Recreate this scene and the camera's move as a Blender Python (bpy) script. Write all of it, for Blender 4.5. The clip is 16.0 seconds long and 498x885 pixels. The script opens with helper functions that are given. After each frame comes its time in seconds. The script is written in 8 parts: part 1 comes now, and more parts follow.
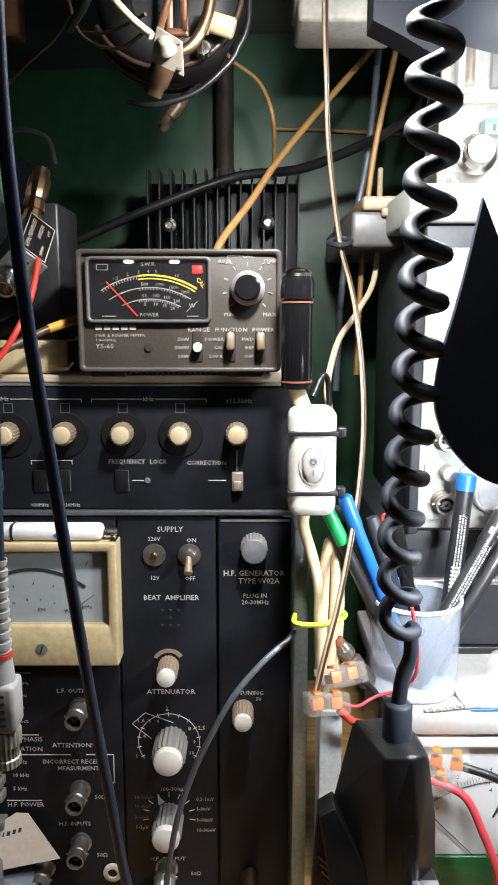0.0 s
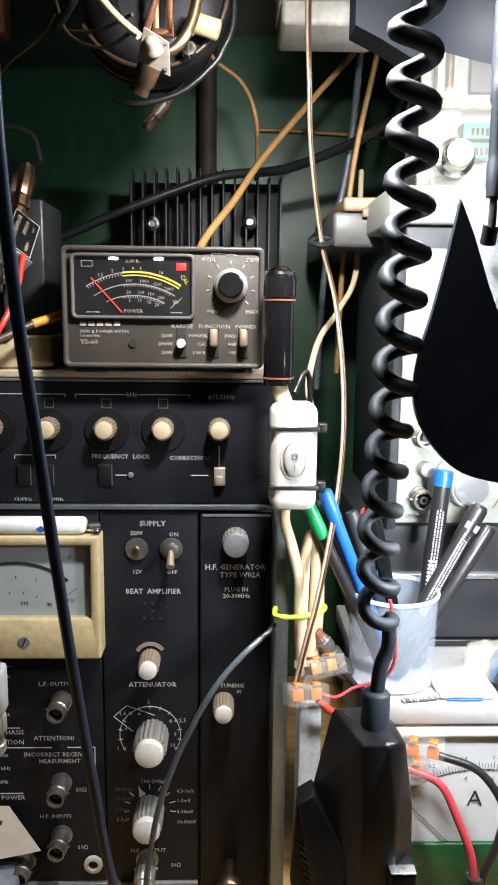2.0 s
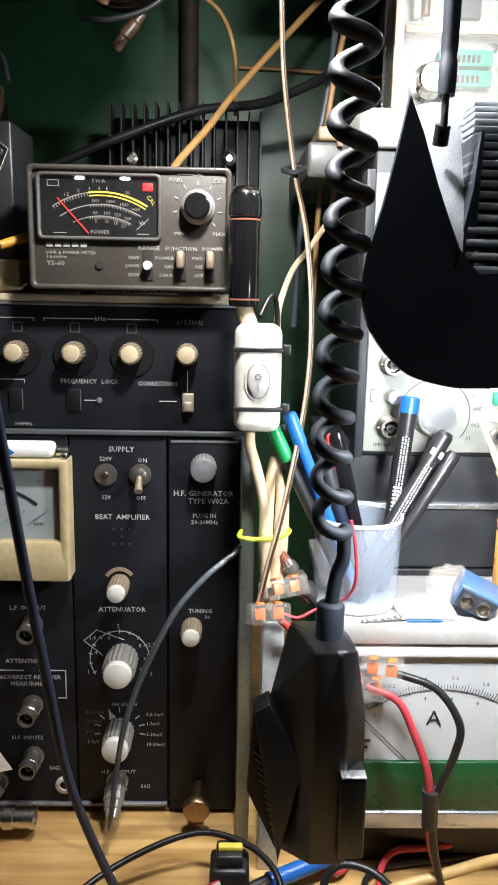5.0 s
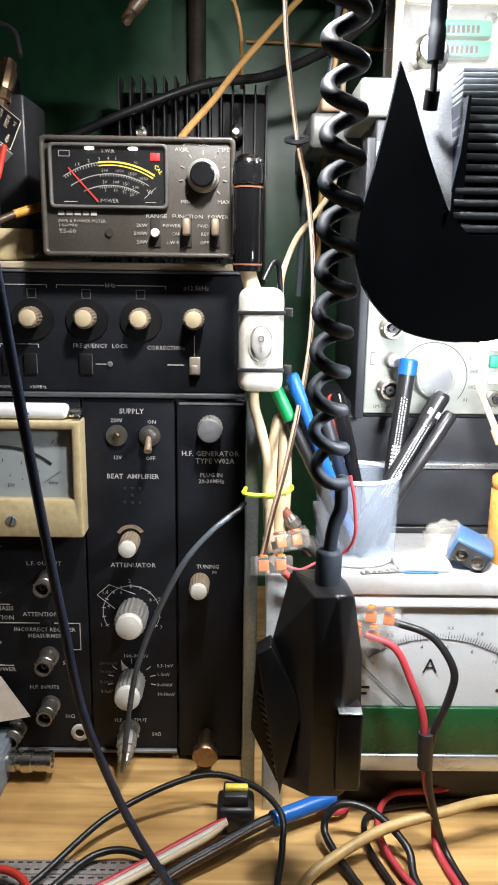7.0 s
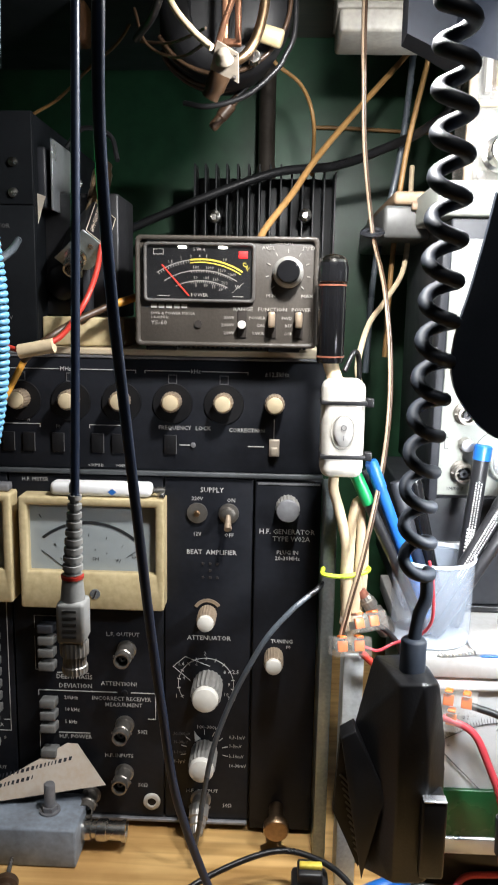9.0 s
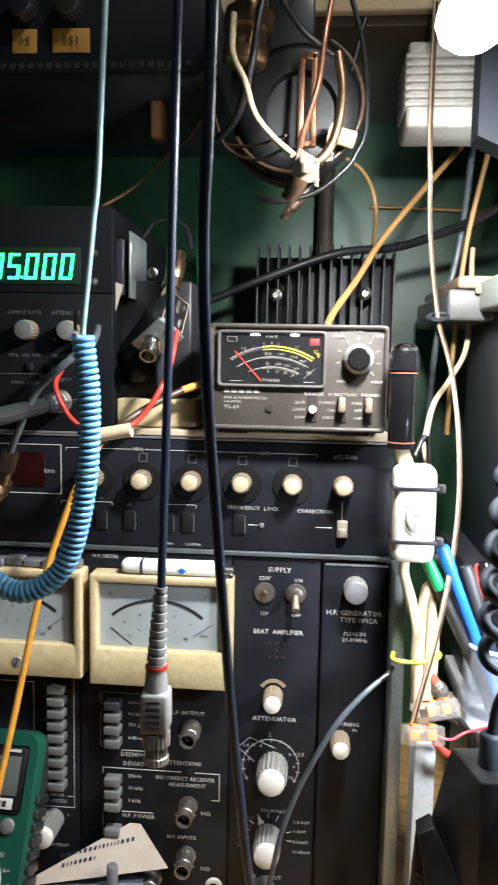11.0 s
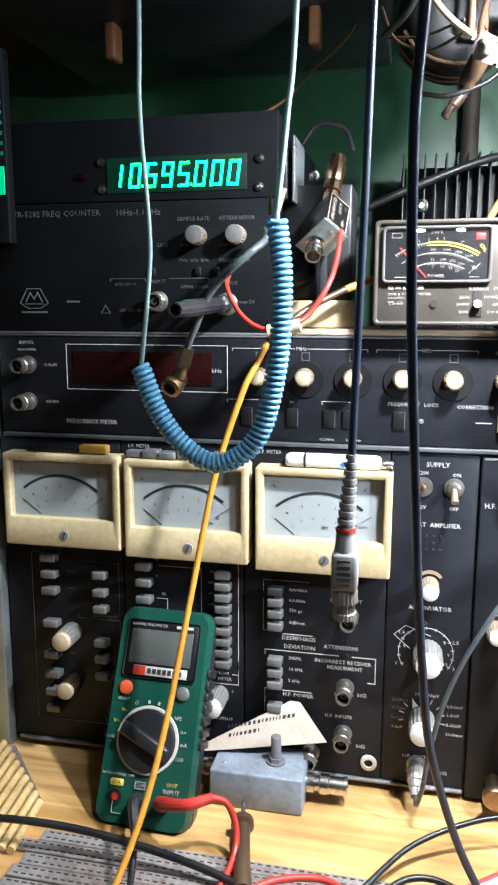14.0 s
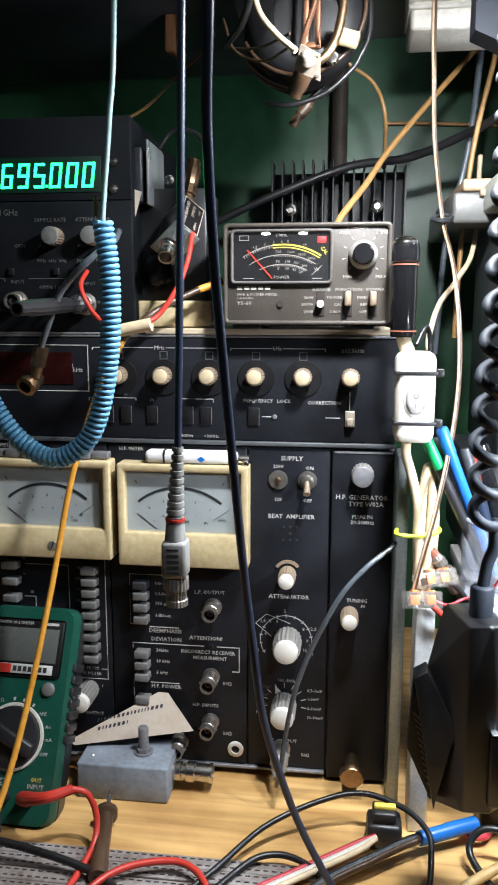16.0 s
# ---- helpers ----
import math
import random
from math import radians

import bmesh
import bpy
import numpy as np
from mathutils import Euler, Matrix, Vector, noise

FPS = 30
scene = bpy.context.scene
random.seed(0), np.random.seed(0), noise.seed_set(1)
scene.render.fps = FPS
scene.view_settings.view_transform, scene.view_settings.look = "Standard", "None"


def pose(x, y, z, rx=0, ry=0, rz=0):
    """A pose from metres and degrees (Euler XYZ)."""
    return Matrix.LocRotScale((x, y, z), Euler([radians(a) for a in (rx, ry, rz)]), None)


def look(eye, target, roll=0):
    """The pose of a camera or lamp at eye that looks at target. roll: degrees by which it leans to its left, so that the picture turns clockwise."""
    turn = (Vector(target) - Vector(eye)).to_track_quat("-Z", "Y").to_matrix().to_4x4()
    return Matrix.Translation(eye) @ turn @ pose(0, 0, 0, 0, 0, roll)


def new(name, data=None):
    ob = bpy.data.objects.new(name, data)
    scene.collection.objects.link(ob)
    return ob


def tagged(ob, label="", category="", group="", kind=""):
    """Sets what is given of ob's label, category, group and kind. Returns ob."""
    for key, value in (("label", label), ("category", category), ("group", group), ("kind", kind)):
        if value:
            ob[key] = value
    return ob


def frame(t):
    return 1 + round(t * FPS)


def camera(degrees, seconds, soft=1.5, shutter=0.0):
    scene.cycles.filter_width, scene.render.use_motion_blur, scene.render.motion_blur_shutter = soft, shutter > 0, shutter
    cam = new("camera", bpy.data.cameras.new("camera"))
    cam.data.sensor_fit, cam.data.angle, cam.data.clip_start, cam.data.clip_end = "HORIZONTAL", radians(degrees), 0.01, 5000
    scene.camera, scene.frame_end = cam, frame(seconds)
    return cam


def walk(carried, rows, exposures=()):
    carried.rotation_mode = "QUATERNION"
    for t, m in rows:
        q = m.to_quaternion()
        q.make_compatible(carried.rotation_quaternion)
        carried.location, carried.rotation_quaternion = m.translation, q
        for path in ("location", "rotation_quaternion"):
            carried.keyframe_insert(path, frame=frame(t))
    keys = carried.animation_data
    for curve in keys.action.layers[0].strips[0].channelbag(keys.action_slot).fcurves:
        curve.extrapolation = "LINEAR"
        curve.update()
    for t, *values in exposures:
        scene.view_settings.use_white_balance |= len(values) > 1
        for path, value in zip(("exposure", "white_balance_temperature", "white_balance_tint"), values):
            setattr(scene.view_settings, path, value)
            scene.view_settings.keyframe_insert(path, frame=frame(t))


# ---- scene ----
cam = camera(36.3, 16.0, soft=1.75, shutter=0.5)
K = 0.85            # metres to one unit of the plan
DESK = 0.75         # height of the desk top in metres
METRES, EYE, TILT, LEAN, TURN = 0.52, 1.26, -9.7, 0.0, 0.0


def W(x, y, z):
    """A place of the plan in metres; the rack's front is y = 0, the desk top z = 0.755."""
    return Vector((x * K, y * K, DESK + (z - 0.755) * K))


ROWS = [
    (0.0, 0.0, 0.0, 0.0, 0.0, 0.0, -0.0),
    (0.5, -0.0033, -0.0157, -0.0009, -0.4, 0.16, -0.17),
    (1.0, -0.0058, 0.0054, -0.0048, -0.84, 0.06, -0.27),
    (1.5, 0.0089, 0.0061, -0.0059, -1.44, -0.11, -0.23),
    (2.0, -0.0043, -0.017, -0.0082, -1.56, 0.08, -0.31),
    (2.5, 0.0096, -0.0141, -0.0061, -2.0, 0.37, -0.44),
    (3.0, 0.0236, -0.0176, -0.0062, -2.3, 0.52, -0.41),
    (3.5, 0.0436, 0.0146, -0.0397, -2.24, -0.19, -0.44),
    (4.0, 0.0466, 0.0152, -0.0625, -1.91, -1.11, -0.56),
    (6.5, 0.0585, -0.0807, -0.0971, -0.76, -2.84, -0.87),
    (7.0, 0.0616, -0.0759, -0.1086, -0.4, -3.38, -0.7),
    (7.5, 0.0309, -0.0935, -0.0862, 0.09, -3.54, -0.82),
    (8.0, -0.0079, -0.1258, -0.0418, 0.71, -2.82, -1.17),
    (8.5, -0.0133, -0.1193, -0.0496, 1.57, -1.65, -1.3),
    (11.0, -0.0694, -0.1471, 0.0044, 4.75, 3.46, -1.92),
    (11.5, -0.1472, -0.1299, -0.0095, 6.78, 3.06, -2.15),
    (12.0, -0.1788, -0.1158, -0.0347, 8.03, 2.48, -2.3),
    (12.5, -0.1786, -0.1131, -0.0546, 9.09, 1.55, -2.39),
    (13.0, -0.1952, -0.1279, -0.0685, 10.04, 0.68, -2.3),
    (13.5, -0.2133, -0.1792, -0.0689, 11.66, -0.07, -2.1),
    (14.0, -0.1704, -0.216, -0.0955, 12.02, -0.44, -2.12),
    (14.5, -0.1424, -0.2186, -0.1206, 11.13, -0.57, -2.19),
    (15.0, -0.0911, -0.2238, -0.1091, 9.47, -0.95, -1.9),
    (15.5, -0.0452, -0.2432, -0.1022, 8.14, -0.49, -1.62),
    (16.0, -0.03, -0.2323, -0.1037, 7.0, -0.07, -1.31),
]
walk(cam, [(t, pose(0, -0.586 * K, W(0, 0, EYE).z, TILT, LEAN, TURN)
            @ pose(METRES * K * x, METRES * K * y, METRES * K * z, 90 + pitch, roll, yaw))
           for t, x, y, z, yaw, pitch, roll in ROWS],
     exposures=[(0.0, 0.34, 6250, 10), (6.5, 0.26, 6300, 10), (8.5, 0.32, 6300, 10), (10.8, 0.90, 6100, 9), (11.5, 1.55, 6050, 8), (12.5, 1.85, 5850, 8), (14.2, 1.85, 5750, 8), (15.0, 1.32, 5850, 9), (16.0, 0.88, 5950, 9)])

# ---- world and light ----
world = bpy.data.worlds.new("world")
scene.world = world
world.use_nodes = True
world.node_tree.nodes["Background"].inputs[0].default_value = (0.6, 0.7, 0.85, 1)
world.node_tree.nodes["Background"].inputs[1].default_value = 0.03


def lamp(name, kind, at, target, watts, size, colour, spread=None):
    data = bpy.data.lights.new(name, kind)
    data.energy, data.color = watts, colour
    if kind == "AREA":
        data.shape, data.size = "DISK", size
        if spread:
            data.spread = radians(spread)
    else:
        data.shadow_soft_size = size
    ob = new(name, data)
    ob.matrix_world = look(W(*at), W(*target))
    return ob


lamp("bulb_lamp_light", "AREA", (0.046, -0.200, 1.449), (0.055, 0.020, 0.95), 2.0, 0.034, (1.0, 0.97, 0.93))
lamp("hooded_lamp_light", "POINT", (0.2125, -0.090, 1.4200), (0.190, 0.010, 1.30), 1.7, 0.018, (0.95, 0.98, 1.0))
lamp("bench_lamp_light", "AREA", (0.190, -0.190, 1.1655), (0.175, -0.065, 0.90), 1.35, 0.05, (0.96, 0.98, 1.0))
# added fill from high in front on the right; no fitting stands there
lamp("room_ceiling_light", "AREA", (0.40, -0.70, 2.40), (0.0, 0.0, 0.9), 2.5, 0.14, (1.0, 0.97, 0.92))


# ---- building helpers ----
def shader(name):
    m = bpy.data.materials.new(name)
    m.use_nodes = True
    nt = m.node_tree
    return m, nt, nt.nodes["Principled BSDF"]


def mat(name, rgb, rough=0.5, metal=0.0, var=0.25, grain=220.0, blotch=18.0, bump=0.08, dark=None, coat=0.0, spec=0.5):
    """A surface with fine grain, large blotches, uneven gloss and a fine relief."""
    m, nt, b = shader(name)
    L = nt.links.new
    tc = nt.nodes.new("ShaderNodeTexCoord")
    n1, n2 = nt.nodes.new("ShaderNodeTexNoise"), nt.nodes.new("ShaderNodeTexNoise")
    n1.inputs["Scale"].default_value, n1.inputs["Detail"].default_value = grain, 4
    n2.inputs["Scale"].default_value, n2.inputs["Detail"].default_value = blotch, 6
    L(tc.outputs["Object"], n1.inputs["Vector"]), L(tc.outputs["Object"], n2.inputs["Vector"])
    mix = nt.nodes.new("ShaderNodeMath")
    mix.operation = "MULTIPLY_ADD"
    mix.inputs[1].default_value = 0.4
    L(n1.outputs["Fac"], mix.inputs[0])
    half = nt.nodes.new("ShaderNodeMath")
    half.operation, half.inputs[1].default_value = "MULTIPLY", 0.6
    L(n2.outputs["Fac"], half.inputs[0]), L(half.outputs[0], mix.inputs[2])
    ramp = nt.nodes.new("ShaderNodeValToRGB")
    lo = dark or tuple(c * (1 - var) for c in rgb)
    hi = tuple(min(1, c * (1 + var * 0.6)) for c in rgb)
    ramp.color_ramp.elements[0].position, ramp.color_ramp.elements[0].color = 0.32, (*lo, 1)
    ramp.color_ramp.elements[1].position, ramp.color_ramp.elements[1].color = 0.66, (*hi, 1)
    L(mix.outputs[0], ramp.inputs[0]), L(ramp.outputs[0], b.inputs["Base Color"])
    rr = nt.nodes.new("ShaderNodeMapRange")
    rr.inputs["From Min"].default_value, rr.inputs["From Max"].default_value = 0.3, 0.7
    rr.inputs["To Min"].default_value, rr.inputs["To Max"].default_value = max(0.03, rough - 0.09), min(1, rough + 0.12)
    L(n2.outputs["Fac"], rr.inputs["Value"]), L(rr.outputs[0], b.inputs["Roughness"])
    b.inputs["Metallic"].default_value = metal
    b.inputs["Coat Weight"].default_value, b.inputs["Specular IOR Level"].default_value = coat, spec
    if bump:
        bp = nt.nodes.new("ShaderNodeBump")
        bp.inputs["Strength"].default_value, bp.inputs["Distance"].default_value = bump, 0.0006
        L(n1.outputs["Fac"], bp.inputs["Height"]), L(bp.outputs[0], b.inputs["Normal"])
    return m


def glow(name, rgb, strength):
    m, nt, b = shader(name)
    b.inputs["Base Color"].default_value = (*rgb, 1)
    b.inputs["Emission Color"].default_value, b.inputs["Emission Strength"].default_value = (*rgb, 1), strength
    return m


def glass(name, rgb, rough=0.05, ior=1.45, alpha=1.0):
    m, nt, b = shader(name)
    b.inputs["Base Color"].default_value, b.inputs["Roughness"].default_value = (*rgb, 1), rough
    b.inputs["Transmission Weight"].default_value, b.inputs["IOR"].default_value = 1.0, ior
    b.inputs["Alpha"].default_value = alpha
    return m


def clear(name, rgb, tint=0.2, rough=0.15):
    """Thin clear plastic: mostly see-through, with a gloss."""
    m, nt, b = shader(name)
    b.inputs["Base Color"].default_value, b.inputs["Roughness"].default_value = (*rgb, 1), rough
    t, mx = nt.nodes.new("ShaderNodeBsdfTransparent"), nt.nodes.new("ShaderNodeMixShader")
    mx.inputs[0].default_value = tint
    nt.links.new(t.outputs[0], mx.inputs[1]), nt.links.new(b.outputs[0], mx.inputs[2])
    nt.links.new(mx.outputs[0], nt.nodes["Material Output"].inputs["Surface"])
    return m


def wood(name, light, dark, along=(1.2, 22.0, 22.0)):
    m, nt, b = shader(name)
    L = nt.links.new
    tc, mp, n, r = [nt.nodes.new("ShaderNode" + k) for k in ("TexCoord", "Mapping", "TexNoise", "ValToRGB")]
    mp.inputs["Scale"].default_value = along
    n.inputs["Scale"].default_value, n.inputs["Detail"].default_value, n.inputs["Distortion"].default_value = 4.0, 8, 0.6
    L(tc.outputs["Object"], mp.inputs[0]), L(mp.outputs[0], n.inputs["Vector"]), L(n.outputs["Fac"], r.inputs[0])
    r.color_ramp.elements[0].position, r.color_ramp.elements[0].color = 0.33, (*dark, 1)
    r.color_ramp.elements[1].position, r.color_ramp.elements[1].color = 0.62, (*light, 1)
    st = nt.nodes.new("ShaderNodeTexNoise")
    st.inputs["Scale"].default_value, st.inputs["Detail"].default_value = 9.0, 6
    L(tc.outputs["Object"], st.inputs["Vector"])
    s2 = nt.nodes.new("ShaderNodeValToRGB")
    s2.color_ramp.elements[0].position, s2.color_ramp.elements[0].color = 0.36, (0.55, 0.45, 0.36, 1)
    s2.color_ramp.elements[1].position, s2.color_ramp.elements[1].color = 0.5, (1, 1, 1, 1)
    L(st.outputs["Fac"], s2.inputs[0])
    mul = nt.nodes.new("ShaderNodeMixRGB")
    mul.blend_type, mul.inputs[0].default_value = "MULTIPLY", 0.55
    L(r.outputs[0], mul.inputs[1]), L(s2.outputs[0], mul.inputs[2]), L(mul.outputs[0], b.inputs["Base Color"])
    bp = nt.nodes.new("ShaderNodeBump")
    bp.inputs["Strength"].default_value, bp.inputs["Distance"].default_value = 0.15, 0.0005
    L(n.outputs["Fac"], bp.inputs["Height"]), L(bp.outputs[0], b.inputs["Normal"])
    b.inputs["Roughness"].default_value = 0.38
    return m


def box(bm, x0, x1, y0, y1, z0, z1, bev=0.0, seg=2, m=None):
    made = bmesh.ops.create_cube(bm, size=1.0)["verts"]
    for v in made:
        v.co = Vector(((x0 + x1) / 2 + v.co.x * (x1 - x0), (y0 + y1) / 2 + v.co.y * (y1 - y0), (z0 + z1) / 2 + v.co.z * (z1 - z0)))
    if bev:
        edges = list({e for v in made for e in v.link_edges})
        made = list({v for f in bmesh.ops.bevel(bm, geom=edges, offset=bev, segments=seg, affect="EDGES", profile=0.5)["faces"] for v in f.verts} | {v for v in made if v.is_valid})
    if m:
        for v in made:
            v.co = m @ v.co
    return made


def rounded(x0, x1, z0, z1, r, n=4):
    """The corners of a rounded rectangle, anticlockwise."""
    out = []
    for cx, cz, a0 in ((x1 - r, z0 + r, -90), (x1 - r, z1 - r, 0), (x0 + r, z1 - r, 90), (x0 + r, z0 + r, 180)):
        out += [(cx + r * math.cos(radians(a0 + 90 * k / n)), cz + r * math.sin(radians(a0 + 90 * k / n))) for k in range(n + 1)]
    return out


def frame_ring(bm, outer, inner, y0, y1, r_out, r_in, soft=0.001):
    """One closed frame with rounded corners and a softened front edge round an opening."""
    x0, x1, z0, z1 = outer
    a0, a1, c0, c1 = inner
    loops = [(rounded(x0, x1, z0, z1, r_out), y1), (rounded(x0, x1, z0, z1, r_out), y0 + soft), (rounded(x0 + soft * 0.3, x1 - soft * 0.3, z0 + soft * 0.3, z1 - soft * 0.3, r_out), y0 + soft * 0.3),
             (rounded(x0 + soft, x1 - soft, z0 + soft, z1 - soft, max(r_out - soft, 0.0003)), y0),
             (rounded(a0 - soft, a1 + soft, c0 - soft, c1 + soft, r_in + soft), y0), (rounded(a0, a1, c0, c1, r_in), y0 + soft), (rounded(a0, a1, c0, c1, r_in), y1)]
    rings = [[bm.verts.new((x, y, z)) for x, z in line] for line, y in loops]
    for a, b in zip(rings, rings[1:] + rings[:1]):
        for k in range(len(a)):
            j = (k + 1) % len(a)
            bm.faces.new((a[k], a[j], b[j], b[k]))


def turned(axis):
    return Vector(axis).normalized().to_track_quat("Z", "Y").to_matrix().to_4x4()


def lathe(bm, at, axis, profile, n=24, ribs=0, rib=0.0):
    """Turns (radius, height) pairs round an axis; ribs flute the wall."""
    m = Matrix.Translation(at) @ turned(axis)
    rings = []
    for r, h in profile:
        if r < 1e-6:
            rings.append([bm.verts.new(m @ Vector((0, 0, h)))])
            continue
        ring = []
        for k in range(n):
            a = 2 * math.pi * k / n
            q = r - (rib if ribs and k % 2 else 0)
            ring.append(bm.verts.new(m @ Vector((q * math.cos(a), q * math.sin(a), h))))
        rings.append(ring)
    for a, b in zip(rings, rings[1:]):
        for k in range(n):
            j = (k + 1) % n
            if len(a) == 1 and len(b) > 1:
                bm.faces.new((a[0], b[j], b[k]))
            elif len(b) == 1 and len(a) > 1:
                bm.faces.new((a[k], a[j], b[0]))
            elif len(a) > 1:
                bm.faces.new((a[k], a[j], b[j], b[k]))


def rod(bm, p, q, r, r2=None, n=16):
    h = (Vector(q) - Vector(p)).length
    r2 = r if r2 is None else r2
    lathe(bm, Vector(p), Vector(q) - Vector(p), [(0, 0), (r, 0), (r2, h), (0, h)], n)


def smooth_line(pts, per=8):
    """A Catmull-Rom line through the points."""
    p = [Vector(a) for a in pts]
    p = [2 * p[0] - p[1]] + p + [2 * p[-1] - p[-2]]
    out = []
    for i in range(1, len(p) - 2):
        for s in range(per):
            t = s / per
            out.append(0.5 * ((2 * p[i]) + (p[i + 1] - p[i - 1]) * t + (2 * p[i - 1] - 5 * p[i] + 4 * p[i + 1] - p[i + 2]) * t * t
                              + (3 * p[i] - p[i - 1] - 3 * p[i + 1] + p[i + 2]) * t ** 3))
    return out + [p[-2]]


def tube(bm, pts, r, n=8, per=8, taper=None, raw=False):
    line = [Vector(a) for a in pts] if raw else smooth_line(pts, per)
    up, rings = None, []
    for i, c in enumerate(line):
        d = (line[min(i + 1, len(line) - 1)] - line[max(i - 1, 0)]).normalized()
        up = d.orthogonal().normalized() if up is None else (up - d * up.dot(d)).normalized()
        side = d.cross(up)
        rr = r * (taper(i / (len(line) - 1)) if taper else 1)
        rings.append([bm.verts.new(c + rr * (math.cos(2 * math.pi * k / n) * up + math.sin(2 * math.pi * k / n) * side)) for k in range(n)])
    for a, b in zip(rings, rings[1:]):
        for k in range(n):
            bm.faces.new((a[k], a[(k + 1) % n], b[(k + 1) % n], b[k]))
    bm.faces.new(rings[0][::-1]), bm.faces.new(rings[-1])


def coil_line(pts, radius, turns, per_turn=14, phase=0.0, grow=None, hand=1, warp=0.0):
    """A helix wound round a smooth line; warp above 0 tightens it towards the end."""
    line = smooth_line(pts, 16)
    dist = [0.0]
    for a, b in zip(line, line[1:]):
        dist.append(dist[-1] + (b - a).length)
    up, frames = None, []
    for i, c in enumerate(line):
        d = (line[min(i + 1, len(line) - 1)] - line[max(i - 1, 0)]).normalized()
        up = (Vector((1, 0, 0)) if abs(d.x) < 0.9 else Vector((0, 0, 1))) if up is None else up
        up = (up - d * up.dot(d)).normalized()
        frames.append((c, up, d.cross(up)))
    out, total, n = [], dist[-1], int(turns * per_turn)
    for k in range(n + 1):
        s = total * (k / n + warp * k / n * (1 - k / n))
        i = max(0, min(len(line) - 2, int(np.searchsorted(dist, s)) - 1))
        f = (s - dist[i]) / max(1e-9, dist[i + 1] - dist[i])
        c = frames[i][0].lerp(frames[i + 1][0], f)
        u, w = frames[i][1].lerp(frames[i + 1][1], f), frames[i][2].lerp(frames[i + 1][2], f)
        a = hand * 2 * math.pi * k / per_turn + phase
        q = radius * (grow(k / n) if grow else 1)
        out.append(c + q * (math.cos(a) * u + math.sin(a) * w))
    return out


def plate(bm, outline, m, depth):
    """A flat outline (x, y) given thickness along its own z, laid by m."""
    a = [bm.verts.new(m @ Vector((x, y, 0))) for x, y in outline]
    b = [bm.verts.new(m @ Vector((x, y, depth))) for x, y in outline]
    bm.faces.new(a[::-1]), bm.faces.new(b)
    for k in range(len(a)):
        j = (k + 1) % len(a)
        bm.faces.new((a[k], a[j], b[j], b[k]))


FRONT = Matrix(((1, 0, 0, 0), (0, 0, -1, 0), (0, 1, 0, 0), (0, 0, 0, 1)))   # x, y of a drawing become x, z; its z comes towards the eye


def front(x, y, z, tilt=0.0, turn=0.0):
    return Matrix.Translation((x, y, z)) @ pose(0, 0, 0, tilt, 0, turn) @ FRONT


def stroke(bm, pts, w, m, depth=0.0004, closed=False):
    """A drawn line of even width with mitred corners and a hair of thickness."""
    p = [Vector((a, b)) for a, b in pts]
    n = len(p)
    left, right = [], []
    for i in range(n):
        a = p[i - 1] if i or closed else None
        b = p[(i + 1) % n] if i < n - 1 or closed else None
        u = (p[i] - a).normalized() if a is not None else None
        v = (b - p[i]).normalized() if b is not None else None
        u, v = u or v, v or u
        k = Vector((-u.y - v.y, u.x + v.x))
        k = k.normalized() if k.length > 1e-6 else Vector((-u.y, u.x))
        k *= w / 2 / max(0.35, k.dot(Vector((-u.y, u.x))))
        left.append(p[i] + k), right.append(p[i] - k)
    rows = [[bm.verts.new(m @ Vector((q.x, q.y, d))) for q in side] for side, d in ((left, 0), (left, depth), (right, depth), (right, 0))]
    for i in range(n if closed else n - 1):
        j = (i + 1) % n
        for a, b in zip(rows, rows[1:] + rows[:1]):
            bm.faces.new((a[i], a[j], b[j], b[i]))
    if not closed:
        bm.faces.new([r[0] for r in rows]), bm.faces.new([r[-1] for r in rows][::-1])


def arc(cx, cy, r, a0, a1, n=16):
    return [(cx + r * math.cos(radians(a0 + (a1 - a0) * k / n)), cy + r * math.sin(radians(a0 + (a1 - a0) * k / n))) for k in range(n + 1)]


def words(bm, text, x, z, h, m=None, align="CENTER", y=0.0, wide=1.0, bold=0.0):
    """Lettering of cap height h, in the plane of m (or upright at depth y)."""
    data = bpy.data.curves.new("lettering", "FONT")
    data.body, data.align_x, data.align_y, data.resolution_u, data.offset = text, align, "CENTER", 1, bold
    ob = bpy.data.objects.new("lettering", data)
    me = bpy.data.meshes.new_from_object(ob)
    s = h / 0.69
    m = front(0, y, 0) if m is None else m
    me.transform(m @ Matrix.Translation((x, z, 0.0005)) @ Matrix.Diagonal((s * wide, s, s, 1)))
    bm.from_mesh(me)
    bpy.data.objects.remove(ob), bpy.data.curves.remove(data), bpy.data.meshes.remove(me)


BASE = {}


def thing(name, base, label, category, group="", kind=""):
    """An Empty at the base of a thing."""
    ob = new(name)
    ob.empty_display_size = 0.02
    ob.location = W(*base)
    BASE[ob] = W(*base)
    return tagged(ob, label, category, group, kind)


TURNED = ("knob", "barrel", "brass_connector", "cap", "bnc_socket", "insert", "cal_knob", "dial_knob", "collar", "plug", "bnc_connector", "screw")


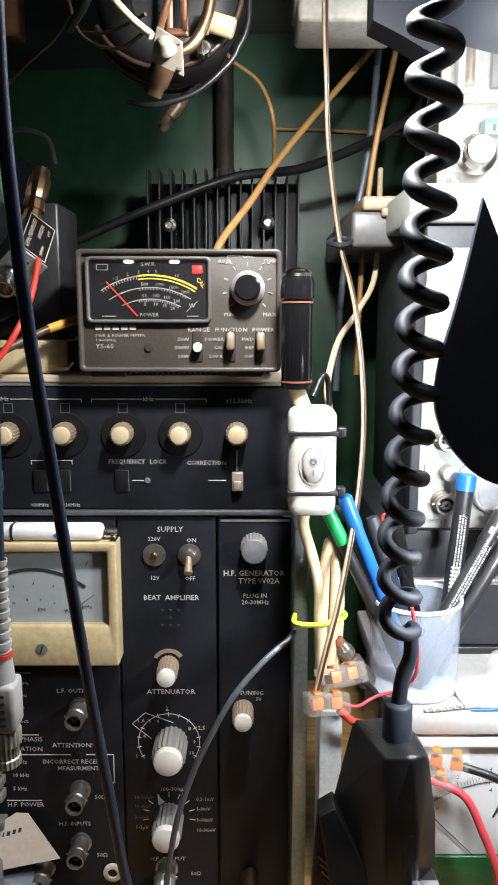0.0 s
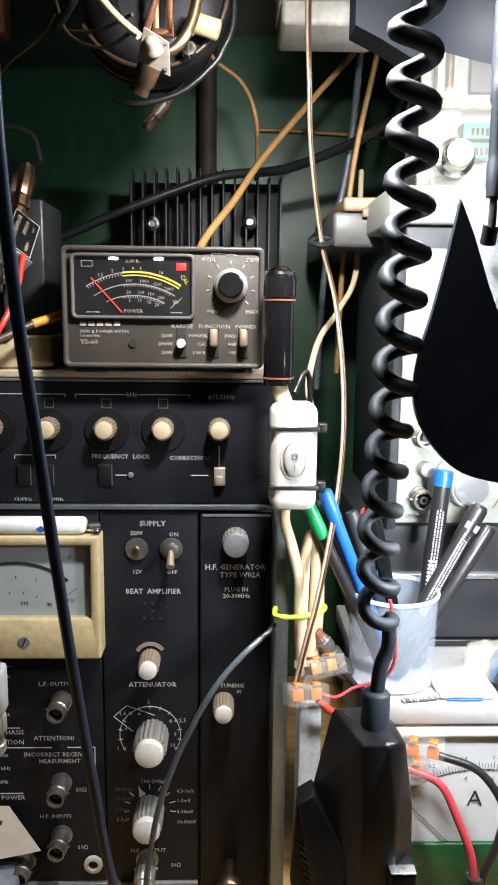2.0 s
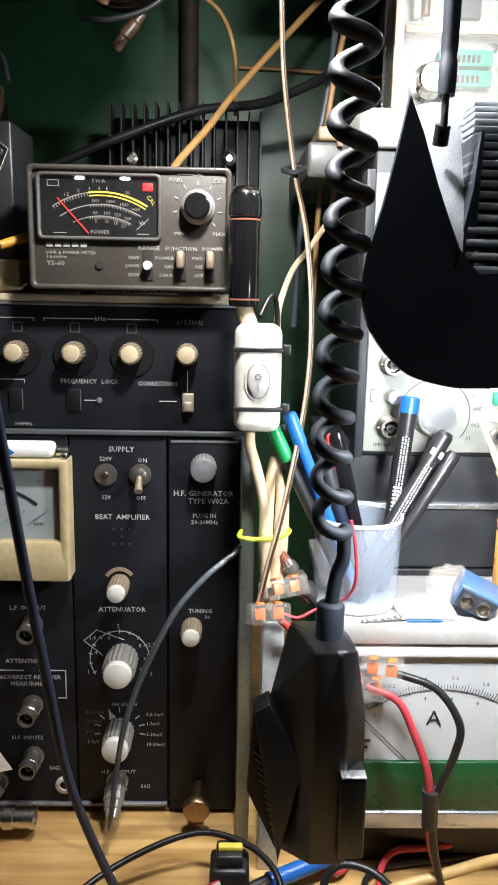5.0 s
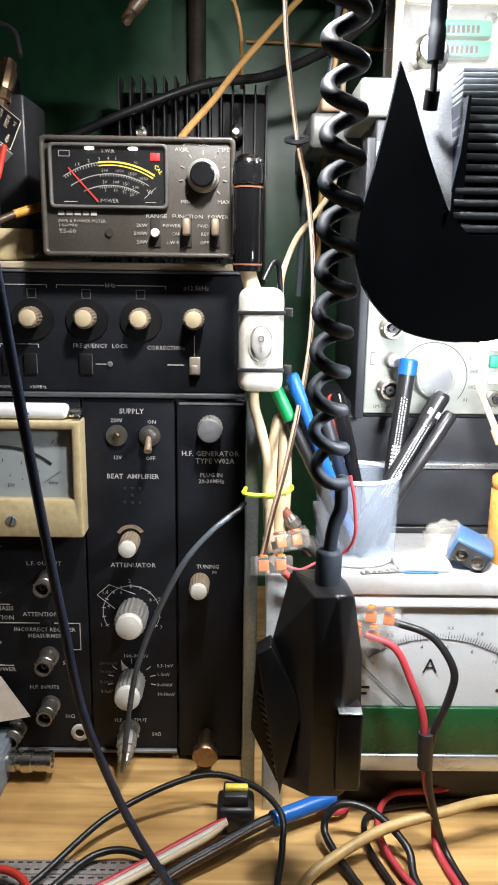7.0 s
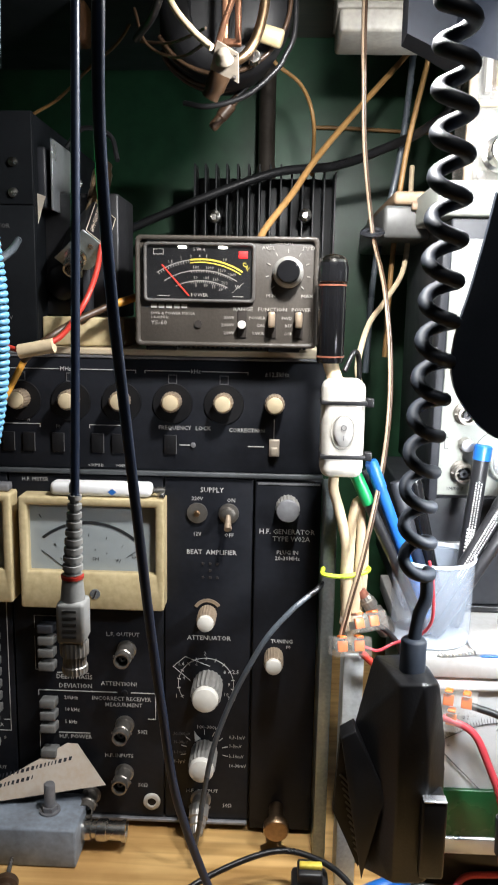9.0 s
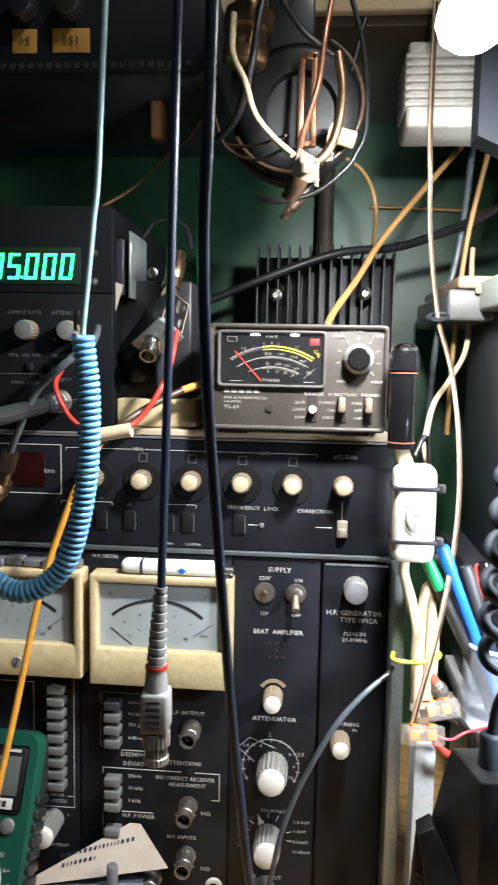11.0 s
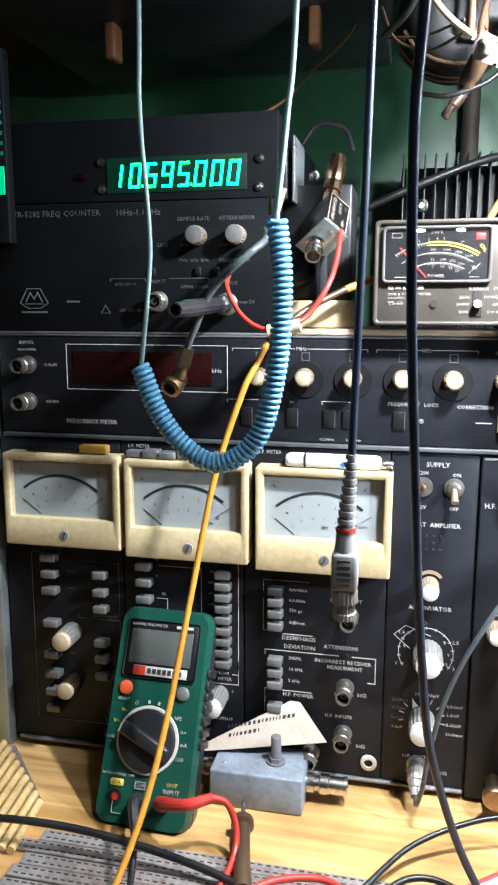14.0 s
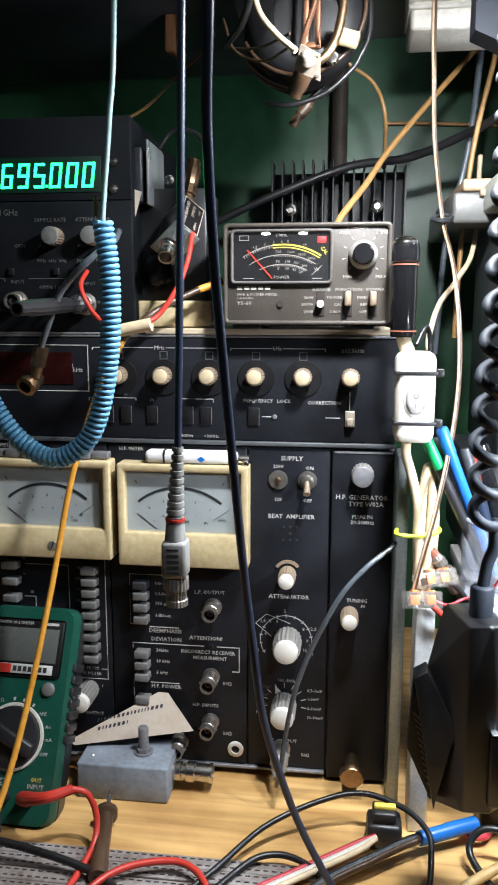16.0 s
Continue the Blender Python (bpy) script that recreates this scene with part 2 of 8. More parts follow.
def part(name, bm, material, parent=None, label="", category="", kind="", group="", base=None):
    """Links a bmesh, drawn in plan units, as one mesh under a thing or part, or as a thing by itself."""
    if "lettering" in name or "print" in name:
        kind = "stuff"
    origin = BASE[parent] if parent else (W(*base) if base else W(0, 0, 0.755))
    bmesh.ops.recalc_face_normals(bm, faces=bm.faces)
    for v in bm.verts:
        v.co = W(*v.co) - origin
    limit = 0.42 if name in TURNED else 0.95
    for f in bm.faces:
        f.smooth = True
    for e in bm.edges:
        if len(e.link_faces) != 2 or e.calc_face_angle(0) > limit:
            e.smooth = False
    me = bpy.data.meshes.new(name)
    bm.to_mesh(me), bm.free()
    me.materials.append(material)
    ob = new(name, me)
    BASE[ob] = origin
    if parent:
        ob.parent = parent
    else:
        ob.location = origin
    return tagged(ob, label, category, group, kind)


B = bmesh.new


def quick(name, material, parent, build, label="", **k):
    bm = B()
    build(bm)
    return part(name, bm, material, parent, label, **k)


# ---- materials ----
M_PANEL = mat("black_panel_paint", (0.0100, 0.0110, 0.0145), 0.46, var=0.35, bump=0.1, spec=0.2)
M_PANEL2 = mat("dark_dial_paint", (0.005, 0.005, 0.006), 0.5, var=0.3, spec=0.3)
M_CASE = mat("grey_case_enamel", (0.06, 0.065, 0.07), 0.5, var=0.3)
M_TRIM = mat("worn_grey_trim", (0.20, 0.20, 0.21), 0.45, 0.4, var=0.4)
M_ALU = mat("brushed_aluminium", (0.33, 0.37, 0.37), 0.38, 0.7, var=0.3, grain=400)
M_CHROME = mat("nickel", (0.62, 0.60, 0.56), 0.22, 1.0, var=0.2)
M_BRASS = mat("tarnished_brass", (0.33, 0.22, 0.13), 0.35, 1.0, var=0.4)
M_INK = mat("white_print", (0.47, 0.465, 0.44), 0.6, var=0.25, bump=0)
M_FADED = mat("faded_print", (0.10, 0.10, 0.10), 0.6, var=0.4, bump=0)
M_SOFTINK = mat("pale_print", (0.36, 0.345, 0.31), 0.6, var=0.25, bump=0)
M_SATIN = mat("satin_nickel", (0.36, 0.345, 0.32), 0.38, 0.6, var=0.2)
M_SATINB = mat("satin_bronze", (0.36, 0.28, 0.20), 0.40, 0.5, var=0.3)
M_SOCK = mat("dull_nickel_socket", (0.26, 0.24, 0.215), 0.34, 0.8, var=0.3)
M_LIGHTALU = mat("pale_aluminium", (0.52, 0.54, 0.54), 0.42, 0.35, var=0.3, grain=400)
M_TANWIRE = mat("tan_wire_sheath", (0.34, 0.25, 0.17), 0.35, var=0.3)
M_MIC = mat("grained_black_plastic", (0.0055, 0.0055, 0.0065), 0.40, var=0.5, bump=0.22, grain=520, blotch=30)
M_GRIMY = mat("grimy_nickel_plate", (0.36, 0.31, 0.25), 0.4, 0.4, var=0.35)
# lamp light on the head's top is put into this pale grey
M_SADDLE = mat("lit_textured_shell", (0.42, 0.45, 0.49), 0.55, var=0.3, bump=0.5, grain=900)
M_HOOD = mat("matt_black_hood", (0.008, 0.010, 0.015), 0.6, var=0.3, spec=0.2)
# black ribs; their brightness under the lamp is put into the colour
M_RIB = mat("lit_black_ribs", (0.20, 0.22, 0.25), 0.5, var=0.4, bump=0.1)
M_KEY = mat("dark_grey_key", (0.135, 0.135, 0.13), 0.42, var=0.3)
M_GLOSS = mat("gloss_black", (0.008, 0.008, 0.009), 0.14, var=0.3, bump=0.02)
M_CREAM = mat("cream_bezel_plastic", (0.53, 0.44, 0.26), 0.42, var=0.2, dark=(0.38, 0.30, 0.16))
M_CAP = mat("ivory_knob_cap", (0.49, 0.40, 0.26), 0.38, var=0.15, bump=0.03)
M_CAPW = mat("white_knob_cap", (0.60, 0.575, 0.52), 0.35, var=0.1, bump=0.03)
M_FACE = mat("meter_face_paper", (0.38, 0.42, 0.43), 0.6, var=0.1, bump=0)
M_BLACK = mat("black_plastic", (0.018, 0.018, 0.020), 0.38, var=0.35, bump=0.15)
M_RUBBER = mat("black_rubber", (0.014, 0.019, 0.029), 0.58, var=0.35, bump=0.15, spec=0.4)
M_GREYBTN = mat("grey_button_plastic", (0.30, 0.30, 0.29), 0.45, var=0.25)
M_GREEN = mat("dark_green_wall_paint", (0.022, 0.074, 0.034), 0.34, var=0.4, blotch=6, grain=60, bump=0.1, dark=(0.012, 0.040, 0.020))
M_DESK = wood("varnished_pale_wood", (0.68, 0.43, 0.170), (0.42, 0.24, 0.080))
M_BOARD = wood("pale_board", (0.62, 0.52, 0.38), (0.45, 0.36, 0.24))
M_BROWN = wood("dark_brown_shelf_wood", (0.075, 0.045, 0.028), (0.035, 0.02, 0.012))
M_CREAMWOOD = mat("cream_painted_edge", (0.55, 0.42, 0.25), 0.5)
M_PLASTER = mat("room_plaster", (0.16, 0.155, 0.15), 0.9, var=0.2, blotch=2)
M_CARPET = mat("room_floor_cover", (0.12, 0.10, 0.08), 0.8, var=0.4)
M_YCASE = mat("dark_grey_meter_case", (0.056, 0.048, 0.040), 0.42, var=0.25, bump=0.2, grain=500)
M_YFRAME = mat("grey_window_frame", (0.085, 0.08, 0.075), 0.4, var=0.2)
M_DIAL = mat("black_meter_dial", (0.008, 0.008, 0.009), 0.35, bump=0)
M_YELLOWINK = mat("yellow_scale_ink", (0.75, 0.60, 0.08), 0.5, bump=0)
M_REDINK = mat("red_needle", (0.75, 0.05, 0.03), 0.5, bump=0)
M_BLACKINK = mat("black_print", (0.02, 0.022, 0.025), 0.6, bump=0)
M_REDGLOW = glow("red_indicator", (0.9, 0.02, 0.02), 1.2)
M_BULB = glow("warm_meter_bulb", (1.0, 0.95, 0.82), 14.0)
M_LED = glow("green_digit_glow", (0.05, 1.0, 0.20), 3.2)
M_COUNTER = mat("matt_black_counter_paint", (0.0050, 0.0060, 0.0075), 0.6, var=0.3, spec=0.12)
# weak emission on the window stands in for bloom round the digits
M_BLOOM = glow("green_bloom_pane", (0.0, 0.005, 0.0022), 1.0)
M_PANE = clear("clear_meter_pane", (0.02, 0.02, 0.02), 0.10, 0.05)
M_WHITE = mat("white_plastic", (0.62, 0.60, 0.55), 0.38, var=0.1, dark=(0.47, 0.44, 0.39), bump=0.05)
M_IVORYCABLE = mat("ivory_cable_sheath", (0.62, 0.50, 0.33), 0.5, var=0.2)
M_BLUECABLE = mat("sky_blue_cable", (0.15, 0.39, 0.62), 0.33, var=0.15, bump=0.03)
M_PALECABLE = mat("pale_green_cable", (0.28, 0.42, 0.42), 0.4, var=0.15)
M_NAVY = mat("dark_navy_cable", (0.014, 0.022, 0.044), 0.36, var=0.3, bump=0.03)
M_BLKCABLE = mat("black_cable", (0.012, 0.012, 0.013), 0.35, var=0.3, bump=0.05)
M_GREYCABLE = mat("grey_coax", (0.085, 0.10, 0.115), 0.3, var=0.25)
M_YELLOWCABLE = mat("yellow_wire", (0.56, 0.27, 0.03), 0.4, var=0.2, dark=(0.38, 0.16, 0.015))
M_ORANGECABLE = mat("ochre_cable", (0.30, 0.165, 0.055), 0.45, var=0.25)
M_RED = mat("red_insulation", (0.44, 0.035, 0.022), 0.38, var=0.2)
M_PINK = mat("faded_red_insulation", (0.46, 0.045, 0.06), 0.4, var=0.2)
M_BLUE = mat("blue_plastic", (0.015, 0.12, 0.44), 0.35, var=0.15)
M_GREENCAP = mat("green_pen_cap", (0.01, 0.28, 0.08), 0.35, var=0.15)
M_DMM = mat("green_multimeter_shell", (0.008, 0.064, 0.042), 0.42, var=0.2, bump=0.15)
M_LCD = mat("grey_lcd", (0.085, 0.092, 0.085), 0.25, var=0.1, bump=0)
M_ORANGE = mat("orange_button", (0.75, 0.12, 0.03), 0.4, var=0.1)
M_BOXGREY = mat("grey_blue_cast_box", (0.22, 0.26, 0.31), 0.5, var=0.2, dark=(0.14, 0.15, 0.17), blotch=40)
M_CARD = mat("worn_white_card", (0.50, 0.46, 0.41), 0.8, var=0.15, dark=(0.48, 0.38, 0.28))
M_BROWNMETAL = mat("brown_bakelite", (0.06, 0.034, 0.019), 0.35, var=0.4)
M_MAT = mat("grey_brown_strip", (0.25, 0.235, 0.23), 0.5, var=0.45, blotch=16, dark=(0.10, 0.065, 0.045), bump=0.3)
M_HOLE = mat("dark_slot", (0.02, 0.015, 0.012), 0.8, bump=0)
M_PANELCREAM = mat("pale_grey_panel", (0.34, 0.355, 0.32), 0.5, var=0.12)
M_SHELF = mat("white_shelf", (0.44, 0.44, 0.44), 0.5, var=0.15, dark=(0.38, 0.36, 0.33))
M_DKGREY = mat("dark_grey_case", (0.028, 0.030, 0.036), 0.45, var=0.3)
M_SILVER = mat("silver_trim", (0.62, 0.64, 0.66), 0.3, 0.8, var=0.1)
M_GREENBAND = mat("green_plastic_band", (0.014, 0.085, 0.026), 0.3, var=0.2)
M_WHITEFACE = mat("white_meter_scale", (0.74, 0.76, 0.77), 0.6, var=0.06, bump=0)
M_CUP = clear("frosted_cup_plastic", (0.50, 0.57, 0.68), 0.24, 0.4)
M_CUPRIM = clear("milky_cup_rim", (0.70, 0.76, 0.84), 0.55, 0.35)
M_BAG = clear("milky_bag", (0.62, 0.57, 0.50), 0.20, 0.2)
M_BATTERY = mat("steel_blue_battery_case", (0.06, 0.13, 0.26), 0.35, var=0.25)
M_RINGRED = mat("dull_copper_ring", (0.28, 0.10, 0.06), 0.4, var=0.3)
M_POST = mat("brown_grey_steel", (0.055, 0.045, 0.036), 0.4, 0.4, var=0.4)
M_PALEPCB = mat("pale_circuit_board", (0.30, 0.31, 0.29), 0.5, var=0.3, blotch=60)
M_TRAY = mat("grey_tray_plastic", (0.13, 0.13, 0.125), 0.4, var=0.25)
M_CLEARSHELL = clear("clear_connector_shell", (0.80, 0.74, 0.68), 0.10, 0.06)
M_LEVER = mat("orange_lever", (0.62, 0.13, 0.01), 0.4, var=0.1)
M_AMBER = mat("amber_bottle", (0.62, 0.30, 0.07), 0.3, var=0.15)
M_PCB = mat("green_socket", (0.03, 0.30, 0.20), 0.4, var=0.2)
M_HEAT = mat("black_anodised_fins", (0.012, 0.013, 0.014), 0.42, 0.3, var=0.3)
M_LIME = mat("lime_cable_tie", (0.62, 0.85, 0.04), 0.4, var=0.1)
M_LAMP = mat("black_lamp_shell", (0.016, 0.022, 0.034), 0.5, var=0.3, bump=0.12, grain=900)
M_COPPER = mat("copper_strap", (0.60, 0.30, 0.18), 0.35, 0.9, var=0.3)
M_REDWIN = mat("dark_red_window", (0.015, 0.0025, 0.0025), 0.15, var=0.3, bump=0)
M_PAPER = mat("folded_white_paper", (0.74, 0.74, 0.74), 0.7, var=0.1)
M_ORANGELABEL = mat("ochre_label", (0.45, 0.24, 0.04), 0.6, var=0.2)


# ---- setting ----
def slab(name, material, x0, x1, y0, y1, z0, z1, label, category, **k):
    bm = B()
    box(bm, x0, x1, y0, y1, z0, z1)
    return part(name, bm, material, None, label, category, kind="structure", base=((x0 + x1) / 2, (y0 + y1) / 2, z0))


slab("desk_top", M_DESK, -1.3, 1.3, -0.34, 0.46, 0.715, 0.755, "varnished pale wooden bench top with stains", "desk")
slab("wall_back", M_GREEN, -1.3, 1.3, 0.40, 0.46, 0.756, 2.6, "dark green painted wall behind the bench", "wall")
slab("wall_left", M_PLASTER, -1.36, -1.30, -2.6, 0.46, -0.12, 2.66, "plain plaster wall", "wall")
slab("wall_right", M_PLASTER, 1.30, 1.36, -2.6, 0.46, -0.12, 2.66, "plain plaster wall", "wall")
slab("wall_rear", M_PLASTER, -1.36, 1.36, -2.66, -2.6, -0.12, 2.66, "plain plaster wall", "wall")
slab("wall_under", M_PLASTER, -1.3, 1.3, 0.40, 0.46, -0.12, 0.714, "plain plaster wall under the bench", "wall")
slab("ceiling", M_PLASTER, -1.36, 1.36, -2.66, 0.46, 2.66, 2.72, "plain plaster ceiling", "ceiling")
slab("floor", M_CARPET, -1.36, 1.36, -2.66, 0.46, -0.18, -0.12, "dark floor covering", "floor")


def upper_shelf():
    t = thing("wall_shelf", (0.1, 0.2, 1.60), "dark brown wooden shelf with a cream front edge", "shelf")
    quick("board", M_BROWN, t, lambda b: box(b, -0.9, 0.7, 0.10, 0.395, 1.590, 1.604, 0.001))
    quick("edge_strip", M_CREAMWOOD, t, lambda b: box(b, -0.9, 0.7, 0.086, 0.0985, 1.598, 1.625, 0.002), "cream painted edge")


upper_shelf()


# ---- controls that recur ----
def knob(parent, x, z, r, length, cap, y=0.0, ribs=True, name="knob", capr=0.94, skirt=M_SATIN, label=""):
    bm = B()
    lathe(bm, (x, y, z), (0, -1, 0), [(0, 0), (r, 0), (r, length * 0.9), (r * 0.92, length), (0, length)], 40, 1 if ribs else 0, r * 0.07)
    k = part(name, bm, skirt, parent, label)
    c = r * capr
    quick("cap", cap, k, lambda b: lathe(b, (x, y - length, z), (0, -1, 0), [(0, 0), (c, 0), (c, length * 0.14), (c * 0.93, length * 0.20), (c * 0.6, length * 0.25), (0, length * 0.27)], 28))
    return k


def socket(parent, x, z, r=0.0072, length=0.025, y=0.0, name="bnc_socket", flange=True):
    bm = B()
    if flange:
        lathe(bm, (x, y, z), (0, -1, 0), [(0, 0), (r * 1.25, 0), (r * 1.25, 0.002), (r, 0.003)], 24)
    lathe(bm, (x, y, z), (0, -1, 0), [(r, 0.0025), (r, length * 0.5), (r * 1.12, length * 0.55), (r * 1.12, length * 0.68), (r, length * 0.72), (r, length), (r * 0.8, length), (r * 0.78, 0.004), (0, 0.004)], 24)
    rod(bm, (x - r * 1.3, y - length * 0.62, z), (x + r * 1.3, y - length * 0.62, z), r * 0.16, n=8)
    s = part(name, bm, M_SOCK, parent)
    quick("insert", M_DKGREY, s, lambda b: lathe(b, (x, y - 0.0042, z), (0, -1, 0), [(r * 0.45, 0), (r * 0.45, length * 0.6), (r * 0.18, length * 0.6), (r * 0.15, 0.001), (0, 0.001)], 16))
    return s


def button(parent, x, z, w=0.016, h=0.008, d=0.014, material=M_KEY):
    bm = B()
    box(bm, x - w / 2, x + w / 2, -d, -0.0005, z - h / 2, z + h / 2, 0.0012)
    for v in bm.verts:
        if v.co.y < -d * 0.6:
            v.co.z += 0.0012
    return part("push_button", bm, material, parent)


def ticks(bm, cx, cz, r0, r1, a0, a1, n, w, m, depth=0.0004):
    for k in range(n):
        a = radians(a0 + (a1 - a0) * k / (n - 1))
        stroke(bm, [(cx + r0 * math.cos(a), cz + r0 * math.sin(a)), (cx + r1 * math.cos(a), cz + r1 * math.sin(a))], w, m, depth)


FL = front(0, -0.0002, 0)


# ---- the rack: frequency meter unit above, module frame below ----
def upper_unit():
    t = thing("frequency_meter_unit", (-0.23, 0.1, 1.104), "black rack unit with ivory knobs and dark red display window", "instrument")
    quick("case", M_CASE, t, lambda b: box(b, -0.500, 0.034, 0.006, 0.33, 1.104, 1.2055, 0.001))
    quick("front_panel", M_PANEL, t, lambda b: box(b, -0.500, 0.0335, 0.0, 0.0055, 1.1062, 1.2035, 0.0008))
    quick("bottom_trim", M_CASE, t, lambda b: box(b, -0.500, 0.034, -0.003, 0.0055, 1.1015, 1.1056, 0.0008), "worn grey metal strip")
    quick("top_trim", M_TRIM, t, lambda b: box(b, -0.500, 0.034, -0.001, 0.0055, 1.2040, 1.2062, 0.0006), "worn grey metal strip")
    quick("display_window", M_REDWIN, t, lambda b: box(b, -0.420, -0.277, -0.0012, 0.001, 1.158, 1.189, 0.0004), "dark red unlit display window")
    for x in (-0.2306, -0.187, -0.1427, -0.098, -0.0535):
        quick("knob_dial", M_PANEL2, t, lambda b: lathe(b, (x, 0, 1.166), (0, -1, 0), [(0, 0), (0.0175, 0), (0.017, 0.0016), (0, 0.0016)], 40))
        quick("digit_window", M_FADED, t, lambda b: stroke(b, [(x - 0.0035, 1.1835), (x + 0.0035, 1.1835), (x + 0.0035, 1.1905), (x - 0.0035, 1.1905)], 0.0007, FL, closed=True))
    for x in (-0.2306, -0.187, -0.1427, -0.098, -0.0535, -0.0094):
        knob(t, x, 1.168, 0.0087, 0.014, M_CAP, y=-0.0015, capr=0.78, skirt=M_SATINB)
    for x in (-0.243, -0.225, -0.199, -0.164, -0.146, -0.1):
        quick("dark_key", M_PANEL2, t, lambda b: box(b, x - 0.0055, x + 0.0055, -0.002, 0.001, 1.121, 1.138, 0.0006))
        quick("key_frame", M_FADED, t, lambda b: stroke(b, [(x + 0.0055, 1.1215), (x + 0.0055, 1.1375)], 0.0006, front(0, -0.0022, 0)))
    quick("slide_switch", M_GRIMY, t, lambda b: (box(b, -0.0135, -0.0045, -0.004, 0.001, 1.1215, 1.1365, 0.0008), box(b, -0.012, -0.006, -0.007, -0.003, 1.1225, 1.130, 0.0008)))
    quick("indicator", M_TRIM, t, lambda b: lathe(b, (-0.08, 0, 1.1295), (0, -1, 0), [(0, 0), (0.0024, 0), (0.002, 0.0015), (0, 0.002)], 12))
    socket(t, -0.469, 1.175), socket(t, -0.470, 1.138)
    bm = B()
    stroke(bm, [(-0.427, 1.1515), (-0.262, 1.1515), (-0.262, 1.196), (-0.427, 1.196)], 0.0008, FL, closed=True)
    for a, b, d, c in ((-0.257, -0.197, -0.185, -0.130), (-0.122, -0.083, -0.073, -0.033)):
        stroke(bm, [(a, 1.1915), (a, 1.194), (b, 1.194)], 0.0006, FL), stroke(bm, [(d, 1.194), (c, 1.194), (c, 1.1915)], 0.0006, FL)
    for a, c in ((-0.262, -0.215), (-0.171, -0.139)):
        stroke(bm, [(a, 1.1425), (a, 1.1455), (c, 1.1455), (c, 1.1425)], 0.0005, FL)
    stroke(bm, [(-0.0095, 1.154), (-0.0095, 1.137)], 0.0007, FL)
    stroke(bm, [(-0.032, 1.1295), (-0.018, 1.1295)], 0.0007, FL), stroke(bm, [(-0.092, 1.1295), (-0.083, 1.1295)], 0.0007, FL)
    words(bm, "FREQUENCY", -0.1105, 1.1445, 0.0035, align="LEFT"), words(bm, "LOCK", -0.0645, 1.1445, 0.0035, align="RIGHT")
    words(bm, "CORRECTION", -0.0175, 1.1435, 0.0034, align="RIGHT")
    words(bm, "±12,5kHz", -0.008, 1.1925, 0.0037)
    words(bm, "kHz", -0.2725, 1.172, 0.0042), words(bm, "FREQUENCY METER", -0.4024, 1.1190, 0.0042)
    words(bm, "INPUTS", -0.470, 1.197, 0.0034), words(bm, "50Hz-30MHz", -0.470, 1.190, 0.0026)
    words(bm, "A", -0.489, 1.175, 0.003), words(bm, "B", -0.489, 1.138, 0.003)
    words(bm, "0,05-5V", -0.444, 1.175, 0.003), words(bm, "0,5-50V", -0.444, 1.138, 0.003)
    words(bm, "F0", -0.199, 1.1435, 0.003), words(bm, "Fi", -0.225, 1.149, 0.003), words(bm, "<30MHz", -0.166, 1.1095, 0.0028), words(bm, ">30MHz", -0.141, 1.1095, 0.0028)
    words(bm, "MHz", -0.191, 1.194, 0.0036, y=-0.0004), words(bm, "kHz", -0.078, 1.194, 0.0036, y=-0.0004)
    part("lettering", bm, M_INK, t)


def panel_meter(parent, x0, x1, z0, z1, zw, spare, lit):
    """A moving-coil panel meter with a cream bezel, a glazed face and a screw."""
    y1, y0 = -0.0004, -0.021
    bm = B()
    w = 0.0075
    frame_ring(bm, (x0, x1, z0, z1), (x0 + w, x1 - w, zw, z1 - w), y0, y1, 0.0022, 0.0008, 0.0014)
    m = part("panel_meter", bm, M_CREAM, parent, "cream plastic panel meter")
    quick("face", M_FACE, m, lambda b: box(b, x0 + w, x1 - w, -0.012, -0.002, zw, z1 - w))
    cx, wd, h = (x0 + x1) / 2 - 0.004, x1 - x0, z1 - zw
    fm = front(0, -0.0121, 0)
    bm = B()
    stroke(bm, arc(cx, zw - 0.020, wd * 0.50, 50, 130, 20), 0.0026, fm)
    quick("scale", M_BLACKINK, m, lambda b: b.from_mesh(tomesh(bm)))
    bm = B()
    ticks(bm, cx, zw - 0.020, wd * 0.62, wd * 0.65, 58, 122, 4, 0.0007, fm)
    ticks(bm, cx, zw - 0.020, wd * 0.40, wd * 0.42, 55, 125, 5, 0.0006, fm)
    ticks(bm, cx, zw - 0.020, wd * 0.30, wd * 0.315, 50, 130, 6, 0.0006, fm)
    stroke(bm, [(cx - wd * 0.33, zw + h * 0.25), (cx - wd * 0.18, zw + 0.002)], 0.0005, fm)
    stroke(bm, [(cx + wd * 0.26, zw + h * 0.18), (cx + wd * 0.38, zw + h * 0.34)], 0.0004, fm)
    for text, dx, dz in spare:
        words(bm, text, cx + dx, zw + dz, 0.0034, y=-0.0121)
    part("scale_print", bm, M_BLACKINK, m)
    pane = quick("pane", M_PANE, m, lambda b: box(b, x0 + w, x1 - w, -0.0172, -0.0164, zw + 0.0003, z1 - w))
    pane.visible_shadow = False
    sx, sz = (x0 + x1) / 2 + 0.003, (z0 + zw) / 2 - 0.002
    s = quick("screw", M_SILVER, m, lambda b: lathe(b, (sx, y0, sz), (0, -1, 0), [(0, 0), (0.0047, 0), (0.0045, 0.0008), (0, 0.0012)], 20))
    quick("slot", M_HOLE, s, lambda b: stroke(b, [(sx - 0.0012, sz - 0.0032), (sx + 0.0012, sz + 0.0032)], 0.0011, front(0, y0 - 0.0009, 0), 0.0006))
    return m


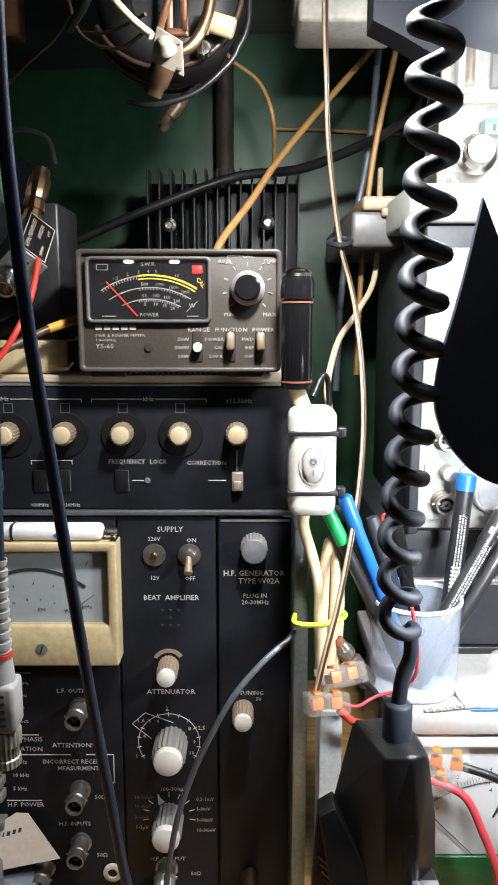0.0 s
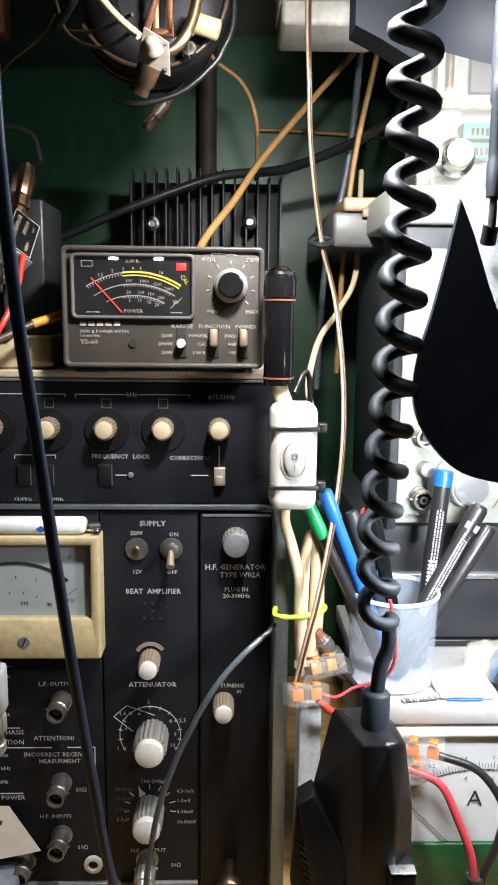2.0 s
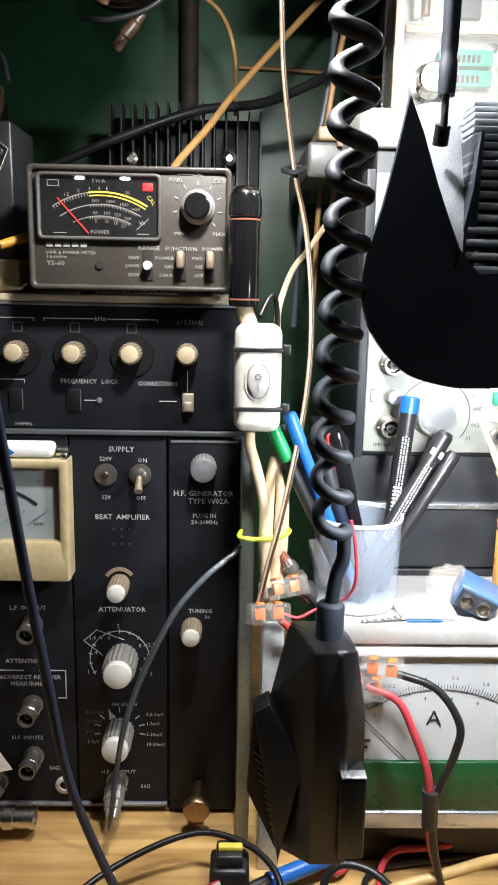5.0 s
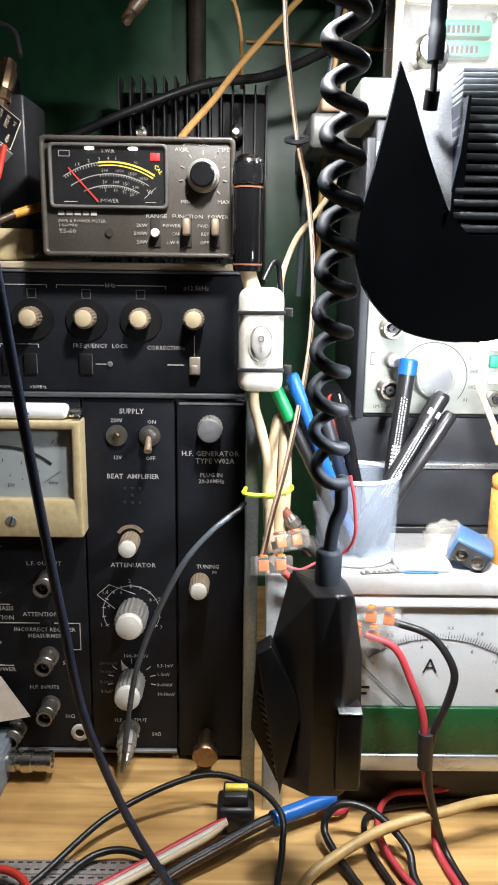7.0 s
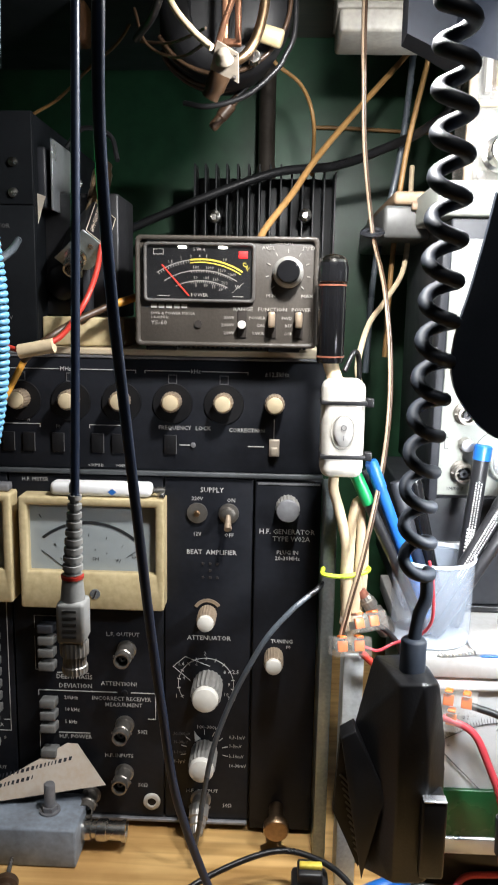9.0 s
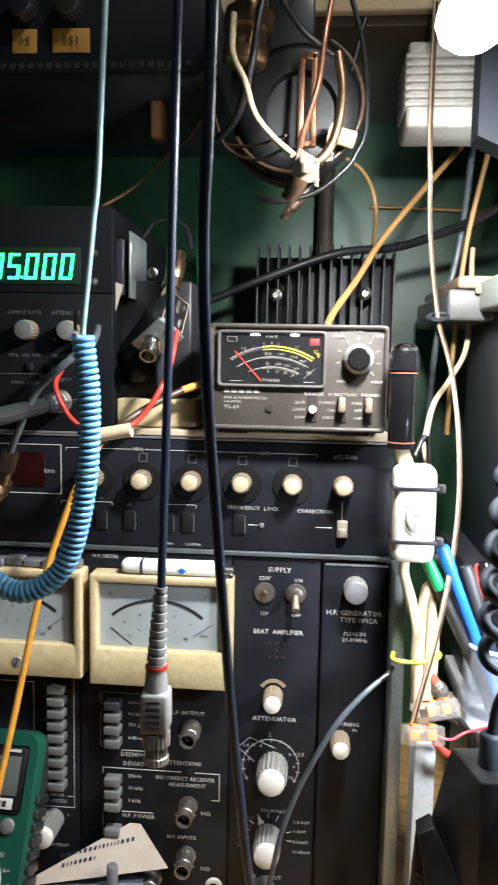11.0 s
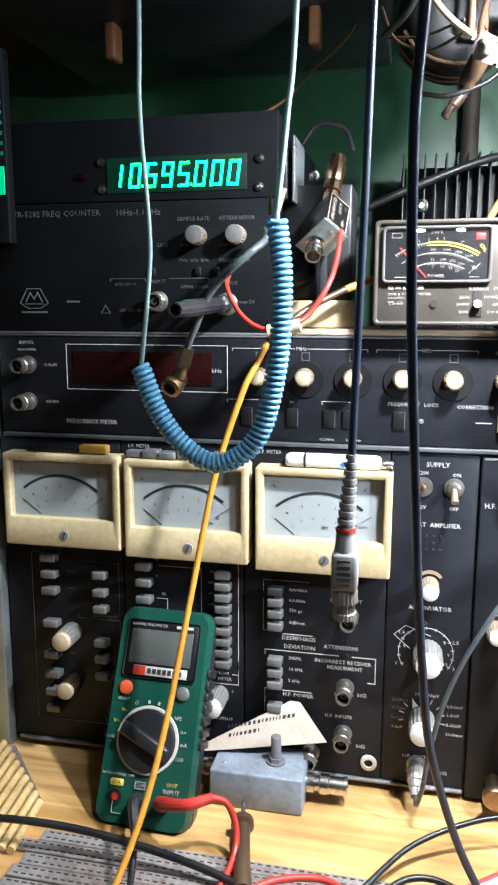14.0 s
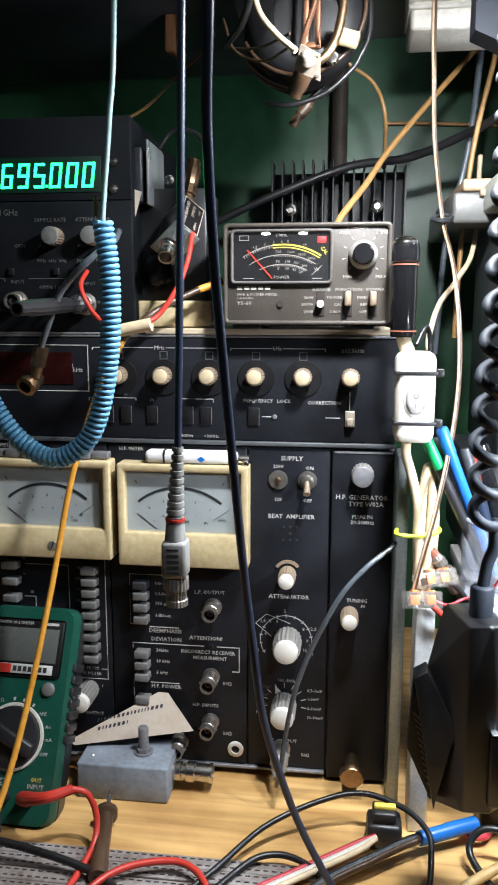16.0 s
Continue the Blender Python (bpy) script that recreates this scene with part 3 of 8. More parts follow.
def tomesh(bm):
    me = bpy.data.meshes.new("tmp")
    bm.to_mesh(me), bm.free()
    return me


def lower_unit():
    t = thing("radio_test_set", (-0.23, 0.1, 0.757), "black modular radio test set with three cream panel meters", "instrument")
    quick("case", M_CASE, t, lambda b: box(b, -0.506, 0.034, 0.006, 0.33, 0.762, 1.1008, 0.001))
    for x in (-0.47, 0.0):
        quick("foot", M_BLACK, t, lambda b: lathe(b, (x, 0.04, 0.7553), (0, 0, 1), [(0, 0), (0.012, 0), (0.012, 0.0065), (0, 0.0065)], 20))
    quick("bottom_trim", M_TRIM, t, lambda b: box(b, -0.500, -0.027, -0.003, 0.0055, 0.7625, 0.7655, 0.0006), "worn grey metal strip")
    quick("side_rail", M_ALU, t, lambda b: box(b, 0.0345, 0.0455, -0.036, 0.012, 0.7555, 1.100, 0.0012), "grey aluminium corner post")
    quick("side_rail", M_ALU, t, lambda b: box(b, -0.520, -0.5065, -0.012, 0.012, 0.7555, 1.205, 0.0012), "grey aluminium corner post")
    edges = [(-0.5045, -0.3735), (-0.372, -0.2465), (-0.245, -0.1065), (-0.105, -0.0265)]
    mods = [quick("module_panel", M_PANEL, t, lambda b: box(b, a, c, 0.0, 0.0055, 0.7665, 1.100, 0.0008)) for a, c in edges]
    gen = quick("module_panel", M_PANEL, t, lambda b: box(b, -0.0245, 0.0335, -0.003, 0.0055, 0.7600, 1.0985, 0.0012))
    quick("panel_edge", M_TRIM, gen, lambda b: box(b, -0.0225, 0.032, -0.0036, -0.0028, 1.0965, 1.0983))
    m1, m2, m3, amp = mods
    panel_meter(t, -0.4925, -0.3675, 0.992, 1.0875, 1.022, [("V", 0.03, 0.008)], 0)
    panel_meter(t, -0.3625, -0.2375, 0.987, 1.0860, 1.018, [("dB", 0.034, 0.012), ("W", 0.028, 0.006)], 0)
    panel_meter(t, -0.2305, -0.1030, 0.983, 1.0845, 1.0165, [("FM", 0.006, 0.010), ("W", 0.026, 0.009), ("kHz", 0.042, 0.013)], 1)
    # module 1
    for z in (0.975, 0.957, 0.939, 0.903, 0.868, 0.846, 0.826, 0.807):
        button(m1, -0.452, z, material=M_KEY)
    for z in (0.960, 0.941, 0.923, 0.886, 0.868, 0.849):
        button(m1, -0.396, z, 0.014)
    knob(m1, -0.432, 0.893, 0.0105, 0.026, M_CAP), knob(m1, -0.432, 0.836, 0.0095, 0.022, M_CAP, skirt=M_BRASS)
    bm = B()
    stroke(bm, [(-0.476, 0.79), (-0.476, 0.978), (-0.44, 0.978)], 0.0006, FL), stroke(bm, [(-0.47, 0.79), (-0.39, 0.79), (-0.39, 0.80)], 0.0006, FL)
    stroke(bm, [(-0.42, 0.972), (-0.3785, 0.972), (-0.3785, 0.92)], 0.0006, FL), stroke(bm, [(-0.425, 0.915), (-0.425, 0.909), (-0.3785, 0.909), (-0.3785, 0.85)], 0.0006, FL)
    for z, s in ((0.959, "300mV"), (0.941, "30mV"), (0.905, "3mV"), (0.868, "1mV")):
        words(bm, s, -0.437, z, 0.0026, align="LEFT")
    words(bm, "VOLTMETER", -0.452, 0.984, 0.0030), words(bm, "FREQUENCY", -0.395, 0.9125, 0.0032)
    part("lettering", bm, M_FADED, m1)
    # module 2
    for z in (0.973, 0.956, 0.938, 0.921):
        button(m2, -0.348, z)
    for k in range(9):
        button(m2, -0.2655, 0.970 - 0.0117 * k, 0.0155, 0.0078)
    knob(m2, -0.272, 0.839, 0.0105, 0.028, M_CAPW)
    bm = B()
    stroke(bm, [(-0.258, 0.985), (-0.2515, 0.985), (-0.2515, 0.862), (-0.258, 0.862)], 0.0007, FL)
    stroke(bm, [(-0.336, 0.973), (-0.290, 0.973), (-0.290, 0.92)], 0.0006, FL), stroke(bm, [(-0.338, 0.938), (-0.326, 0.938), (-0.326, 0.915)], 0.0007, FL)
    stroke(bm, [(-0.282, 0.851), (-0.2515, 0.851), (-0.2515, 0.878)], 0.0006, FL)
    words(bm, "W", -0.337, 0.9785, 0.0028), words(bm, "V", -0.337, 0.9615, 0.0028), words(bm, "dB", -0.330, 0.943, 0.0030), words(bm, "%", -0.332, 0.925, 0.003)
    for k, s in enumerate(("8Ω", "20Ω", "30Ω", "50Ω", "100Ω", "200Ω", "300Ω", "600Ω", "5kΩ")):
        words(bm, s, -0.276, 0.971 - 0.0117 * k, 0.0026, align="RIGHT")
    words(bm, "H.F. METER", -0.221, 1.0955, 0.0034), words(bm, "L.F. METER", -0.353, 1.0960, 0.0034)
    words(bm, "FROM", -0.268, 0.8625, 0.0034), words(bm, "H.F. METER", -0.2705, 0.8565, 0.0034)
    words(bm, "1 kHz", -0.288, 0.8465, 0.0028), words(bm, "F", -0.2575, 0.843, 0.0028), words(bm, "OUTPUT", -0.267, 0.812, 0.0034)
    part("lettering", bm, M_INK, m2)
    # module 3
    for z in (0.958, 0.9465, 0.9345, 0.9215, 0.8845, 0.8725, 0.860, 0.835, 0.822):
        button(m3, -0.2125, z, 0.0145, 0.0082, material=M_DKGREY if z > 0.95 else M_KEY)
    socket(m3, -0.1405, 0.9365), socket(m3, -0.143, 0.8612), socket(m3, -0.144, 0.8115), socket(m3, -0.176, 0.787)
    bm = B()
    lathe(bm, (-0.1178, 0, 0.7828), (0, -1, 0), [(0.0042, 0.0), (0.0082, 0), (0.0082, 0.0022), (0.0072, 0.003), (0.0045, 0.003), (0.004, 0.0)], 28)
    part("panel_bush", bm, M_CAPW, m3)
    quick("bush_hole", M_HOLE, m3, lambda b: lathe(b, (-0.1178, 0, 0.7828), (0, -1, 0), [(0, 0), (0.0041, 0), (0.0041, 0.0012), (0, 0.0012)], 16))
    quick("warning_lamp", M_PANEL2, m3, lambda b: lathe(b, (-0.143, 0, 0.8935), (0, -1, 0), [(0, 0), (0.003, 0), (0.0027, 0.002), (0, 0.003)], 12))
    bm = B()
    stroke(bm, [(-0.226, 0.955), (-0.226, 0.967), (-0.180, 0.967)], 0.0005, FL), stroke(bm, [(-0.226, 0.947), (-0.226, 0.914), (-0.218, 0.914)], 0.0005, FL)
    stroke(bm, [(-0.206, 0.9115), (-0.176, 0.9115)], 0.0008, FL)
    stroke(bm, [(-0.224, 0.888), (-0.224, 0.8935), (-0.150, 0.8935)], 0.0008, FL), stroke(bm, [(-0.137, 0.8935), (-0.114, 0.8935), (-0.114, 0.8675), (-0.121, 0.8675)], 0.0008, FL)
    stroke(bm, [(-0.218, 0.852), (-0.224, 0.852), (-0.224, 0.826)], 0.0005, FL), stroke(bm, [(-0.206, 0.851), (-0.176, 0.851)], 0.0007, FL)
    for s, x, z, h, al in (("0,03-10kHz", -0.200, 0.958, 0.0026, "LEFT"), ("0,3-3kHz", -0.200, 0.947, 0.0030, "LEFT"), ("750 µs", -0.200, 0.9365, 0.0034, "LEFT"),
                           ("6dB/oct.", -0.200, 0.924, 0.0034, "LEFT"), ("DEEMPHASIS", -0.190, 0.9075, 0.0042, "CENTER"), ("DEVIATION", -0.189, 0.8985, 0.0042, "CENTER"),
                           ("20kHz", -0.200, 0.8865, 0.0034, "LEFT"), ("10 kHz", -0.200, 0.8745, 0.0034, "LEFT"), ("5 kHz", -0.200, 0.862, 0.0034, "LEFT"),
                           ("H.F. POWER", -0.190, 0.847, 0.0040, "CENTER"), ("0,5 W", -0.200, 0.837, 0.0034, "LEFT"), ("L.F. OUTPUT", -0.144, 0.9510, 0.0038, "CENTER"),
                           ("ATTENTION!", -0.148, 0.9020, 0.0040, "CENTER"), ("INCORRECT RECEIVER", -0.146, 0.8870, 0.0038, "CENTER"), ("MEASURMENT", -0.144, 0.8808, 0.0038, "CENTER"),
                           ("50Ω", -0.131, 0.854, 0.0036, "LEFT"), ("H.F. INPUTS", -0.149, 0.829, 0.0036, "CENTER"), ("50Ω", -0.131, 0.799, 0.0036, "LEFT")):
        words(bm, s, x, z, h, align=al, bold=0.008)
    part("lettering", bm, M_INK, m3)
    # amplifier module
    j = quick("supply_socket", M_SOCK, amp, lambda b: lathe(b, (-0.076, 0, 1.0685), (0, -1, 0), [(0, 0), (0.0092, 0), (0.009, 0.0022), (0.006, 0.0028), (0, 0.0028)], 28))
    quick("pin", M_BRASS, j, lambda b: lathe(b, (-0.076, -0.0028, 1.0685), (0, -1, 0), [(0, 0), (0.003, 0), (0.0022, 0.003), (0, 0.0038)], 14))
    g = quick("toggle_switch", M_SOCK, amp, lambda b: lathe(b, (-0.048, 0, 1.0685), (0, -1, 0), [(0, 0), (0.0092, 0), (0.009, 0.002), (0.0062, 0.0026), (0.006, 0.008), (0.004, 0.009), (0, 0.009)], 24))
    quick("lever", M_SATINB, g, lambda b: rod(b, (-0.048, -0.007, 1.0690), (-0.0475, -0.018, 1.0590), 0.0022, 0.0034, 14))
    knob(amp, -0.066, 0.974, 0.0086, 0.021, M_CAPW, capr=0.86, skirt=M_SATINB)
    quick("backplate", M_SATINB, amp, lambda b: plate(b, arc(-0.066, 0.9745, 0.0138, 35, 150) + arc(-0.066, 0.9745, 0.0108, 150, 35), FL, 0.0012))
    knob(amp, -0.0650, 0.9055, 0.0140, 0.027, M_CAPW, capr=0.84), knob(amp, -0.0680, 0.8365, 0.0126, 0.027, M_CAPW, capr=0.9)
    socket(amp, -0.071, 0.787, 0.0078, 0.02)
    quick("grille_hole", M_HOLE, amp, lambda b: [box(b, -0.0715 + dx * 0.0065, -0.0695 + dx * 0.0065, -0.0009, 0.001, 1.0205 - dz * 0.0065, 1.0225 - dz * 0.0065) for dx in range(3) for dz in range(3) if (dx + dz) % 2 == 0 or dx == 1])
    bm = B()
    cx, cz = -0.067, 0.9050
    stroke(bm, arc(cx, cz, 0.0256, -35, 215, 36), 0.0005, FL)
    ticks(bm, cx, cz, 0.0236, 0.0270, -30, 210, 13, 0.0006, FL)
    stroke(bm, [(cx + 0.004, cz + 0.0175), (cx - 0.0195, cz + 0.0265), (cx - 0.0305, cz + 0.0165), (cx - 0.0145, cz + 0.003)], 0.0004, FL)
    for s, a in (("1", 205), ("1,6", 140), ("2", 92), ("2,5", 25), ("3", -28)):
        words(bm, s, cx + 0.0302 * math.cos(radians(a)), cz + 0.0302 * math.sin(radians(a)), 0.0036)
    for s, a in (("4", 165), ("6", 115), ("8", 35), ("9", 0), ("10", -28)):
        words(bm, s, cx + 0.0212 * math.cos(radians(a)), cz + 0.0212 * math.sin(radians(a)), 0.0033)
    ticks(bm, -0.068, 0.8365, 0.0175, 0.0225, -10, 190, 9, 0.0006, FL)
    plate(bm, [(-0.0775, 0.8555), (-0.0770, 0.8465), (-0.0715, 0.8495)], FL, 0.0006)
    words(bm, "100-300µV", -0.064, 0.8615, 0.0036)
    for s, z in (("0,3-1mV", 0.8520), ("1-3mV", 0.8430), ("3-10mV", 0.8325), ("10-30mV", 0.8228)):
        words(bm, s, -0.0450, z, 0.0034, align="LEFT", wide=0.9)
    words(bm, "1-3µV", -0.0915, 0.8255, 0.0034, wide=0.9)
    for s, x, z, h in (("SUPPLY", -0.063, 1.0895, 0.0044), ("220V", -0.076, 1.0815, 0.0033), ("ON", -0.046, 1.0805, 0.0034), ("12V", -0.076, 1.0490, 0.0033), ("OFF", -0.0475, 1.0485, 0.0033),
                       ("BEAT  AMPLIFIER", -0.063, 1.0322, 0.0042), ("ATTENUATOR", -0.0645, 0.9503, 0.0042), ("H.F. OUTPUT", -0.070, 0.7955, 0.0036), ("50Ω", -0.046, 0.781, 0.0034)):
        words(bm, s, x, z, h, bold=0.008)
    part("lettering", bm, M_INK, amp)
    bm = B()
    for s, z in (("30-100µV", 0.8540), ("10-30µV", 0.8455), ("3-10µV", 0.8350)):
        words(bm, s, -0.0975, z, 0.0033, align="LEFT", wide=0.85)
    part("faded_lettering", bm, M_FADED, amp, "faded lettering")
    # generator plug-in
    knob(gen, 0.004, 1.0775, 0.0106, 0.015, M_TRIM, y=-0.003)
    knob(gen, -0.0050, 0.9365, 0.0088, 0.020, M_CAPW, y=-0.003, capr=0.82, skirt=M_SATINB)
    quick("thumb_screw", M_BRASS, gen, lambda b: lathe(b, (0.001, -0.003, 0.783), (0, -1, -0.08), [(0, 0), (0.0070, 0), (0.0070, 0.022), (0.0116, 0.023), (0.0118, 0.029), (0.0105, 0.031), (0, 0.031)], 28))
    bm = B()
    for s, x, z, h in (("H.F. GENERATOR", 0.004, 1.0540, 0.0044), ("TYPE W02A", 0.008, 1.0475, 0.0044), ("PLUG IN", 0.005, 1.0350, 0.0036), ("20-30MHz", 0.005, 1.0295, 0.0036), ("TUNING", 0.002, 0.9508, 0.0036), ("F0", 0.008, 0.9453, 0.003)):
        words(bm, s, x, z, h, y=-0.0032, bold=0.008)
    part("lettering", bm, M_INK, gen)
    return t


upper_unit()
lower_unit()


def rack_tape():
    t = thing("label_tape_roll", (-0.16, -0.008, 1.0835), "rolled white label tape lying on the meter bezel", "label")
    quick("tape", M_PAPER, t, lambda b: box(b, -0.203, -0.114, -0.019, -0.002, 1.0852, 1.0972, 0.004))
    quick("band", M_BLACK, t, lambda b: box(b, -0.186, -0.182, -0.0195, -0.0015, 1.0850, 1.0976, 0.003))
    quick("mark", M_BLUE, t, lambda b: plate(b, [(-0.004, 0), (0, -0.003), (0.004, 0), (0, 0.003)], front(-0.148, -0.0191, 1.090), 0.0004))
    quick("clip", M_CHROME, t, lambda b: (rod(b, (-0.113, -0.01, 1.0895), (-0.103, -0.01, 1.0895), 0.004), box(b, -0.108, -0.103, -0.019, -0.003, 1.0848, 1.0895, 0.001)))
    u = thing("label_tape", (-0.30, -0.008, 1.0835), "crumpled grey tape strip stuck above a panel meter", "label")
    for k in range(7):
        quick("tape", M_TRIM, u, lambda b: box(b, -0.362 + 0.0175 * k, -0.3455 + 0.0175 * k, -0.014 - 0.002 * (k % 3), -0.003, 1.0870, 1.0935 + 0.0015 * (k % 2), 0.001))
    v = thing("brown_tape_piece", (-0.405, -0.008, 1.0855), "brown tape remnants above a panel meter", "label")
    quick("tape", M_ORANGELABEL, v, lambda b: box(b, -0.412, -0.382, -0.014, -0.003, 1.0882, 1.097, 0.002))
    quick("backing", M_PANEL2, v, lambda b: box(b, -0.470, -0.413, -0.012, -0.003, 1.0882, 1.0955, 0.002))


rack_tape()


# ---- on top of the rack ----
def top_board():
    bm = B()
    box(bm, -0.205, 0.030, 0.0, 0.16, 1.2066, 1.2125, 0.0012)
    part("pale_board", bm, M_BOARD, None, "thin pale wooden board lying on the rack", "board", base=(-0.09, 0.08, 1.2066))


top_board()


def swr_meter():
    t = thing("power_meter", (-0.05, 0.03, 1.2126), "dark grey power meter with lit black dial on the rack", "meter")
    x0, x1, z0, z1, yf = -0.1250, 0.0232, 1.2170, 1.3050, -0.025
    case = quick("case", M_YCASE, t, lambda b: box(b, x0, x1, yf + 0.0035, 0.075, z0, z1, 0.0030, 3))
    quick("front_rim", M_YCASE, t, lambda b: frame_ring(b, (x0 - 0.0004, x1 + 0.0004, z0 - 0.0004, z1 + 0.0004), (x0 + 0.0034, x1 - 0.0034, z0 + 0.0034, z1 - 0.0034), yf, yf + 0.0085, 0.0042, 0.0024, 0.0012))
    for x in (-0.105, -0.003):
        quick("foot", M_BLACK, t, lambda b: box(b, x - 0.013, x + 0.013, -0.018, -0.002, 1.2127, 1.2168, 0.001))
        quick("foot", M_BLACK, t, lambda b: box(b, x - 0.013, x + 0.013, 0.05, 0.066, 1.2127, 1.2168, 0.001))
    y = yf + 0.0030
    fm = front(0, y, 0)
    # window frame, dial and glazing
    wx0, wx1, wz0, wz1 = -0.1185, -0.0275, 1.2525, 1.3000
    bm = B()
    fr = 0.0026
    frame_ring(bm, (wx0, wx1, wz0, wz1), (wx0 + fr, wx1 - fr, wz0 + fr, wz1 - fr), y - 0.004, y + 0.0004, 0.0040, 0.0022, 0.0008)
    w = part("window_frame", bm, M_YFRAME, t)
    quick("dial", M_DIAL, w, lambda b: box(b, wx0 + fr, wx1 - fr, y - 0.0008, y + 0.0002, wz0 + fr, wz1 - fr))
    dm = front(0, y - 0.0009, 0)
    cx, cz = -0.0718, 1.2228
    ra, rb, rc = 0.0640, 0.0553, 0.0470
    bm = B()
    stroke(bm, arc(cx, cz, ra, 58, 98, 14), 0.0013, dm), stroke(bm, arc(cx, cz, ra - 0.0024, 58, 98, 14), 0.0009, dm)
    part("yellow_scale", bm, M_YELLOWINK, w)
    bm = B()
    stroke(bm, arc(cx, cz, ra, 98, 124, 16), 0.0006, dm), stroke(bm, arc(cx, cz, rb, 58, 123, 26), 0.0006, dm), stroke(bm, arc(cx, cz, rc, 62, 116, 22), 0.0006, dm)
    ticks(bm, cx, cz, ra - 0.0022, ra, 99, 123, 13, 0.0005, dm), ticks(bm, cx, cz, rb - 0.0018, rb, 62, 98, 18, 0.0005, dm), ticks(bm, cx, cz, rc - 0.0018, rc, 64, 100, 18, 0.0005, dm)
    for s, a, r in (("1.5", 112, ra + 0.0024), ("2", 104, ra + 0.0024), ("3", 97, ra + 0.0024), ("4", 91, ra + 0.0024), ("5", 86, ra + 0.0024), ("10", 73, ra + 0.0024),
                    ("500", 94, rb + 0.0024), ("1000", 83, rb + 0.0024), ("1500", 73, rb + 0.0024), ("2000", 64, rb + 0.0024), ("50", 95, rc + 0.0024), ("100", 85, rc + 0.0024), ("150", 76, rc + 0.0024), ("200", 67, rc + 0.0024), ("5", 95, rc - 0.0036), ("10", 85, rc - 0.0036), ("15", 76, rc - 0.0036), ("20", 68, rc - 0.0036)):
        words(bm, s, cx + r * math.cos(radians(a)), cz + r * math.sin(radians(a)), 0.0024, dm)
    words(bm, "S.W.R.", cx - 0.001, 1.2945, 0.0027, dm), words(bm, "POWER", cx - 0.001, 1.2583, 0.0028, dm), words(bm, "W", -0.0415, 1.2650, 0.0032, dm)
    stroke(bm, [(-0.046, 1.2605), (-0.037, 1.2685)], 0.0004, dm)
    stroke(bm, [(-0.1105, 1.2905), (-0.1025, 1.2905), (-0.1025, 1.2945), (-0.1105, 1.2945)], 0.0004, dm, closed=True)
    box(bm, -0.1075, -0.0975, y - 0.0012, y - 0.0008, 1.2572, 1.2578), box(bm, -0.0455, -0.037, y - 0.0012, y - 0.0008, 1.2572, 1.2578)
    part("dial_lettering", bm, M_SOFTINK, w)
    bm = B()
    words(bm, "CAL", -0.0352, 1.2815, 0.003, front(-0.0352, y - 0.0009, 1.2815) @ pose(0, 0, 0, 0, 0, -50) @ Matrix.Translation((0.0352, -1.2815, 0)))
    part("yellow_lettering", bm, M_YELLOWINK, w)
    quick("needle", M_REDINK, w, lambda b: stroke(b, [(-0.1035, 1.2821), (-0.0812, 1.2574)], 0.0010, front(0, y - 0.0016, 0)))
    quick("lit_mark", M_REDGLOW, w, lambda b: box(b, -0.0412, -0.0338, y - 0.0016, y - 0.0006, 1.2880, 1.2935, 0.0004), "glowing red indicator")
    for x in (-0.087, -0.054):
        quick("dial_bulb", M_BULB, w, lambda b: lathe(b, (x, y - 0.0014, 1.2962), (1, 0, 0), [(0, -0.0038), (0.0008, -0.003), (0.0011, 0), (0.0008, 0.003), (0, 0.0038)], 10), "glowing dial bulb")
    pane = quick("pane", M_PANE, w, lambda b: box(b, wx0 + fr, wx1 - fr, y - 0.0034, y - 0.0028, wz0 + fr, wz1 - fr))
    pane.visible_shadow = False
    # front controls
    k = quick("cal_knob", M_SATIN, t, lambda b: lathe(b, (-0.0010, y, 1.2775), (0, -1, 0), [(0, 0), (0.0125, 0), (0.0125, 0.003), (0.0112, 0.004), (0.0108, 0.010), (0.0095, 0.011), (0.0085, 0.0105), (0, 0.0105)], 40))
    quick("cap", M_GLOSS, k, lambda b: lathe(b, (-0.0010, y - 0.0102, 1.2775), (0, -1, 0), [(0, 0), (0.0094, 0), (0.0091, 0.003), (0.0080, 0.004), (0, 0.0042)], 32))
    bm = B()
    ticks(bm, -0.001, 1.2775, 0.0155, 0.0185, -45, 225, 9, 0.0007, fm)
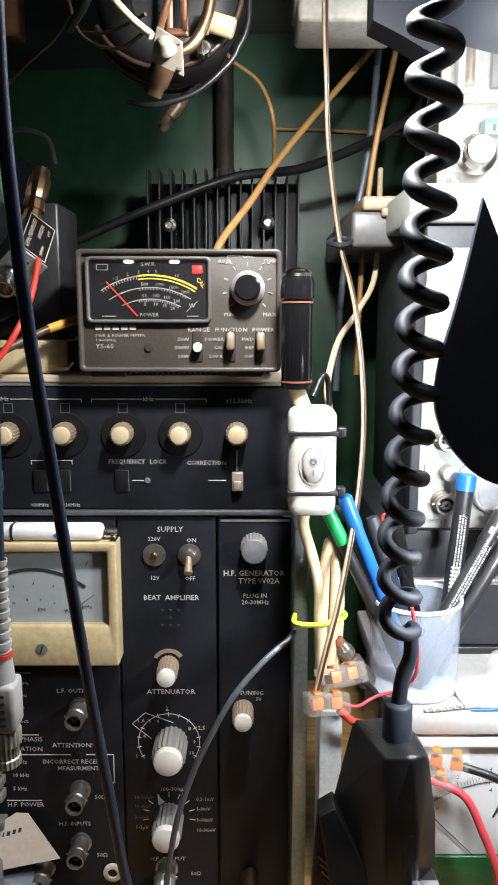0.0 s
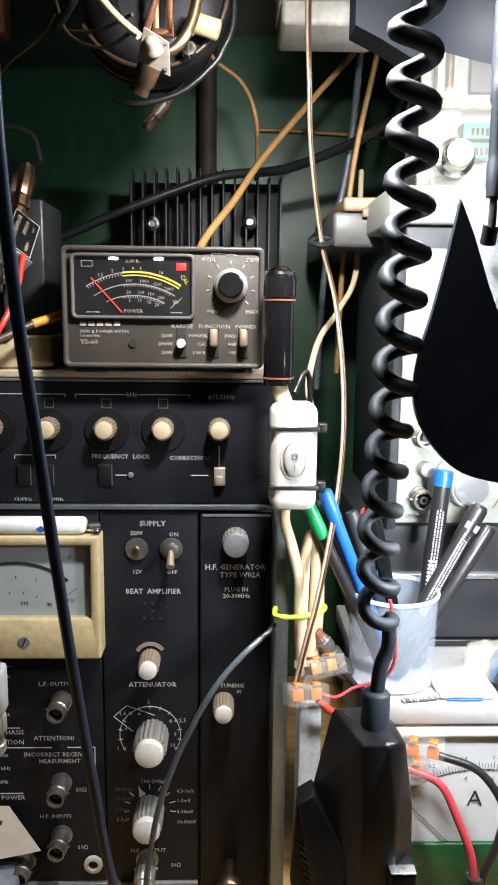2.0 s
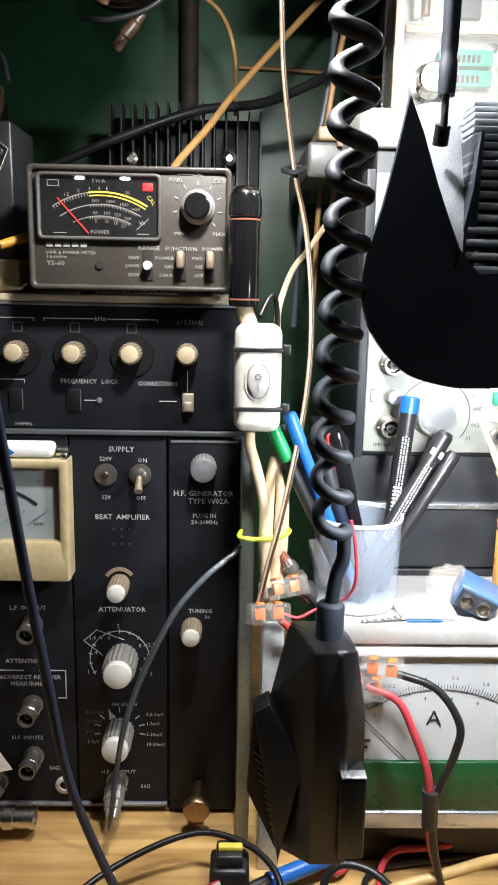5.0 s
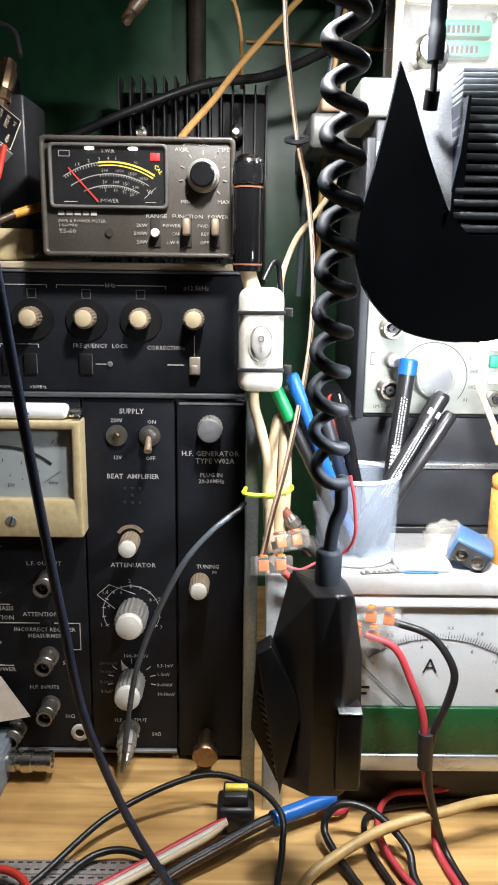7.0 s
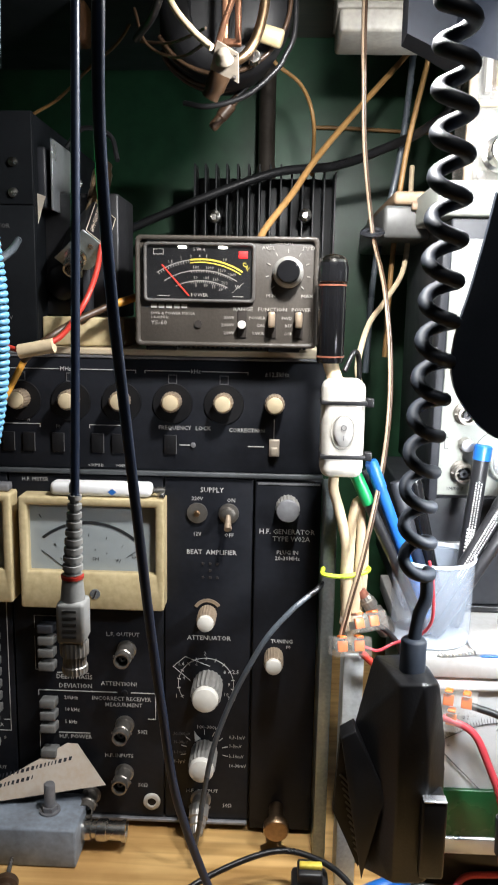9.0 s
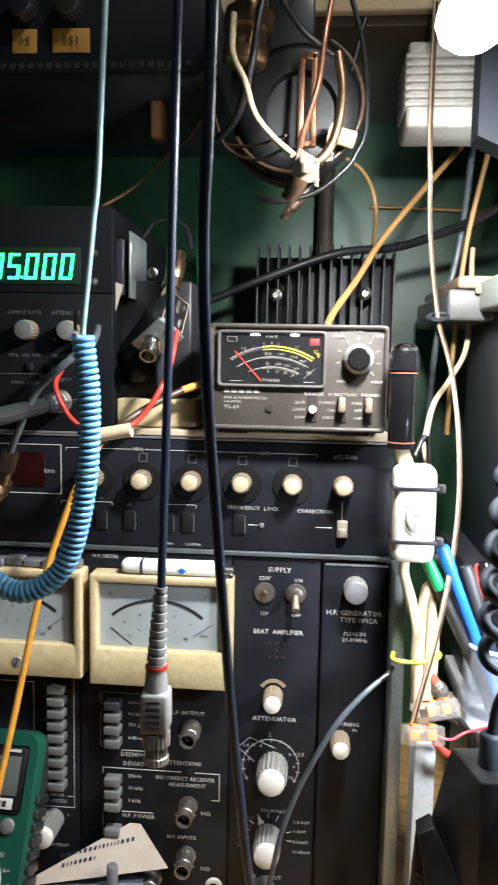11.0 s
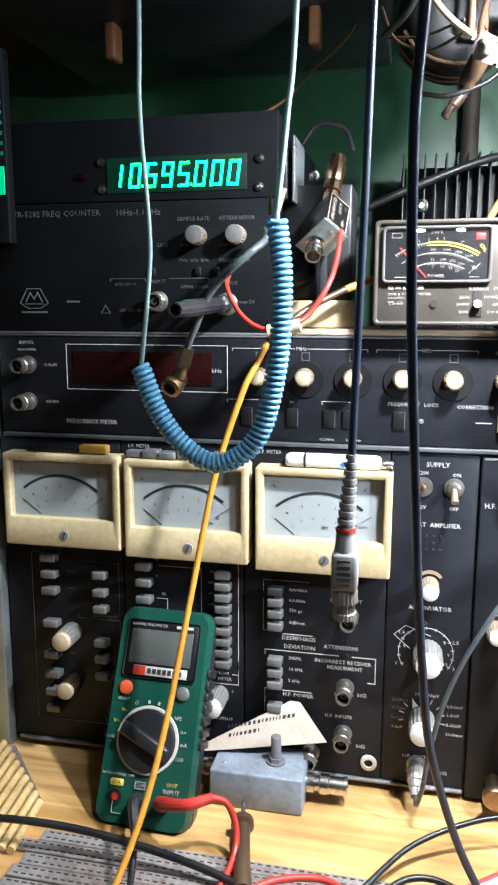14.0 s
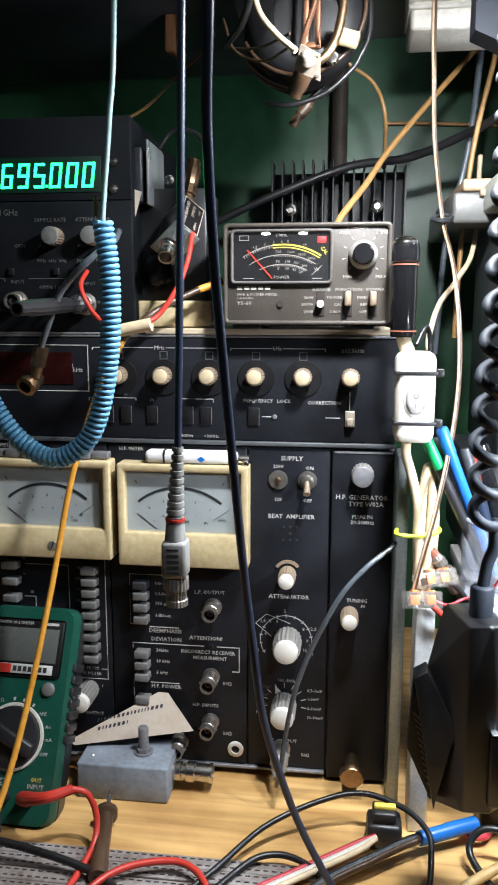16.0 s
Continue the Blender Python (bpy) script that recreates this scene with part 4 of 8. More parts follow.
    for s, x, z, h, al in (("CAL", -0.001, 1.3005, 0.0028, "CENTER"), ("AVG", -0.0225, 1.2965, 0.0026, "LEFT"), ("PEP", 0.0145, 1.2965, 0.0026, "LEFT"), ("MIN", -0.0145, 1.2585, 0.0026, "CENTER"), ("MAX", 0.0150, 1.2585, 0.0028, "CENTER"),
                           ("RANGE", -0.0370, 1.2475, 0.0030, "CENTER"), ("FUNCTION", -0.0130, 1.2475, 0.0028, "CENTER"), ("POWER", 0.0105, 1.2475, 0.0028, "CENTER"),
                           ("2kW", -0.0440, 1.2405, 0.0026, "RIGHT"), ("200W", -0.0440, 1.2345, 0.0026, "RIGHT"), ("20W", -0.0440, 1.2280, 0.0026, "RIGHT"),
                           ("POWER", -0.0185, 1.2405, 0.0024, "RIGHT"), ("CAL", -0.0185, 1.2345, 0.0024, "RIGHT"), ("S.W.R.", -0.0185, 1.2280, 0.0024, "RIGHT"),
                           ("FWD", 0.0035, 1.2405, 0.0024, "RIGHT"), ("REF", 0.0035, 1.2345, 0.0024, "RIGHT"), ("OFF", 0.0035, 1.2280, 0.0024, "RIGHT"),
                           ("SWR & POWER METER", -0.1130, 1.2432, 0.0022, "LEFT"), ("1.8-60MHz", -0.1130, 1.2400, 0.0020, "LEFT"), ("YS-60", -0.1130, 1.2355, 0.0034, "LEFT")):
        words(bm, s, x, z, h, fm, align=al, wide=1.15)
    for i in range(5):
        plate(bm, [(-0.1128 + i * 0.0063, 1.2474), (-0.1082 + i * 0.0063, 1.2474), (-0.1082 + i * 0.0063, 1.2508), (-0.1128 + i * 0.0063, 1.2508)], fm, 0.0004)
    for x in (-0.0145, 0.0125):
        stroke(bm, [(x - 0.003, 1.2952), (x - 0.0016, 1.2952), (x - 0.0016, 1.2975), (x + 0.0012, 1.2975), (x + 0.0012, 1.2952), (x + 0.0024, 1.2952)], 0.0004, fm)
    stroke(bm, [(-0.0155, 1.2988), (-0.0155, 1.3005), (-0.006, 1.3005)], 0.0005, fm)
    part("lettering", bm, M_SOFTINK, t)
    for x, z, mt in ((-0.0378, 1.2350, M_CAPW), (-0.0135, 1.2440, M_BRASS), (0.0085, 1.2440, M_BRASS)):
        s = quick("slide_slot", M_HOLE, t, lambda b: box(b, x - 0.0038, x + 0.0038, y - 0.0006, y + 0.0003, 1.2245, 1.2465, 0.0003))
        if mt is M_CAPW:
            quick("switch_lever", M_CAPW, s, lambda b: lathe(b, (x, y, z), (0, -1, 0), [(0, 0), (0.0034, 0), (0.0034, 0.006), (0.003, 0.007), (0, 0.0072)], 20))
        else:
            quick("switch_lever", M_SATINB, s, lambda b: (box(b, x - 0.003, x + 0.003, y - 0.010, y, z - 0.011, z + 0.002, 0.0018, 2)), "cream lever worn brown")
    quick("trim_hole", M_HOLE, t, lambda b: lathe(b, (-0.0737, y - 0.0002, 1.2350), (0, -1, 0), [(0, 0), (0.0030, 0), (0.003, 0.0008), (0, 0.0008)], 20))
    quick("vent_edge", M_BLACK, t, lambda b: [box(b, -0.095 + 0.004 * k, -0.093 + 0.004 * k, -0.02, -0.004, 1.2152, 1.2167) for k in range(28)])
    return t


swr_meter()

DIGITS = {"0": [(0, 0), (1, 0), (1, 1), (0, 1)], "1": [(0.7, 0), (0.7, 1)], "5": [(1, 1), (0, 1), (0, 0.5), (1, 0.5), (1, 0), (0, 0)],
          "6": [(1, 1), (0, 1), (0, 0), (1, 0), (1, 0.5), (0.15, 0.5)], "9": [(0.85, 0.5), (0, 0.5), (0, 1), (1, 1), (1, 0), (0, 0)]}


def freq_counter():
    t = thing("frequency_counter", (-0.36, 0.1, 1.2070), "black bench frequency counter with glowing green digits on the rack", "instrument")
    quick("case", M_COUNTER, t, lambda b: box(b, -0.498, -0.2150, 0.0052, 0.26, 1.2085, 1.405, 0.002))
    f = quick("front_panel", M_COUNTER, t, lambda b: box(b, -0.4985, -0.2145, -0.0005, 0.005, 1.2085, 1.330, 0.001))
    d = quick("display_panel", M_COUNTER, t, lambda b: box(b, -0.4985, -0.2145, -0.0005, 0.005, 1.3305, 1.405, 0.001))
    w = quick("display_window", M_BLOOM, t, lambda b: box(b, -0.378, -0.243, -0.0016, -0.0006, 1.338, 1.3695, 0.0002), "display window with a weak green glow added as the digits' bloom")
    dw, dh, lean, x = 0.0086, 0.0200, 0.0028, -0.3712
    dm = front(0, -0.0018, 0)
    for ch in "10.695.000":
        if ch == ".":
            quick("decimal_point", M_LED, w, lambda b: box(b, x - 0.0044, x - 0.0024, -0.0024, -0.0017, 1.3425, 1.3447), "glowing green point")
            continue
        line = [(x + dw * u + lean * v, 1.3430 + dh * v) for u, v in DIGITS[ch]]
        quick("digit", M_LED, w, lambda b: stroke(b, line, 0.0024, dm, 0.0006, closed=ch == "0"), "glowing green digit")
        x += 0.0158
    for x, z in ((-0.231, 1.3645), (-0.2315, 1.340), (-0.3835, 1.3665), (-0.3835, 1.342)):
        quick("screw", M_CHROME, d, lambda b: lathe(b, (x, -0.0005, z), (0, -1, 0), [(0, 0), (0.0042, 0), (0.0038, 0.002), (0.001, 0.003), (0, 0.0024)], 16))
    quick("red_lamp", M_REDWIN, d, lambda b: lathe(b, (-0.402, -0.0005, 1.354), (0, -1, 0), [(0, 0), (0.0032, 0), (0.003, 0.004), (0, 0.0055)], 14), "small red lamp, unlit")
    knob(f, -0.2895, 1.2975, 0.0088, 0.014, M_KEY, skirt=M_SATINB), knob(f, -0.2518, 1.2975, 0.0088, 0.014, M_KEY, skirt=M_SATINB)
    socket(f, -0.3295, 1.2375, 0.0078, 0.016), socket(f, -0.262, 1.2350, 0.0085, 0.014)
    for x in (-0.29, -0.272, -0.335):
        quick("small_button", M_PANEL2, f, lambda b: box(b, x - 0.003, x + 0.003, -0.003, 0, 1.262, 1.269, 0.0006))
    bm = B()
    m = front(0, -0.0007, 0)
    for s, x, z, h, al in (("TR-5282 FREQ COUNTER", -0.477, 1.3205, 0.0056, "LEFT"), ("10Hz-1.1GHz", -0.371, 1.3200, 0.0056, "LEFT"), ("SAMPLE RATE", -0.294, 1.3130, 0.0036, "CENTER"), ("ATTENUATOR", -0.2525, 1.3130, 0.0036, "CENTER"),
                           ("GATE", -0.325, 1.2895, 0.0032, "CENTER"), ("MIN", -0.302, 1.2890, 0.003, "CENTER"), ("MIN", -0.264, 1.2890, 0.003, "CENTER"), ("MHz  kHz  kHz", -0.294, 1.2755, 0.0032, "CENTER"), ("PREAMP PWR", -0.2545, 1.2750, 0.0034, "CENTER"),
                           ("x100 x10 x1", -0.362, 1.2540, 0.003, "CENTER"), ("INPUT", -0.329, 1.2560, 0.0034, "CENTER"), ("60MHz 1.1GHz", -0.293, 1.2510, 0.0032, "CENTER"), ("INPUT", -0.258, 1.2540, 0.0032, "CENTER"), ("max 5V", -0.243, 1.2370, 0.0034, "CENTER"),
                           ("250  250  50 max.V", -0.352, 1.2290, 0.003, "CENTER")):
        words(bm, s, x, z, h, m, align=al)
    stroke(bm, [(-0.378, 1.2560), (-0.378, 1.2590), (-0.342, 1.2590), (-0.342, 1.2560)], 0.0005, m), stroke(bm, [(-0.318, 1.2590), (-0.280, 1.2590), (-0.280, 1.2560)], 0.0005, m)
    stroke(bm, [(-0.388, 1.2265), (-0.3835, 1.2340), (-0.379, 1.2265)], 0.0006, m, closed=True)
    stroke(bm, [(-0.474, 1.2360), (-0.466, 1.2500), (-0.452, 1.2500), (-0.444, 1.2360), (-0.452, 1.2310), (-0.466, 1.2310)], 0.0010, m, closed=True)
    stroke(bm, [(-0.468, 1.2370), (-0.463, 1.2460), (-0.459, 1.2400), (-0.455, 1.2460), (-0.450, 1.2370)], 0.0012, m), stroke(bm, [(-0.469, 1.2352), (-0.449, 1.2352)], 0.001, m)
    box(bm, -0.473, -0.445, -0.0012, -0.0007, 1.2262, 1.2282)
    box(bm, -0.424, -0.410, -0.0012, -0.0007, 1.2365, 1.2385)
    part("lettering", bm, M_FADED, f)
    quick("divider", M_TRIM, t, lambda b: box(b, -0.4985, -0.2145, -0.0015, 0.004, 1.2064, 1.2084, 0.0004))


freq_counter()


# green patches at the counter's left edge, built as emitting bars
def bar_display():
    t = thing("bar_display", (-0.486, -0.006, 1.2930), "narrow black case with a glowing green bar", "instrument")
    quick("case", M_COUNTER, t, lambda b: box(b, -0.4985, -0.4740, -0.014, -0.0008, 1.2930, 1.470, 0.0015))
    quick("lit_bar", M_BARGLOW, t, lambda b: box(b, -0.4855, -0.4765, -0.0152, -0.0138, 1.3380, 1.3640, 0.0006), "glowing green bar")
    for k in range(7):
        quick("segment", M_BARDIM, t, lambda b: box(b, -0.4860, -0.4770, -0.0150, -0.0138, 1.3740 + 0.0092 * k, 1.3775 + 0.0092 * k, 0.0004), "dim green segment")


M_BARGLOW = glow("green_bar_glow", (0.005, 0.16, 0.06), 1.0)
M_BARDIM = glow("dim_green_segment", (0.001, 0.03, 0.014), 1.0)
bar_display()


# ---- behind and above the rack ----
def heat_sink():
    t = thing("heat_sink", (-0.03, 0.30, 1.2070), "black finned heat sink standing behind the power meter", "heat sink")
    quick("base_plate", M_HEAT, t, lambda b: box(b, -0.112, 0.055, 0.300, 0.312, 1.2064, 1.402, 0.001))
    for k in range(14):
        x = -0.109 + 0.0125 * k
        quick("fin", M_HEAT, t, lambda b: box(b, x - 0.0011, x + 0.0011, 0.262, 0.2995, 1.2070, 1.412 if k < 9 else 1.404, 0.0004))
    for x, z in ((-0.086, 1.353), (0.020, 1.356)):
        quick("screw", M_CHROME, t, lambda b: lathe(b, (x, 0.2995, z), (0, -1, 0), [(0, 0), (0.0075, 0), (0.0075, 0.040), (0.004, 0.042), (0.003, 0.0385), (0, 0.0385)], 16))


heat_sink()


def pipe():
    bm = B()
    lathe(bm, (-0.0285, 0.36, 1.2064), (0, 0, 1), [(0, 0), (0.0125, 0), (0.0125, 0.218), (0.0105, 0.222), (0.0105, 0.38), (0, 0.38)], 20)
    part("post", bm, M_POST, None, "brown-grey steel post at the back wall", "post", base=(-0.0285, 0.36, 1.2064))


pipe()


def cable(name, pts, r, material, label, n=8, per=8, category="cable", taper=None):
    bm = B()
    tube(bm, pts, r, n, per, taper)
    return part(name, bm, material, None, label, category, base=pts[0])


cable("ochre_cable", [(-0.03, 0.03, 1.290), (-0.024, 0.05, 1.315), (0.002, 0.10, 1.356), (0.027, 0.15, 1.399), (0.072, 0.2, 1.459), (0.13, 0.25, 1.531), (0.17, 0.28, 1.589)], 0.0033, M_ORANGECABLE, "ochre cable running from the power meter up to the shelf")
cable("black_cable", [(-0.30, 0.24, 1.262), (-0.22, 0.25, 1.318), (-0.165, 0.25, 1.344), (-0.09, 0.25, 1.375), (-0.014, 0.25, 1.401), (0.05, 0.23, 1.405), (0.098, 0.2, 1.417), (0.138, 0.15, 1.43), (0.16, 0.14, 1.46), (0.17, 0.13, 1.59)], 0.0048, M_BLKCABLE, "thick black cable crossing in front of the heat sink")
cable("brown_wire", [(-0.025, 0.18, 1.515), (-0.018, 0.2, 1.502), (0.010, 0.2, 1.480), (0.024, 0.2, 1.444), (0.026, 0.26, 1.40)], 0.0022, M_ORANGECABLE, "loose brown wire end hanging near the wall")
cable("tan_wire", [(-0.273, 0.151, 1.406), (-0.273, 0.151, 1.429), (-0.235, 0.151, 1.452), (-0.201, 0.151, 1.483), (-0.166, 0.151, 1.515), (-0.13, 0.15, 1.59)], 0.0016, M_ORANGECABLE, "thin tan wire rising behind the counter")
# this tube is no cable: it draws the crease line of the wall
cable("tan_lead", [(0.030, 0.393, 1.4815), (0.07, 0.393, 1.4808), (0.12, 0.393, 1.4785), (0.16, 0.393, 1.4765), (0.21, 0.393, 1.4740)], 0.0024, M_ORANGECABLE, "thin tan line along the wall, standing for a crease")
cable("copper_lead", [(0.105, 0.16, 1.20), (0.108, 0.16, 1.30), (0.116, 0.16, 1.40), (0.135, 0.16, 1.50), (0.15, 0.16, 1.589)], 0.0028, M_ORANGECABLE, "ochre lead going up beside the wall")
cable("grey_lead", [(0.09, 0.2, 1.18), (0.096, 0.2, 1.30), (0.118, 0.2, 1.42), (0.13, 0.2, 1.589)], 0.0035, M_GREYCABLE, "grey lead going up beside the wall")


def hanging_coil():
    """The round coil former with its straps and connector, hung from the shelf."""
    t = thing("antenna_tuner_coil", (-0.07, 0.0, 1.590), "dark round coil assembly with copper straps and a silver connector plate", "radio part")
    quick("drum", M_PANEL2, t, lambda b: lathe(b, (-0.065, 0.06, 1.485), (0.15, -1, -0.1), [(0, 0), (0.046, 0), (0.052, 0.004), (0.052, 0.075), (0.046, 0.080), (0.030, 0.081), (0.028, 0.072), (0, 0.072)], 40))
    quick("hanger", M_BLACK, t, lambda b: box(b, -0.085, -0.045, 0.02, 0.10, 1.52, 1.5895, 0.002))
    for k in range(4):
        bm = B()
        q = 0.0535 + 0.0015 * (k % 2)
        y = 0.04 - 0.018 * k
        line = [(-0.065 + 0.01 * k * 0.2 + q * math.cos(radians(a)), y, 1.485 + q * math.sin(radians(a))) for a in range(-150, 61, 14)]
        tube(bm, line, 0.0018, 8, 3)
        part("winding", bm, M_BROWNMETAL, t)
    quick("strap", M_COPPER, t, lambda b: tube(b, [(-0.030, -0.06, 1.555), (-0.036, -0.075, 1.512), (-0.040, -0.082, 1.475), (-0.050, -0.10, 1.435), (-0.052, -0.115, 1.418)], 0.0022, 8))
    quick("white_lead", M_IVORYCABLE, t, lambda b: tube(b, [(-0.104, -0.07, 1.53), (-0.102, -0.09, 1.495), (-0.092, -0.10, 1.472), (-0.084, -0.105, 1.448), (-0.070, -0.11, 1.430), (-0.056, -0.116, 1.417)], 0.0024, 8))
    quick("strap", M_COPPER, t, lambda b: (box(b, -0.056, -0.051, -0.034, -0.031, 1.445, 1.515, 0.0012), box(b, -0.046, -0.041, -0.036, -0.033, 1.445, 1.515, 0.0012), box(b, -0.056, -0.041, -0.036, -0.031, 1.510, 1.516, 0.001), box(b, -0.056, -0.041, -0.036, -0.031, 1.444, 1.449, 0.001)))
    p = quick("connector_plate", M_GRIMY, t, lambda b: plate(b, [(-0.0111, -0.0038), (0.0073, -0.0132), (0.0087, 0.0045), (-0.0045, 0.0129)], Matrix.Translation((-0.046, -0.118, 1.408)) @ pose(0, 0, 0, 25, 0, -12) @ FRONT, 0.002), "bright silver flange plate")
    quick("connector_body", M_GRIMY, p, lambda b: lathe(b, (-0.047, -0.119, 1.409), (-0.2, -1, 0.5), [(0, 0), (0.0066, 0), (0.0060, 0.002), (0.0044, 0.003), (0.0042, 0.006), (0.0024, 0.0072), (0, 0.0074)], 20))
    for dx, dz in ((0.0055, -0.0095), (0.0062, 0.0028)):
        quick("hole", M_HOLE, p, lambda b: lathe(b, (-0.046 + dx, -0.1206 - dz * 0.4, 1.408 + dz), (0, -1, 0.4), [(0, 0), (0.0014, 0), (0.0013, 0.0008), (0, 0.0009)], 10))
    quick("connector_barrel", M_BROWNMETAL, t, lambda b: lathe(b, (-0.050, -0.10, 1.408), (-0.4, 0.35, -0.7), [(0, 0), (0.0072, 0), (0.0072, 0.013), (0.006, 0.015), (0.006, 0.020), (0, 0.02)], 20))
    quick("ceramic_post", M_CREAM, t, lambda b: lathe(b, (-0.030, -0.026, 1.4570), (1, -0.1, -0.32), [(0, 0), (0.0085, 0), (0.0085, 0.004), (0.0068, 0.005), (0.0068, 0.020), (0.0055, 0.021), (0, 0.021)], 24))
    quick("clamp_screw", M_CHROME, t, lambda b: (lathe(b, (-0.0315, -0.022, 1.4385), (0, -1, 0.2), [(0, 0), (0.0055, 0), (0.005, 0.005), (0, 0.006)], 18), box(b, -0.0320, -0.0310, -0.0285, -0.026, 1.434, 1.4445)))
    quick("clamp_ring", M_BRASS, t, lambda b: tube(b, [(-0.026, -0.06, 1.505), (-0.022, -0.066, 1.475), (-0.026, -0.07, 1.445), (-0.036, -0.075, 1.425), (-0.052, -0.075, 1.418)], 0.0036, 10))
    top = quick("top_connector", M_BRASS, t, lambda b: lathe(b, (-0.098, -0.05, 1.500), (0.1, 0.05, 1), [(0, 0), (0.014, 0), (0.0175, 0.004), (0.0175, 0.016), (0.0155, 0.018), (0.0155, 0.024), (0.019, 0.026), (0.019, 0.040), (0.013, 0.044), (0.013, 0.089), (0, 0.0892)], 32, 1, 0.0006))
    quick("black_loop", M_BLKCABLE, t, lambda b: tube(b, [(-0.02, 0.0, 1.585), (-0.004, 0.0, 1.53), (0.0, 0.0, 1.470), (-0.008, 0.0, 1.447), (-0.0165, 0.0, 1.435), (-0.0388, 0.0, 1.4174), (-0.0682, 0.0, 1.4091), (-0.09, 0.01, 1.414)], 0.0022, 8))
    quick("black_lead", M_BLKCABLE, t, lambda b: tube(b, [(-0.07, -0.06, 1.585), (-0.082, -0.085, 1.53), (-0.088, -0.09, 1.49), (-0.10, -0.07, 1.458), (-0.122, -0.03, 1.45)], 0.0030, 8))
    quick("black_lead", M_BLKCABLE, t, lambda b: tube(b, [(-0.088, -0.07, 1.588), (-0.075, -0.09, 1.545), (-0.055, -0.085, 1.515), (-0.03, -0.07, 1.50)], 0.0026, 8))
    quick("bus_wire", M_BROWNMETAL, t, lambda b: tube(b, [(-0.125, -0.02, 1.475), (-0.112, -0.04, 1.443), (-0.085, -0.06, 1.428), (-0.060, -0.09, 1.430)], 0.0012, 8))
    quick("bus_wire", M_BROWNMETAL, t, lambda b: tube(b, [(-0.118, -0.03, 1.448), (-0.09, -0.06, 1.438), (-0.062, -0.095, 1.436)], 0.0011, 8))
    j = thing("hanging_plug", (-0.067, 0.05, 1.40), "brown coaxial plug hanging on a cable behind the meter", "plug")
    quick("barrel", M_BROWNMETAL, j, lambda b: lathe(b, (-0.048, 0.05, 1.430), (-0.6, 0, -0.72), [(0, 0), (0.0036, 0), (0.0040, 0.008), (0.0054, 0.010), (0.0054, 0.022), (0.0044, 0.024), (0.0044, 0.033), (0.0034, 0.035), (0, 0.035)], 20))
    quick("lead", M_BLKCABLE, j, lambda b: tube(b, [(-0.049, 0.05, 1.429), (-0.036, 0.05, 1.447), (-0.02, 0.06, 1.50), (0.0, 0.08, 1.588)], 0.003, 8))


hanging_coil()


M_FOOT = mat("brown_rubber_foot", (0.20, 0.09, 0.035), 0.6, var=0.3)


def hanging_box():
    t = thing("upper_instrument", (-0.30, 0.1, 1.515), "dark instrument fixed upside down under the shelf with ochre labels", "instrument")
    quick("case", M_DKGREY, t, lambda b: box(b, -0.52, -0.128, 0.004, 0.30, 1.522, 1.5895, 0.002))
    f = quick("front_panel", M_PANEL, t, lambda b: box(b, -0.52, -0.128, -0.001, 0.0035, 1.515, 1.5895, 0.001))
    for x0, x1, s in ((-0.339, -0.318, "15"), (-0.3012, -0.280, "50"), (-0.266, -0.234, "150")):
        l = quick("label", M_ORANGELABEL, f, lambda b: box(b, x0, x1, -0.0022, -0.0005, 1.531, 1.5505, 0.0003), "ochre paper label")
        quick("lettering", M_BLACKINK, l, lambda b: words(b, s, 0, 0, 0.0075, front((x0 + x1) / 2, -0.0024, 1.541) @ pose(0, 0, 0, 0, 0, 180)))
    for x in (-0.408, -0.196):
        quick("foot", M_FOOT, t, lambda b: box(b, x - 0.006, x + 0.006, 0.088, 0.112, 1.486, 1.5218, 0.003), "brown rubber foot")
    quick("vent_slot", M_HOLE, f, lambda b: [box(b, -0.352 + 0.008 * k, -0.347 + 0.008 * k, -0.0018, -0.0008, 1.5185, 1.5235) for k in range(26)], kind="stuff")
    for x in (-0.328, -0.290, -0.250):
        knob(f, x, 1.568, 0.012, 0.014, M_BLACK, y=-0.001, skirt=M_DKGREY)


hanging_box()


